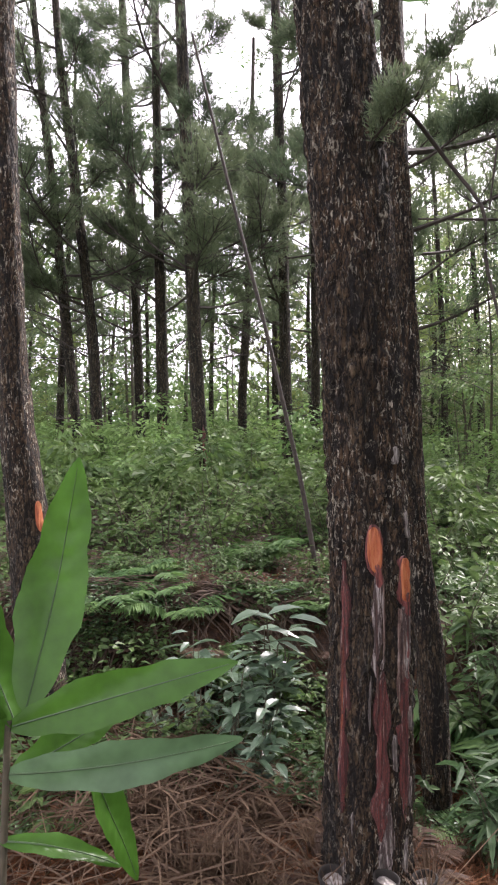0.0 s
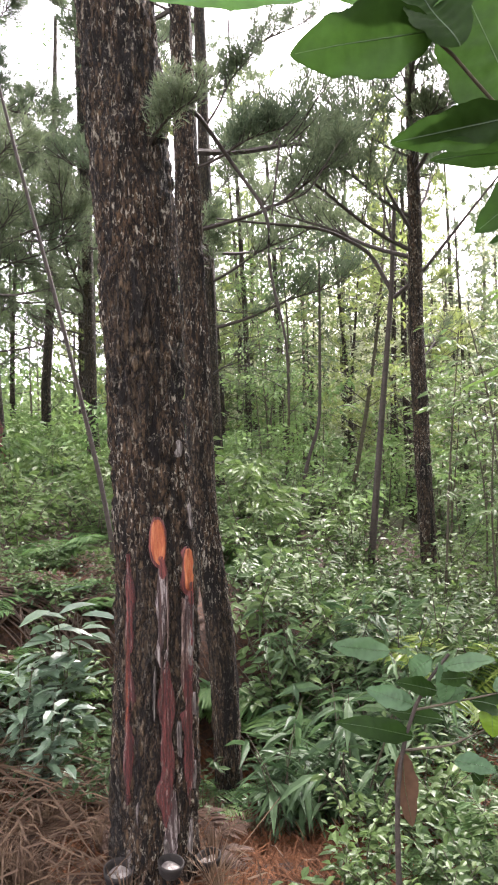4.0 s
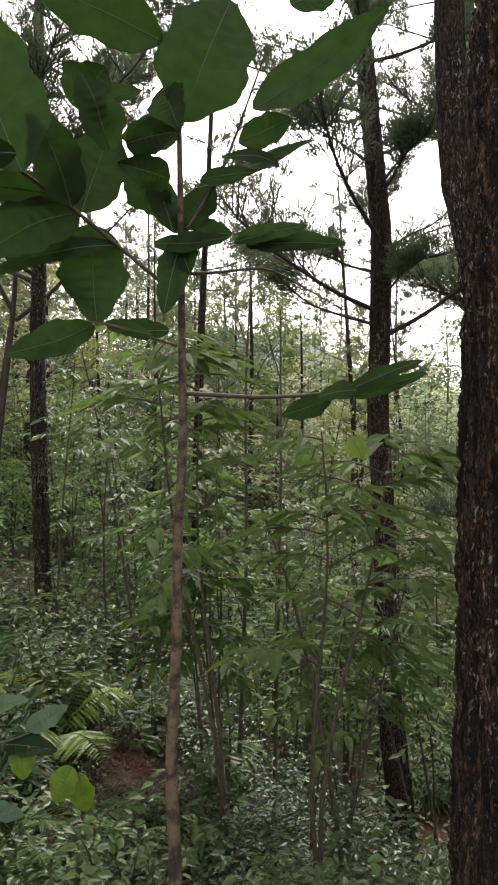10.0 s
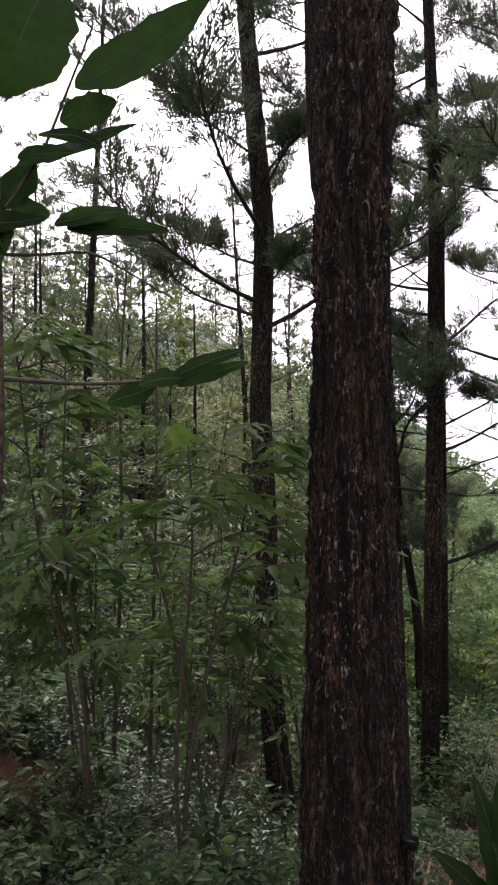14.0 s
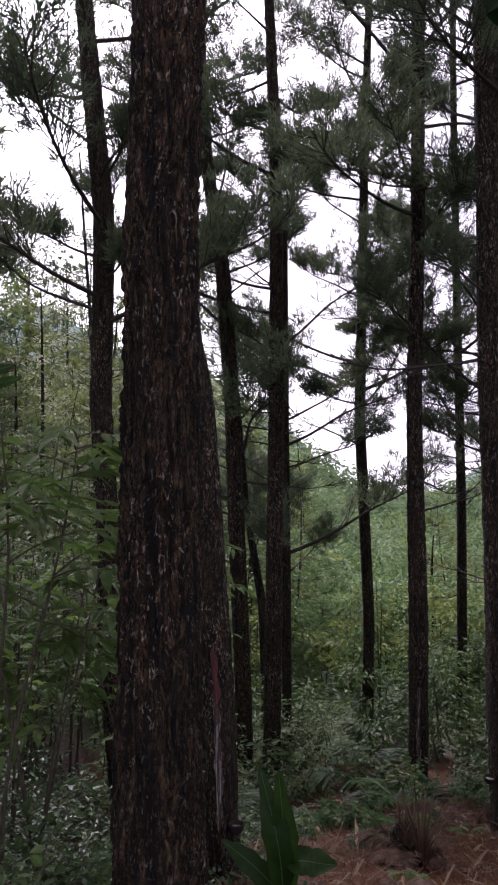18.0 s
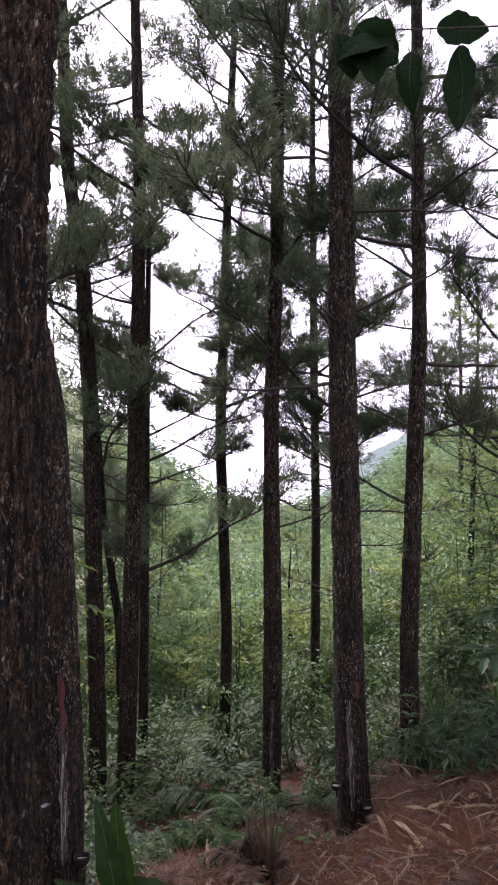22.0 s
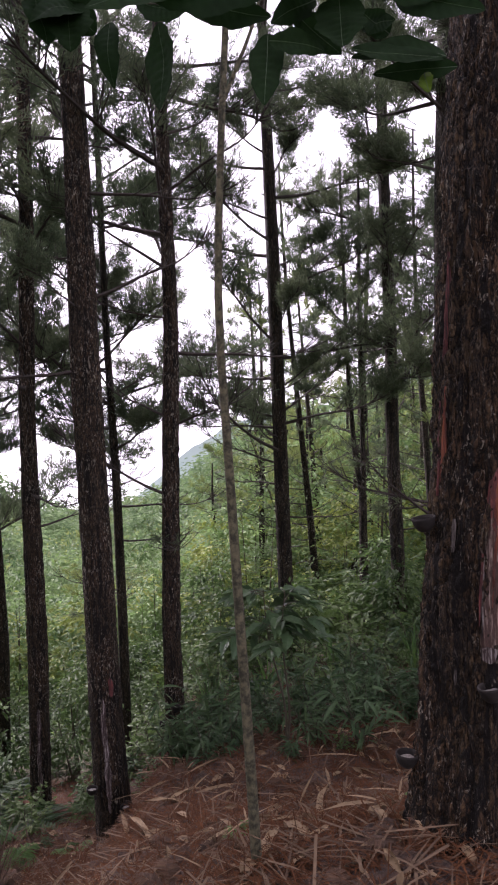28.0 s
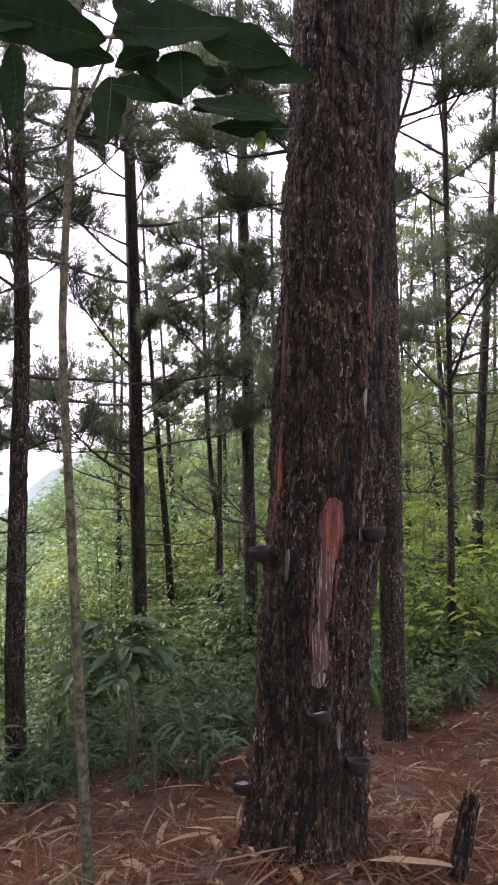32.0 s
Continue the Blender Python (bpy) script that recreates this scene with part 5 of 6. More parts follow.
def airy_tree(seed, height, mat, label):
    """A slender young tree whose light crown lets the sky through."""
    global RNG
    RNG = np.random.default_rng(seed)
    h, w, g = Heap(), Heap(), Heap()
    u = np.linspace(0, 1, 12)
    line = np.stack([0.2 * np.sin(u * 3 + seed), 0.2 * np.sin(u * 2.3 + 2 * seed), height * u - 0.15], 1)
    line -= [line[0][0], line[0][1], 0]
    tube(h, line, 0.035 * (1 - 0.85 * u) * height / 5, 6)
    spots, ways = [], []
    for n in range(26):
        f = RNG.uniform(0.25, 1.0)
        p = np.array([np.interp(f, u, line[:, k]) for k in range(3)])
        a = RNG.uniform(0, 6.283)
        ln = RNG.uniform(0.5, 1.25) * (1.3 - 0.7 * f) * height / 5
        v = np.linspace(0, 1, 5)
        d = np.array([math.cos(a), math.sin(a), RNG.uniform(0.1, 0.7)])
        br = p + d * ln * v[:, None] - np.array([0, 0, 0.25]) * (v ** 2)[:, None] * ln
        tube(w, br, 0.008 * (1 - 0.7 * v), 4)
        k = 56
        e = RNG.uniform(0.2, 1.0, k)
        q = np.stack([np.interp(e, v, br[:, j]) for j in range(3)], 1) + RNG.normal(0, 0.14, (k, 3)) * [1, 1, 0.5]
        spots.append(q)
        ways.append(np.stack([RNG.normal(0, 1, k), RNG.normal(0, 1, k), RNG.uniform(-0.6, 0.2, k)], 1))
    leaves(g, np.concatenate(spots), np.concatenate(ways), 0.095, 0.36, "oval", 0.6, 0.25)
    thing = tagged(new("young_tree"), label, "tree", "young trees under the pines")
    child("trunk", h.mesh("trunk", M_STEM, True), thing)
    tagged(child("branchwork", w.mesh("branchwork", M_TWIG), thing), kind="stuff")
    tagged(child("foliage", g.mesh("foliage", mat), thing), kind="stuff")
    return thing


KINDS = {
    "tree": [airy_tree(291, 4.6, M_BLUEGREEN, "slender young tree with an airy light green crown"), airy_tree(292, 5.6, M_NEEDLE_FAR, "slender young tree with a feathery green crown"),
             airy_tree(293, 3.8, M_BLUEGREEN, "small young tree with an airy light green crown")],
    "broad": [shrub(200 + k, 0.8, 0.5, 7, 150, 0.105, 0.5, "oval", M_SHRUB, "broadleaf_shrub", "leafy green broadleaf shrub of the forest floor") for k in range(3)],
    "pale": [shrub(210 + k, 0.55, 0.5, 8, 170, 0.085, 0.52, "oval", M_SHRUB_PALE, "low_shrub", "low grey-green shrub with small glossy leaves") for k in range(3)],
    "cover": [shrub(220 + k, 0.3, 0.75, 14, 320, 0.055, 0.5, "oval", M_COVER, "ground_cover", "low carpet of small-leaved green plants", 0.6) for k in range(3)],
    "lance": [shrub(230 + k, 0.75, 0.35, 9, 130, 0.2, 0.18, "lance", M_BLADE, "narrow_leaved_herb", "upright herb with long narrow grey-green leaves", 0.5, 0.35) for k in range(2)],
    "lime": [shrub(240 + k, 0.9, 0.6, 7, 170, 0.1, 0.45, "oval", M_LIME, "sunlit_shrub", "bright yellow-green shrub on the slope") for k in range(2)],
    "bright": [shrub(250 + k, 1.0, 0.7, 9, 260, 0.09, 0.4, "oval", M_BLUEGREEN, "light_green_shrub", "light green shrub with fine leaves under the pines") for k in range(2)],
    "crown": [crown_shrub(300 + k, 2.2, 0.52, 0.62, 32, 10, 0.14, 0.36, M_SHRUB_DARK, "tall_broadleaf_shrub", "tall thin-stemmed shrub with drooping pointed leaves", 2) for k in range(3)],
    "pole": [crown_shrub(310 + k, 3.0, 0.45, 0.5, 20, 7, 0.12, 0.34, (M_BLUEGREEN, M_SHRUB_DARK, M_BLUEGREEN)[k], "pole_sapling", "thin upright sapling with light sprays of leaves", 1, 0.016) for k in range(3)],
    "droop": [crown_shrub(320, 1.75, 0.62, 0.62, 22, 8, 0.23, 0.42, M_BUSH, "large_leaved_bush", "bush with large drooping dark green leaves", 2, 0.013)],
    "fern": [fern(270, 9, 0.75, M_FERN, "arching green fern in the undergrowth"), fern(271, 7, 0.6, M_FERN, "arching green fern in the undergrowth")],
    "glossy": [shrub(295, 0.65, 0.3, 5, 75, 0.12, 0.42, "oval", M_GLOSSY, "glossy_herb", "upright herb with pale shining leaves beside the tapped pine", 0.75, 0.2)],
    "frond": [fern(274, 5, 0.95, M_BLADE, "stiff blue-green feathered fronds rising among the shrubs")],
    "limefern": [fern(272, 6, 0.85, M_LIME, "yellow-green fern with a crown gap's light in its colour", 1.9)],
    "deadfern": [fern(273, 6, 0.55, M_DEADFERN, "dead brown fern collapsed on the litter")],
    "grass": [grass_tuft(280, 46, 0.7, 0.014, M_SHRUB, "tuft of long green grass blades"), grass_tuft(281, 36, 0.9, 0.022, M_FERN, "tuft of broad green grass blades")],
    "straw": [grass_tuft(285, 70, 0.45, 0.008, M_STRAW, "tuft of dead straw-coloured grass", "dead_grass"), grass_tuft(286, 60, 0.35, 0.01, M_STRAW, "tuft of dead straw-coloured grass", "dead_grass")],
}
GLOSSY = ((0.1, 3.5, 1.25), (0.16, 3.62, 1.1), (0.02, 3.45, 0.9), (-0.13, 3.1, 1.0), (-0.02, 3.0, 0.8), (-0.28, 3.29, 0.9), (0.05, 3.4, 0.9), (-0.45, 3.27, 0.8))
FIRST_USED = set()
PLANT_RND = random.Random(77)


def plant_at(kind, x, y, scale=1.0, sink=0.0, tilt=8):
    fresh = [p for p in KINDS[kind] if p.name not in FIRST_USED]
    proto = fresh[0] if fresh else PLANT_RND.choice(KINDS[kind])
    s = scale * PLANT_RND.uniform(0.8, 1.2)
    m = pose(x, y, float(ground_z(x, y)) - sink, PLANT_RND.uniform(-tilt, tilt), PLANT_RND.uniform(-tilt, tilt), PLANT_RND.uniform(0, 360)) @ Matrix.Scale(s, 4)
    if proto.name in FIRST_USED:
        t = copy_thing(proto, Matrix.Identity(4))
        t.matrix_basis = m
        return t
    FIRST_USED.add(proto.name)
    proto.matrix_world = m
    return proto


def polar(th, r):
    return 0.4 + r * math.sin(radians(th)), -0.3 + r * math.cos(radians(th))


def clear_of_trunks(x, y, gap):
    return all(math.hypot(x - b[0], y - b[1]) > gap for _, b, *_ in TREES.values())


def thicket(count, th0, th1, r0, r1, kinds, scale=1.0, gap=0.22, power=1.0):
    """Plants strewn over a sector of the plan."""
    made = 0
    while made < count:
        th = PLANT_RND.uniform(th0, th1)
        r = r0 + (r1 - r0) * PLANT_RND.random() ** power
        x, y = polar(th, r)
        if clear_of_trunks(x, y, gap):
            plant_at(PLANT_RND.choice(kinds), x, y, scale * (0.8 + 0.02 * r))
        made += 1


# north: dark bank, then light scrub under the pines
thicket(60, -34, 4, 3.25, 4.25, ["pale", "cover", "pale", "broad", "fern"], 0.62)
thicket(70, -32, 6, 4.15, 5.4, ["deadfern", "straw", "cover", "pale", "pale", "fern"], 0.55)
thicket(105, -36, 14, 5.3, 9.5, ["bright", "bright", "broad", "fern", "pale"], 0.8)
thicket(45, -36, 24, 9.0, 16.0, ["bright", "broad", "bright"], 1.0)
thicket(8, -36, 8, 14.0, 26.0, ["tree"], 1.0)
thicket(46, -32, 4, 4.2, 4.75, ["pale", "cover", "deadfern", "cover", "fern"], 0.6)
# beside the tapped pine, towards the north-east
thicket(26, 11, 24, 3.3, 4.6, ["lance", "lance", "pale", "cover"], 0.8)
thicket(95, 9, 42, 3.9, 7.0, ["pale", "cover", "fern", "broad", "pale"], 0.85)
thicket(60, 8, 48, 6.5, 13.0, ["broad", "bright", "pale", "bright"], 1.1)
thicket(100, 14, 60, 1.8, 3.8, ["cover", "cover", "fern", "cover", "pale", "broad"], 0.6)
thicket(30, 20, 34, 5.6, 8.6, ["broad", "pale", "cover"], 0.8)
thicket(60, 18, 48, 1.8, 3.6, ["cover", "cover", "pale"], 0.62)
thicket(80, 36, 68, 3.2, 7.0, ["cover", "cover", "pale", "cover"], 1.0)
thicket(5, 38, 51, 3.6, 4.8, ["crown"], 1.05)
thicket(46, 26, 62, 5.5, 11.0, ["pole"], 0.95)
thicket(40, 34, 70, 7.0, 16.0, ["bright", "broad", "bright", "lime"], 1.2)
thicket(8, 12, 40, 10.0, 20.0, ["tree"], 0.95)
thicket(10, 38, 66, 10.0, 22.0, ["tree"], 1.0)
thicket(22, 34, 66, 22.0, 40.0, ["tree"], 1.7)
# the edge of the drop in the east
thicket(46, 62, 86, 6.8, 11.0, ["broad", "broad", "fern", "pale"], 0.75)
thicket(24, 66, 100, 8.6, 12.0, ["bright", "broad", "broad", "pale"], 1.0)
thicket(6, 64, 96, 16.0, 34.0, ["tree"], 1.1)
thicket(70, 88, 126, 7.0, 9.5, ["grass", "lance", "broad", "broad"], 0.85)
thicket(30, 90, 142, 9.0, 12.0, ["bright", "pale", "broad", "broad"], 1.1)
thicket(12, 92, 142, 13.0, 30.0, ["tree"], 1.1)
thicket(14, 66, 80, 4.9, 6.4, ["broad", "fern"], 0.6)
thicket(34, 92, 116, 5.5, 7.0, ["lance"], 0.8)
thicket(16, 82, 96, 6.7, 8.8, ["lance", "broad", "pale"], 0.6)
thicket(10, 117, 132, 9.0, 13.0, ["lime"], 1.8)
# dead grass round the feet of the pines
thicket(46, -18, 4, 2.3, 3.2, ["straw"], 0.6, 0.2)
thicket(12, -18, 4, 2.4, 3.3, ["deadfern"], 0.7, 0.2)
thicket(12, 4, 14, 2.9, 3.6, ["straw"], 0.6, 0.2)
thicket(26, 62, 138, 2.6, 6.8, ["straw"], 0.42, 0.2)
thicket(46, 60, 140, 2.4, 6.8, ["deadfern"], 0.42, 0.2)
thicket(14, 66, 120, 3.2, 6.6, ["lance", "broad", "fern"], 0.3, 0.2)
for x, y, s in ((2.3, 3.75, 0.8), (2.6, 3.9, 0.8), (-0.03, 4.2, 0.55), (1.35, 3.9, 0.9), (6.4, 2.3, 0.7), (7.3, 1.15, 0.75)):
    plant_at("fern", x, y, s)
for x, y, s in GLOSSY:
    plant_at("glossy", x, y, s)
for x, y, s in ((2.66, 1.78, 1.0), (2.6, 2.35, 1.0)):
    plant_at("crown", x, y, s, 0.0, 4)
for x, y, s in ((5.8, -1.38, 1.0),):
    plant_at("droop", x, y, s, 0.0, 4)
plant_at("frond", 5.93, 2.1, 0.85)
plant_at("frond", 7.7, 1.5, 1.1)
plant_at("limefern", 2.25, 3.35, 0.9)
for x, y in ((1.0, 2.75), (1.15, 2.95), (1.3, 2.7)):
    plant_at("lance", x, y, 0.95)


# ---- litter ----
def litter():
    """Fallen needles, dry leaves and twigs over the clearing."""
    global RNG
    RNG = np.random.default_rng(9)
    n = 85000
    th, r = RNG.uniform(52, 142, n), 1.2 + 8.5 * RNG.random(n) ** 0.8
    th2, r2 = RNG.uniform(-25, 30, n // 3), 1.5 + 2.6 * RNG.random(n // 3)
    th3, r3 = RNG.uniform(130, 400, n // 2), 0.2 + 5.5 * RNG.random(n // 2) ** 0.6
    th, r = np.r_[th, th2, th3], np.r_[r, r2, r3]
    x, y = 0.4 + r * np.sin(np.radians(th)), -0.3 + r * np.cos(np.radians(th))
    z = ground_z(x, y) + RNG.uniform(0.0, 0.035, len(x))
    h = Heap()
    a = RNG.uniform(0, 6.283, len(x))
    d = np.stack([np.cos(a), np.sin(a), RNG.normal(0.05, 0.22, len(x))], 1) * RNG.uniform(0.04, 0.12, (len(x), 1))
    s = np.stack([-np.sin(a), np.cos(a), 0 * a], 1) * 0.0019
    p = np.stack([x, y, z], 1)
    v = np.stack([p - d - s, p - d + s, p + d + s, p + d - s], 1).reshape(-1, 3)
    h.add(v, np.arange(len(x) * 4).reshape(-1, 4))
    tagged(new("fallen_pine_needles", h.mesh("fallen_pine_needles", M_REDNEEDLE)), "thick litter of fallen red-brown pine needles", "needle litter", kind="stuff")
    g = Heap()
    n = 1300
    th, r = RNG.uniform(58, 140, n), 1.8 + 6.0 * RNG.random(n)
    x, y = 0.4 + r * np.sin(np.radians(th)), -0.3 + r * np.cos(np.radians(th))
    p = np.stack([x, y, ground_z(x, y) + 0.03], 1)
    w = np.stack([RNG.normal(0, 1, n), RNG.normal(0, 1, n), RNG.uniform(-0.1, 0.5, n)], 1)
    leaves(g, p, w, RNG.uniform(0.04, 0.14, (n, 1)), 0.34, "oval", 0.4, 0.3)
    tagged(new("dry_leaves", g.mesh("dry_leaves", M_DRY)), "scattered pale dry leaves on the litter", "dry leaves", kind="stuff")
    k = Heap()
    n = 4200
    th, r = RNG.uniform(56, 142, n), 1.6 + 6.2 * RNG.random(n) ** 0.8
    x, y = 0.4 + r * np.sin(np.radians(th)), -0.3 + r * np.cos(np.radians(th))
    a = RNG.uniform(0, 6.283, n)
    d = np.stack([np.cos(a), np.sin(a), RNG.normal(0.03, 0.16, n)], 1) * RNG.uniform(0.04, 0.12, (n, 1)) / RNG.uniform(0.35, 1, (n, 1))
    s = np.stack([-np.sin(a), np.cos(a), 0 * a], 1) * RNG.uniform(0.0018, 0.006, (n, 1))
    p = np.stack([x, y, ground_z(x, y) + RNG.uniform(0.02, 0.05, n)], 1)
    b = np.array([0, 0, 0.02]) * RNG.uniform(-0.5, 1, (n, 1))
    v = np.stack([p - d - s, p - d + s, p + s + b, p + d, p - s + b], 1).reshape(-1, 3)
    o = np.arange(n)[:, None] * 5
    k.add(v, o + [[0, 1, 2, 4]], o + [[4, 2, 3]])
    tagged(new("straw_litter", k.mesh("straw_litter", M_STRAW)), "pale dry stalks strewn over the needle litter", "straw", kind="stuff")
    k = Heap()
    n = 420
    th, r = RNG.uniform(56, 142, n), 1.6 + 5.6 * RNG.random(n) ** 0.8
    x, y = 0.4 + r * np.sin(np.radians(th)), -0.3 + r * np.cos(np.radians(th))
    p = np.stack([x, y, ground_z(x, y) + RNG.uniform(0.025, 0.06, n)], 1)
    w = np.stack([RNG.normal(0, 1, n), RNG.normal(0, 1, n), RNG.uniform(-0.05, 0.25, n)], 1)
    leaves(k, p, w, RNG.uniform(0.12, 0.42, (n, 1)), 0.06, "lance", 0.5, 0.15)
    tagged(new("dry_blades", k.mesh("dry_blades", M_DRY)), "long pale dead leaf blades on the litter", "dry leaves", kind="stuff")
    rnd = random.Random(3)
    for _ in range(130):
        h = Heap()
        th, r = rnd.uniform(60, 138), rnd.uniform(2.0, 7.0)
        x, y = polar(th, r)
        a, ln = rnd.uniform(0, 6.283), rnd.uniform(0.12, 0.4)
        pts = [(ln * k * math.cos(a + 0.2 * k), ln * k * math.sin(a + 0.2 * k), 0) for k in (-1, -0.3, 0.4, 1)]
        g0 = float(ground_z(x, y))
        pts = [(px, py, float(ground_z(x + px, y + py)) - g0 + 0.02) for px, py, _ in pts]
        tube(h, smooth_line(pts, 8), np.linspace(0.007, 0.003, 8), 5)
        t = tagged(new("fallen_twig", h.mesh("fallen_twig", M_PALE_STEM if rnd.random() < 0.5 else M_TWIG)), "thin dry twig lying on the needle litter", "twig", "fallen twigs")
        t.location = (x, y, g0)


litter()


def husk(x, y, turn, length, width):
    """A large dry leaf, curled along its length, lying on the litter."""
    n, m = 12, 7
    rnd = random.Random(int(x * 100 + y * 10))
    v = []
    for i in range(n):
        f = i / (n - 1)
        w = 0.55 * width * (0.12 + math.sin(math.pi * f ** 0.7) ** 0.8 if 0 < f < 1 else 0.1)
        for j in range(m):
            g = (j / (m - 1) - 0.5) * 2
            v.append((length * (f - 0.5), w * g + 0.08 * length * math.sin(2.5 * f), 0.03 + 0.35 * w * g * g + 0.05 * length * math.sin(math.pi * f) + 0.006 * math.sin(13 * f + 5 * g)))
    q = [(i * m + j, i * m + j + 1, (i + 1) * m + j + 1, (i + 1) * m + j) for i in range(n - 1) for j in range(m - 1)]
    ob = tagged(new("dry_leaf", mesh_of("dry_leaf", v, [np.array(q)], M_DRY, True)), "large pale curled dry leaf on the needle litter", "dry leaf", "large dry leaves")
    ob.matrix_world = pose(x, y, float(ground_z(x, y)), rnd.uniform(-8, 8), rnd.uniform(-6, 6), turn)


for spot in ((3.43, -2.61, -41, 0.55, 0.05), (3.52, -2.81, -42, 0.55, 0.06), (3.65, -1.27, -148, 0.19, 0.04), (3.66, -1.16, -28, 0.18, 0.04), (3.58, -1.26, -162, 0.29, 0.035), (5.29, -0.67, -60, 0.26, 0.03), (3.38, -1.05, -45, 0.1, 0.045), (4.14, -1.47, -13, 0.52, 0.03), (4.67, -0.43, -161, 0.55, 0.03), (5.03, -0.27, -172, 0.55, 0.025), (5.18, -0.56, -107, 0.35, 0.03), (3.53, -1.61, -61, 0.15, 0.03)):
    husk(*spot)


def straw_heap():
    """A heap of dead fronds at the foot of the tapped pine."""
    global RNG
    RNG = np.random.default_rng(14)
    h = Heap()
    n = 2000
    x = RNG.normal(-0.35, 0.5, n)
    y = RNG.normal(2.75, 0.42, n)
    z = ground_z(x, y) + 0.2 * np.exp(-((x + 0.35) ** 2 + (y - 2.75) ** 2) / 0.5) * RNG.random(n) + 0.02
    a = RNG.uniform(0, 6.283, n)
    d = np.stack([np.cos(a), np.sin(a), RNG.normal(0, 0.35, n)], 1) * RNG.uniform(0.06, 0.22, (n, 1))
    s = unit(np.cross(d, RNG.normal(0, 1, (n, 3)))) * 0.003
    p = np.stack([x, y, z], 1)
    b = np.array([0, 0, 0.05]) * RNG.uniform(0, 1, (n, 1))
    v = np.stack([p - d - s, p - d + s, p + s + b, p + d, p - s + b], 1).reshape(-1, 3)
    o = np.arange(n)[:, None] * 5
    h.add(v, o + [[0, 1, 2, 4]], o + [[4, 2, 3]])
    tagged(new("dead_straw", h.mesh("dead_straw", M_STRAW)), "heap of dead straw-coloured fronds below the tapped pine", "straw", kind="stuff")


straw_heap()


def bank_roots():
    """Dry roots and stalks that hang over the face of the eroded bank."""
    rnd = random.Random(19)
    h = Heap()
    for _ in range(150):
        th = rnd.uniform(-30, 6)
        r = 4.4 + 0.2 * math.sin(th / 6)
        pts = []
        side, drop = rnd.uniform(-14, 14), rnd.uniform(0.05, 0.5)
        for k in range(5):
            f = k / 4
            x, y = polar(th + side * f, r + 0.22 - drop * f)
            pts.append((x, y, float(ground_z(x, y)) + 0.03 + 0.09 * math.sin(3.1 * f) * rnd.uniform(0.3, 1.2)))
        tube(h, smooth_line(pts, 8), np.linspace(rnd.uniform(0.004, 0.009), 0.002, 8), 5)
    tagged(new("bank_roots", h.mesh("bank_roots", M_ROOT)), "tangle of dry roots and stalks on an eroded bank", "roots", kind="stuff")


bank_roots()


# ---- near plants with broad leaves ----
BROAD = {"": M_BIG, "bright": M_BRIGHT, "lime": M_LIME_LEAF, "pale": M_RIBBED, "dry": M_DEADFERN, "dark": M_SHADE}
LEAF_RND = random.Random(31)


def leaf(plant, base, tip, width, tone=""):
    """One broad leaf from its stalk to its tip: wavy rim, raised midrib, ribbed blade."""
    b, t = np.array(base), np.array(tip)
    ax = t - b
    ln = np.linalg.norm(ax)
    ax = ax / ln
    face = unit(np.array([0.4, -0.3, 1.7]) - b) + np.array([LEAF_RND.uniform(-0.5, 0.5), LEAF_RND.uniform(-0.5, 0.5), LEAF_RND.uniform(-0.1, 0.7)])
    side = unit(np.cross(ax, face))
    nrm = np.cross(side, ax)
    n, m = 46, 9
    ph, curl = LEAF_RND.uniform(0, 6), LEAF_RND.uniform(-0.1, 0.16)
    v = []
    for i in range(n):
        f = i / (n - 1)
        w = width * 0.5 * (math.sin(math.pi * f ** 0.8) ** 0.75 if 0 < f < 1 else 0) + 0.0015
        for j in range(m):
            g = (j / (m - 1) - 0.5) * 2
            rim = 1 + 0.014 * math.sin(71 * f + 3 * math.sin(9 * f + ph)) * abs(g) ** 3 + 0.07 * math.sin(15 * f + ph) * abs(g) + 0.04 * math.sin(31 * f + 2 * ph) * abs(g)
            lift = 0.16 * w * abs(g) - 0.07 * w * math.sin(60 * f - 9 * abs(g)) * (1 - abs(g)) * min(1, 4 * abs(g)) + 0.08 * w * math.sin(7 * f + 3 * g + ph)
            p = b + ax * ln * f + side * w * g * rim + nrm * (lift + curl * ln * math.sin(math.pi * f))
            v.append(p - np.array(plant.location))
    q = [(i * m + j, i * m + j + 1, (i + 1) * m + j + 1, (i + 1) * m + j) for i in range(n - 1) for j in range(m - 1)]
    ob = child("leaf", mesh_of("leaf", v, [np.array(q)], BROAD[tone], True), plant, {"lime": "yellow-green leaf", "pale": "grey-green leaf", "dry": "withered brown leaf"}.get(tone, ""))
    rib = Heap()
    mid = []
    for f in np.linspace(0, 0.96, 16):
        w = width * 0.5 * math.sin(math.pi * f ** 0.8) ** 0.75 if f else 0
        mid.append(b + ax * ln * f + nrm * (curl * ln * math.sin(math.pi * f) + 0.0003 + 0.08 * w * math.sin(7 * f + ph)) - np.array(plant.location))
    tube(rib, mid, np.linspace(0.0012, 0.0005, 16), 5)
    child("midrib", rib.mesh("midrib", M_RIB), ob)


def limb(plant, name, pts, r0, r1, mat=None, n=14):
    h = Heap()
    tube(h, smooth_line(pts, n) - np.array(plant.location), np.linspace(r0, r1, n), 8)
    child(name, h.mesh(name, mat or M_STEM, True), plant)


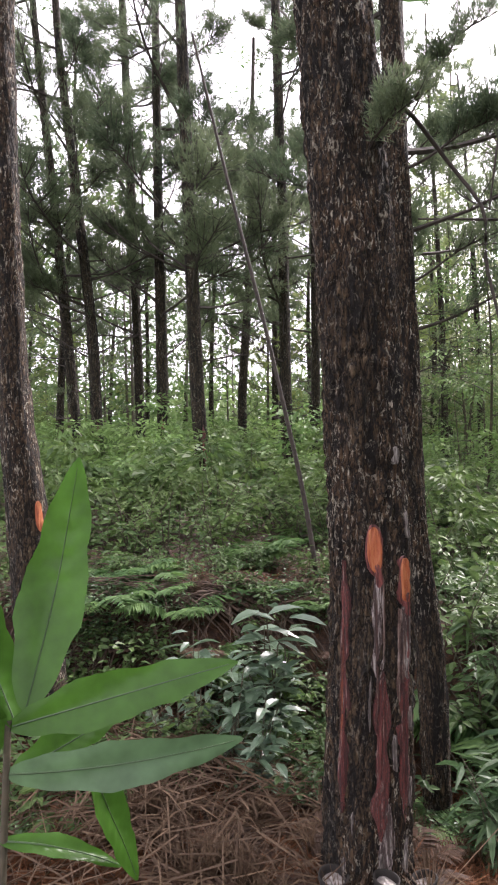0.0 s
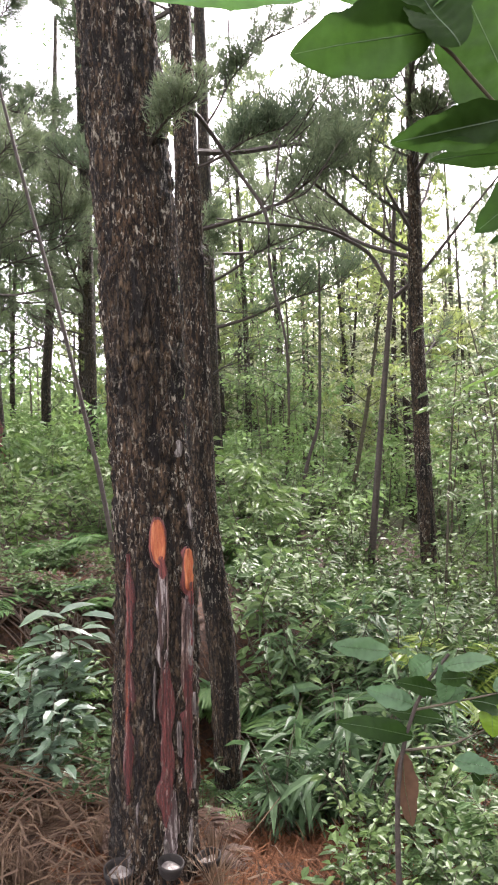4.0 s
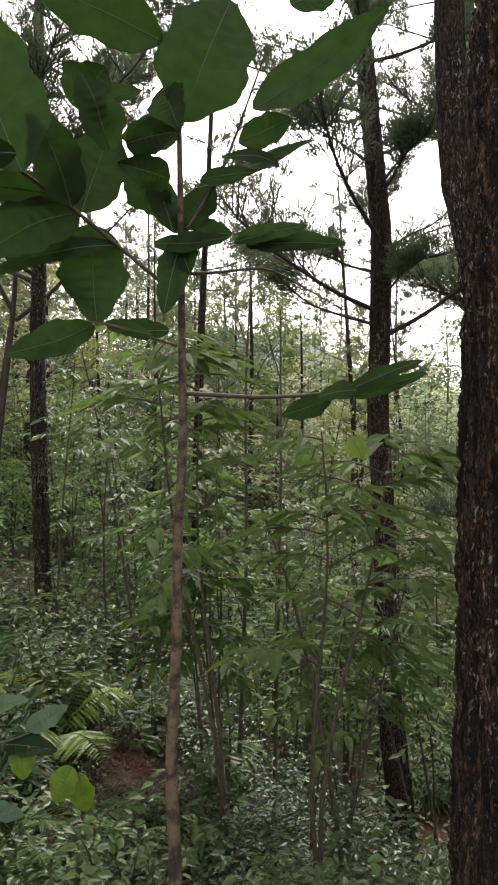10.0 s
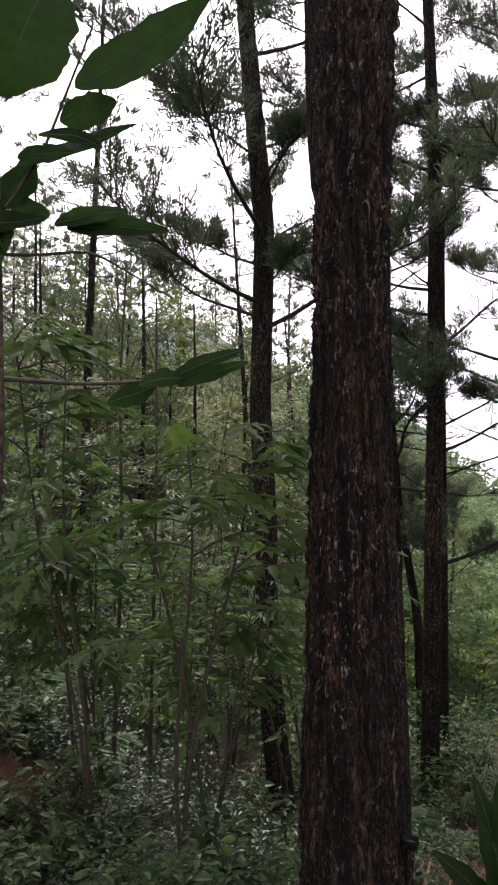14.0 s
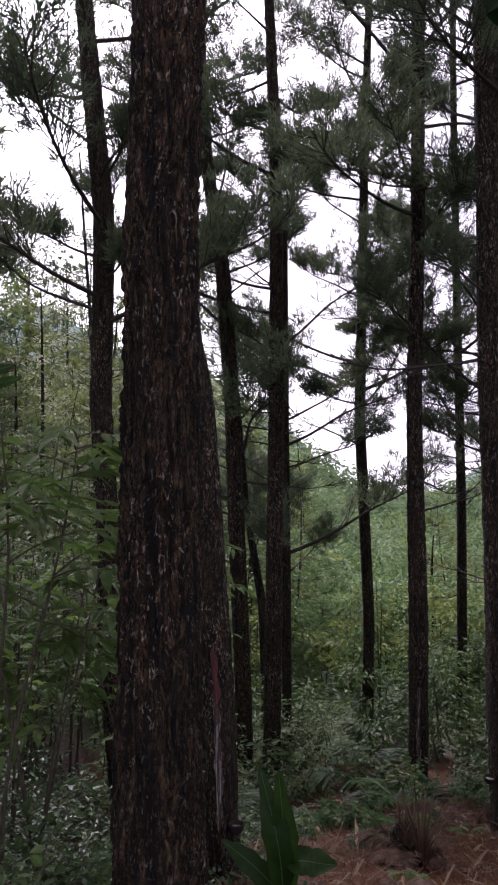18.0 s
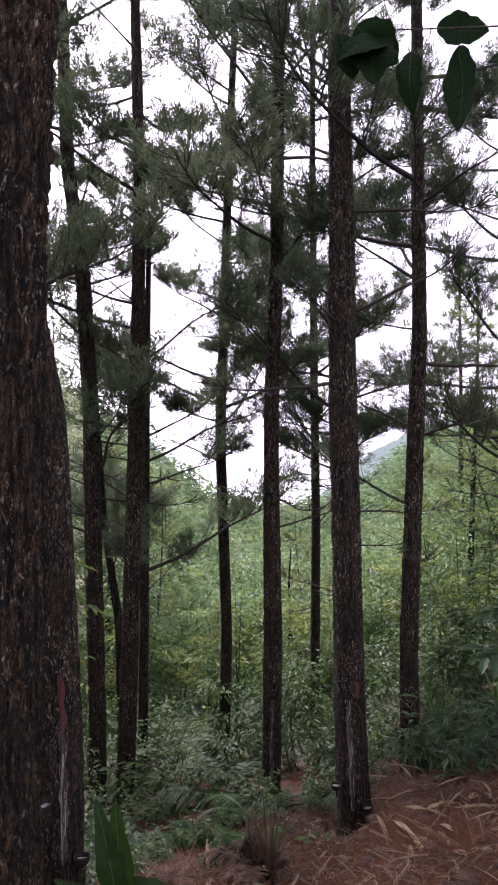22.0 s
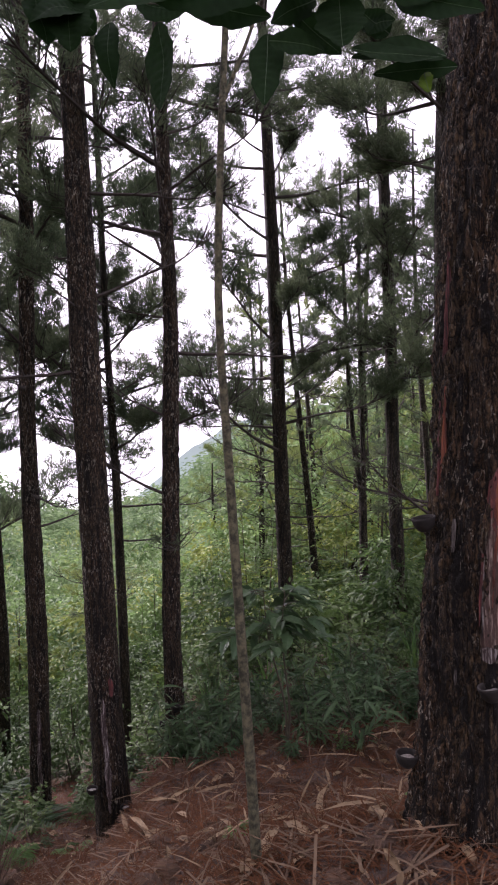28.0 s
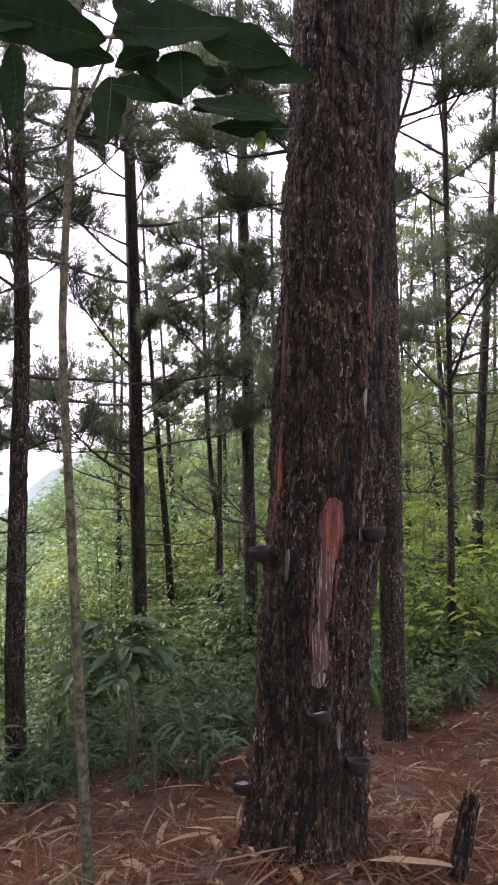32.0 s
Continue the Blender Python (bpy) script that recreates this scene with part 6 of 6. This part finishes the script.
def broad_sapling():
    plant = tagged(new("broadleaf_sapling"), "thin sapling with large dark green wavy leaves", "sapling")
    x, y = 1.19, 0.93
    plant.location = (x, y, float(ground_z(x, y)))
    limb(plant, "stem", [(1.17, 0.95, -0.12), (1.185, 0.93, 0.5), (1.194, 0.928, 0.77), (1.184, 0.934, 1.0), (1.193, 0.927, 1.2), (1.199, 0.931, 1.44), (1.207, 0.922, 1.62), (1.205, 0.924, 1.81), (1.204, 0.926, 2.04), (1.2, 0.928, 2.32)], 0.018, 0.005, M_PALE_STEM, 60)
    limb(plant, "branch", [(1.202, 0.928, 1.92), (1.079, 0.963, 2.006), (0.966, 0.979, 2.073), (0.839, 0.959, 2.101), (0.68, 0.91, 2.2), (0.5, 0.96, 2.3)], 0.0045, 0.002)
    limb(plant, "branch", [(1.206, 0.924, 1.729), (1.323, 0.808, 1.719), (1.406, 0.704, 1.727), (1.497, 0.561, 1.776)], 0.005, 0.002)
    limb(plant, "branch", [(1.204, 0.926, 1.969), (1.259, 0.903, 1.974), (1.354, 0.832, 1.993), (1.477, 0.725, 1.904)], 0.004, 0.0015)
    limb(plant, "branch", [(1.204, 0.926, 2.039), (1.276, 0.886, 2.174), (1.357, 0.829, 2.454)], 0.004, 0.002)
    limb(plant, "branch", [(1.197, 0.932, 1.824), (1.047, 0.948, 1.849), (1.012, 0.973, 1.854)], 0.003, 0.0015)
    leaf(plant, (0.873, 0.94, 2.08), (0.762, 0.995, 2.391), 0.174)
    leaf(plant, (0.849, 0.976, 2.1), (0.698, 1.025, 2.094), 0.066)
    leaf(plant, (0.997, 0.959, 2.078), (0.779, 1.107, 2.091), 0.058)
    leaf(plant, (0.978, 0.959, 2.054), (0.904, 0.952, 2.214), 0.1)
    leaf(plant, (1.008, 0.976, 2.055), (1.079, 0.981, 2.257), 0.113)
    leaf(plant, (1.003, 0.979, 2.055), (0.827, 1.042, 1.939), 0.103)
    leaf(plant, (1.038, 0.991, 2.044), (1.04, 0.972, 1.85), 0.127)
    leaf(plant, (1.079, 0.963, 2.006), (0.867, 1.056, 1.926), 0.046)
    leaf(plant, (1.186, 0.941, 1.853), (1.089, 1.017, 1.867), 0.044)
    leaf(plant, (1.204, 0.926, 2.274), (1.298, 0.878, 2.545), 0.185)
    leaf(plant, (1.229, 0.903, 2.142), (1.396, 0.742, 2.24), 0.082)
    leaf(plant, (1.307, 0.825, 2.301), (1.457, 0.6, 2.475), 0.094)
    leaf(plant, (1.194, 0.935, 2.049), (1.273, 0.903, 2.169), 0.086)
    leaf(plant, (1.204, 0.926, 2.259), (1.129, 1.025, 2.253), 0.082)
    leaf(plant, (1.151, 0.917, 2.412), (0.918, 1.034, 2.485), 0.107)
    leaf(plant, (1.144, 0.936, 2.017), (1.224, 0.809, 2.02), 0.043)
    leaf(plant, (1.268, 0.838, 2.026), (1.343, 0.714, 2.046), 0.041)
    leaf(plant, (1.286, 0.824, 2.02), (1.395, 0.674, 2.014), 0.032)
    leaf(plant, (1.099, 0.965, 2.209), (1.145, 0.865, 2.215), 0.065)
    leaf(plant, (1.167, 0.914, 2.144), (1.059, 0.935, 2.15), 0.062)
    leaf(plant, (1.186, 0.902, 2.034), (1.131, 0.888, 1.871), 0.059)
    leaf(plant, (1.034, 1.014, 2.273), (1.092, 0.904, 2.287), 0.051)
    leaf(plant, (1.058, 1.01, 1.856), (0.906, 1.068, 1.79), 0.070)
    leaf(plant, (1.074, 0.997, 1.862), (1.116, 0.901, 1.83), 0.029)
    leaf(plant, (1.213, 0.877, 2.146), (1.263, 0.774, 2.146), 0.034)
    leaf(plant, (1.336, 0.778, 2.18), (1.212, 0.813, 2.17), 0.029)
    leaf(plant, (1.286, 0.847, 2.048), (1.422, 0.681, 2.022), 0.039)
    leaf(plant, (1.22, 0.912, 2.048), (1.247, 0.823, 2.034), 0.055)
    leaf(plant, (1.287, 0.846, 2.233), (1.39, 0.798, 2.301), 0.06)
    leaf(plant, (1.194, 0.935, 2.049), (1.178, 0.987, 2.202), 0.071)
    leaf(plant, (1.204, 0.926, 2.039), (1.189, 0.879, 1.957), 0.069)
    leaf(plant, (1.122, 0.993, 2.167), (1.205, 0.965, 2.103), 0.092)
    leaf(plant, (1.177, 0.949, 2.345), (1.174, 0.893, 2.24), 0.08)
    leaf(plant, (1.357, 0.767, 2.508), (1.437, 0.686, 2.571), 0.092)
    leaf(plant, (1.406, 0.704, 1.719), (1.377, 0.813, 1.686), 0.048)
    leaf(plant, (1.438, 0.658, 1.731), (1.364, 0.71, 1.715), 0.037)
    leaf(plant, (1.419, 0.686, 1.726), (1.5, 0.557, 1.786), 0.032)
    leaf(plant, (1.431, 0.669, 1.718), (1.528, 0.567, 1.765), 0.027)
    leaf(plant, (1.426, 0.676, 1.641), (1.441, 0.654, 1.596), 0.037, 'lime')
    leaf(plant, (0.678, 0.915, 2.207), (0.469, 1.001, 2.191), 0.107)
    leaf(plant, (0.695, 0.906, 2.261), (0.54, 0.977, 2.28), 0.058, 'bright')
    leaf(plant, (0.597, 0.954, 2.315), (0.257, 1.057, 2.282), 0.075, 'bright')
    leaf(plant, (0.71, 0.897, 2.177), (0.635, 0.937, 2.306), 0.116)
    leaf(plant, (0.847, 0.905, 2.093), (0.65, 1.018, 2.074), 0.07)
    leaf(plant, (0.94, 0.896, 2.204), (0.976, 0.846, 2.261), 0.093)
    leaf(plant, (0.99, 0.853, 2.124), (0.927, 0.848, 2.237), 0.083)


def hanging_sapling():
    plant = tagged(new("broadleaf_sapling"), "overhanging sapling with drooping leaves darkened as if backlit", "sapling")
    x, y = 0.6, -2.7
    plant.location = (x, y, float(ground_z(x, y)))
    limb(plant, "stem", [(0.6, -2.7, -0.1), (0.62, -2.7, 1.6), (0.9, -2.6, 2.9), (1.7, -2.1, 3.4)], 0.018, 0.009, M_PALE_STEM, 24)
    limb(plant, "branch", [(1.7, -2.1, 3.4), (2.4, -1.6, 3.2), (2.6, -1.35, 2.97), (2.63, -1.21, 2.87), (3.3, -1.14, 3.33), (4.5, -0.78, 4.08), (4.41, -0.1, 4.1)], 0.009, 0.004)
    limb(plant, "branch", [(2.45, -1.55, 3.14), (2.53, -1.3, 2.95), (2.5, -0.95, 2.93)], 0.005, 0.002)
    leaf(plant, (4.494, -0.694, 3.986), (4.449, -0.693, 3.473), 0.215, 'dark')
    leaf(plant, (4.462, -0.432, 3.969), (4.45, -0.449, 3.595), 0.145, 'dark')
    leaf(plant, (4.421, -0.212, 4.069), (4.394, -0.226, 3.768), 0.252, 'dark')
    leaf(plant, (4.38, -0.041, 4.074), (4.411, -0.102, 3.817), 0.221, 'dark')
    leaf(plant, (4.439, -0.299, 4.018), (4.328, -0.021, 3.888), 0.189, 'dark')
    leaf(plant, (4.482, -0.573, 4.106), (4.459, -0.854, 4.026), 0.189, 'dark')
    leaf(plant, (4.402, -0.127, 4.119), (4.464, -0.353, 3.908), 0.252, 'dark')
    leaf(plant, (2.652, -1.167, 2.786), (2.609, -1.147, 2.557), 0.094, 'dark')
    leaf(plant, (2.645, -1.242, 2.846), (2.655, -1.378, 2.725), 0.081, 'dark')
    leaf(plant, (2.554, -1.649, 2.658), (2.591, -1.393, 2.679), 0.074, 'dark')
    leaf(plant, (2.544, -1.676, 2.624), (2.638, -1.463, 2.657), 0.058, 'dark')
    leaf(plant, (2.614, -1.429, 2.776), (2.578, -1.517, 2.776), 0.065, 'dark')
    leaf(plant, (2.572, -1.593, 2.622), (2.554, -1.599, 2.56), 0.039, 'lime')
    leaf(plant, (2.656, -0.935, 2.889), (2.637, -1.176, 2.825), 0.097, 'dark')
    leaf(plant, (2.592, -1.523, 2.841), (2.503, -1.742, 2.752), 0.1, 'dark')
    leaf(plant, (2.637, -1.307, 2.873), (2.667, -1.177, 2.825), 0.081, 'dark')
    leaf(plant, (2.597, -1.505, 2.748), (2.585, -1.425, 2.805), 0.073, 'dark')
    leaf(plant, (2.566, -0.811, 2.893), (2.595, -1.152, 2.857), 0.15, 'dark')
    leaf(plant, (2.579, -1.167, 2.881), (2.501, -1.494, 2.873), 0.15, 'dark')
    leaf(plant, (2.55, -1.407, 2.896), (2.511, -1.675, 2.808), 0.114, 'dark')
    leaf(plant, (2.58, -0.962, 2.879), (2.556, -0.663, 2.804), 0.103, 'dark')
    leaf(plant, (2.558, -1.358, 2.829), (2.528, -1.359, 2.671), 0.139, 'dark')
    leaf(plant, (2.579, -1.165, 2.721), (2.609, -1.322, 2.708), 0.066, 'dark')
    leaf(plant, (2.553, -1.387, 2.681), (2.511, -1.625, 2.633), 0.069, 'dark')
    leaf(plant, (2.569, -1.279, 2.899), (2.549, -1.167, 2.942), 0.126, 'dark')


def ginger_plant():
    plant = tagged(new("ginger_plant"), "low plant with long smooth bright green leaves", "plant")
    x, y = -0.29, 0.74
    plant.location = (x, y, float(ground_z(x, y)))
    limb(plant, "stem", [(-0.3, 0.72, -0.05), (-0.292, 0.745, 0.9), (-0.283, 0.749, 1.12), (-0.273, 0.752, 1.3)], 0.007, 0.004)
    leaf(plant, (-0.256, 0.758, 1.305), (-0.205, 0.82, 1.586), 0.072, 'bright')
    leaf(plant, (-0.273, 0.752, 1.291), (-0.019, 0.785, 1.347), 0.052, 'bright')
    leaf(plant, (-0.277, 0.751, 1.24), (-0.016, 0.815, 1.246), 0.045, 'pale')
    leaf(plant, (-0.272, 0.753, 1.239), (-0.164, 0.829, 1.275), 0.037, 'bright')
    leaf(plant, (-0.19, 0.777, 1.238), (-0.141, 0.788, 1.097), 0.041, 'bright')
    leaf(plant, (-0.265, 0.755, 1.289), (-0.295, 0.76, 1.452), 0.05, 'bright')
    leaf(plant, (-0.284, 0.748, 1.168), (-0.159, 0.784, 1.116), 0.024, 'bright')
    leaf(plant, (-0.282, 0.749, 1.267), (-0.323, 0.683, 1.372), 0.053, 'bright')


def coffee_plant():
    plant = tagged(new("broadleaf_seedling"), "young plant with ribbed green leaves on a brown stem", "plant")
    x, y = 0.95, 1.65
    plant.location = (x, y, float(ground_z(x, y)))
    limb(plant, "stem", [(0.96, 1.65, -0.1), (0.958, 1.662, 0.349), (0.959, 1.661, 0.603), (0.981, 1.65, 0.761), (1.04, 1.619, 0.92), (1.088, 1.591, 0.984)], 0.012, 0.004, M_TWIG)
    limb(plant, "branch", [(1.003, 1.639, 0.825), (1.112, 1.577, 0.86), (1.194, 1.524, 0.889)], 0.004, 0.002)
    limb(plant, "branch", [(0.98, 1.651, 0.714), (1.083, 1.595, 0.734), (1.161, 1.546, 0.786)], 0.004, 0.002)
    leaf(plant, (0.951, 1.665, 0.985), (0.786, 1.672, 1.018), 0.057, 'pale')
    leaf(plant, (1.081, 1.596, 0.95), (1.176, 1.512, 0.983), 0.054, 'pale')
    leaf(plant, (1.072, 1.601, 0.968), (1.083, 1.617, 0.841), 0.06, 'pale')
    leaf(plant, (1.05, 1.613, 0.971), (1.031, 1.692, 0.901), 0.06, 'pale')
    leaf(plant, (1.002, 1.639, 0.754), (0.796, 1.689, 0.802), 0.06)
    leaf(plant, (1.182, 1.532, 0.899), (1.267, 1.471, 0.952), 0.054, 'pale')
    leaf(plant, (1.125, 1.569, 0.885), (1.078, 1.643, 0.839), 0.047, 'pale')
    leaf(plant, (1.059, 1.608, 0.882), (0.937, 1.605, 0.922), 0.047)
    leaf(plant, (1.137, 1.561, 0.862), (1.236, 1.47, 0.845), 0.063)
    leaf(plant, (1.004, 1.638, 0.841), (0.9, 1.711, 0.872), 0.057, 'pale')
    leaf(plant, (1.071, 1.601, 0.804), (0.974, 1.721, 0.796), 0.047)
    leaf(plant, (1.095, 1.587, 0.696), (1.162, 1.498, 0.696), 0.054, 'pale')
    leaf(plant, (1.133, 1.564, 0.672), (1.152, 1.552, 0.638), 0.044)
    leaf(plant, (0.973, 1.654, 0.706), (1.014, 1.678, 0.483), 0.069, 'dry')
    leaf(plant, (1.126, 1.568, 0.923), (1.05, 1.59, 0.92), 0.044)
    leaf(plant, (1.174, 1.528, 0.866), (1.167, 1.515, 0.779), 0.06, 'lime')
    leaf(plant, (1.275, 1.459, 0.796), (1.238, 1.485, 0.708), 0.07, 'lime')
    leaf(plant, (1.287, 1.45, 0.781), (1.327, 1.476, 0.655), 0.06, 'lime')


def blade_plant():
    plant = tagged(new("blade_leaved_herb"), "small herb with broad upright green blades in the litter", "plant")
    x, y = 2.08, 0.23
    plant.location = (x, y, float(ground_z(x, y)))
    limb(plant, "stem", [(2.08, 0.23, -0.05), (2.078, 0.235, 0.5), (2.078, 0.235, 0.6)], 0.006, 0.003)
    leaf(plant, (2.076, 0.237, 0.49), (2.093, 0.311, 0.797), 0.068)
    leaf(plant, (2.081, 0.223, 0.49), (2.071, 0.248, 0.809), 0.062)
    leaf(plant, (2.076, 0.237, 0.589), (2.08, 0.097, 0.604), 0.071)
    leaf(plant, (2.076, 0.237, 0.49), (2.049, 0.398, 0.608), 0.056)


broad_sapling()
hanging_sapling()
ginger_plant()
coffee_plant()
blade_plant()


# ---- slender stems and creepers ----
def slender(name, label, lines, mat=None):
    """A thin stem with its side shoots: each line is points and two radii."""
    first = lines[0][0][0]
    thing = tagged(new(name), label, "sapling")
    g = float(ground_z(first[0], first[1]))
    thing.location = (first[0], first[1], g)
    for k, (pts, r0, r1) in enumerate(lines):
        if k == 0 and pts[0][2] < g + 1.2:
            pts = [(pts[0][0], pts[0][1], g - 0.1), *pts]
        limb(thing, "stem" if k == 0 else "branch", pts, r0, r1, mat, 22)


slender("forked_sapling", "slim bare forked sapling with long curved limbs", [
    ([(3.03, 6.2, -0.12), (3.2, 6.13, 1.76), (3.31, 6.07, 2.95), (3.36, 6.05, 3.88)], 0.042, 0.02),
    ([(3.324, 6.071, 2.95), (3.134, 6.166, 3.381), (2.653, 6.163, 3.575), (2.099, 6.153, 3.59), (1.564, 6.095, 3.588)], 0.024, 0.008),
    ([(3.331, 6.067, 2.9), (3.569, 5.935, 3.121), (3.901, 5.73, 3.583), (4.253, 5.482, 4.07)], 0.022, 0.008),
    ([(3.35, 6.05, 3.35), (3.247, 6.11, 3.879), (3.159, 6.155, 4.337)], 0.014, 0.006)], M_TWIG)
slender("leaning_sapling", "slim leaning sapling without leaves", [([(0.518, 4.973, 0.257), (0.399, 4.984, 1.208), (0.142, 4.998, 2.459), (-0.121, 4.999, 3.588), (-0.343, 4.989, 4.629)], 0.02, 0.009)], M_TWIG)
slender("crooked_sapling", "thin crooked sapling in the undergrowth", [([(3.11, 8.43, -0.02), (3.22, 8.39, 1.24), (3.41, 8.33, 1.61), (3.46, 8.31, 3.84)], 0.034, 0.014)], M_TWIG)
slender("thin_sapling", "thin upright sapling among the shrubs", [([(3.44, 3.106, -0.7), (3.485, 3.06, 0.931), (3.478, 3.068, 2.046), (3.509, 3.037, 2.798)], 0.016, 0.006), ([(3.48, 3.066, 1.9), (3.56, 3.0, 2.2), (3.7, 2.92, 2.4)], 0.006, 0.002), ([(3.49, 3.05, 2.3), (3.4, 3.1, 2.6), (3.32, 3.18, 2.75)], 0.005, 0.002)])
slender("thin_sapling", "thin upright sapling among the shrubs", [([(3.605, 2.935, -0.7), (3.639, 2.898, 1.301), (3.639, 2.897, 2.566)], 0.014, 0.006), ([(3.639, 2.898, 1.7), (3.7, 2.82, 2.0), (3.8, 2.7, 2.15)], 0.005, 0.002), ([(3.639, 2.897, 2.1), (3.57, 2.95, 2.4), (3.5, 3.0, 2.5)], 0.005, 0.002)])
slender("thin_sapling", "thin leaning sapling among the shrubs", [([(3.103, 1.975, -0.5), (3.017, 2.087, 0.382), (2.939, 2.179, 0.912), (2.827, 2.303, 1.368)], 0.014, 0.006), ([(2.94, 2.178, 0.91), (3.0, 2.1, 1.1), (3.1, 2.05, 1.2)], 0.005, 0.002), ([(2.87, 2.255, 1.2), (2.8, 2.28, 1.4), (2.7, 2.3, 1.5)], 0.004, 0.002)])
slender("mossy_sapling", "slim greenish-brown sapling standing in the litter", [
    ([(3.43, -1.1, -0.6), (3.43, -1.07, 0.3), (3.43, -1.03, 1.2), (3.43, -1.01, 1.75), (3.43, -0.985, 2.1), (3.43, -1.02, 2.8), (3.43, -1.07, 3.5), (3.43, -1.09, 4.2)], 0.025, 0.011),
    ([(3.43, -1.04, 3.0), (3.47, -1.16, 3.3), (3.5, -1.3, 3.8)], 0.009, 0.004), ([(3.43, -1.06, 3.3), (3.36, -0.95, 3.6), (3.3, -0.8, 4.0)], 0.008, 0.004)], M_MOSSY)


def creeper():
    thing = tagged(new("dead_pine_limb"), "thin dark limb hanging out from the tapped pine", "branch")
    thing.location = (0.505, 2.535, 2.877)
    limb(thing, "stem", [(0.505, 2.535, 2.877), (0.72, 2.902, 3.008), (0.931, 3.058, 2.841), (1.082, 3.014, 2.614), (1.066, 3.019, 2.39), (1.141, 2.994, 2.017), (1.14, 2.994, 1.725)], 0.012, 0.005, M_TWIG, 26)
    limb(thing, "branch", [(1.137, 2.995, 2.968), (1.09, 3.011, 2.614)], 0.006, 0.004, M_TWIG)
    limb(thing, "branch", [(1.06, 3.03, 2.65), (1.25, 2.95, 2.7), (1.4, 2.9, 2.95)], 0.005, 0.002, M_TWIG)


creeper()


def stump(x, y, height, radius, seed, label):
    """A broken, rotten stump with a ragged rim."""
    rnd = np.random.default_rng(seed)
    n, m = 24, 10
    v = []
    rim = 1 + 0.25 * rnd.normal(0, 1, n)
    for j in range(m):
        f = j / (m - 1)
        for i in range(n):
            a = 6.283 * i / n
            r = radius * (1.35 - 0.5 * f ** 0.5) * (1 + 0.1 * math.sin(5 * a + seed) + 0.06 * rnd.normal())
            v.append((r * math.cos(a), r * math.sin(a), -0.1 + (height * (0.75 + 0.45 * rim[i] * 0.5) + 0.1) * f))
    v.append((0, 0, height * 0.65))
    q = [(j * n + i, j * n + (i + 1) % n, (j + 1) * n + (i + 1) % n, (j + 1) * n + i) for j in range(m - 1) for i in range(n)]
    t = [((m - 1) * n + i, (m - 1) * n + (i + 1) % n, m * n) for i in range(n)]
    ob = tagged(new("tree_stump", mesh_of("tree_stump", v, [np.array(q), np.array(t)], M_BARK)), label, "tree stump")
    ob.matrix_world = pose(x, y, float(ground_z(x, y)), 9, -8, 0)


stump(4.6, 0.5, 0.26, 0.1, 3, "dark rotten stump overgrown with dead fern")
stump(3.0, -2.4, 0.34, 0.034, 5, "small dark broken stump beside the thick pine")
for x, y, k in ((4.6, 0.5, 0.75), (4.5, 0.42, 0.6)):
    plant_at("deadfern", x, y, k, -0.1, 20)
plant_at("straw", 4.6, 0.5, 1.3)
plant_at("straw", 4.5, 0.35, 1.2)
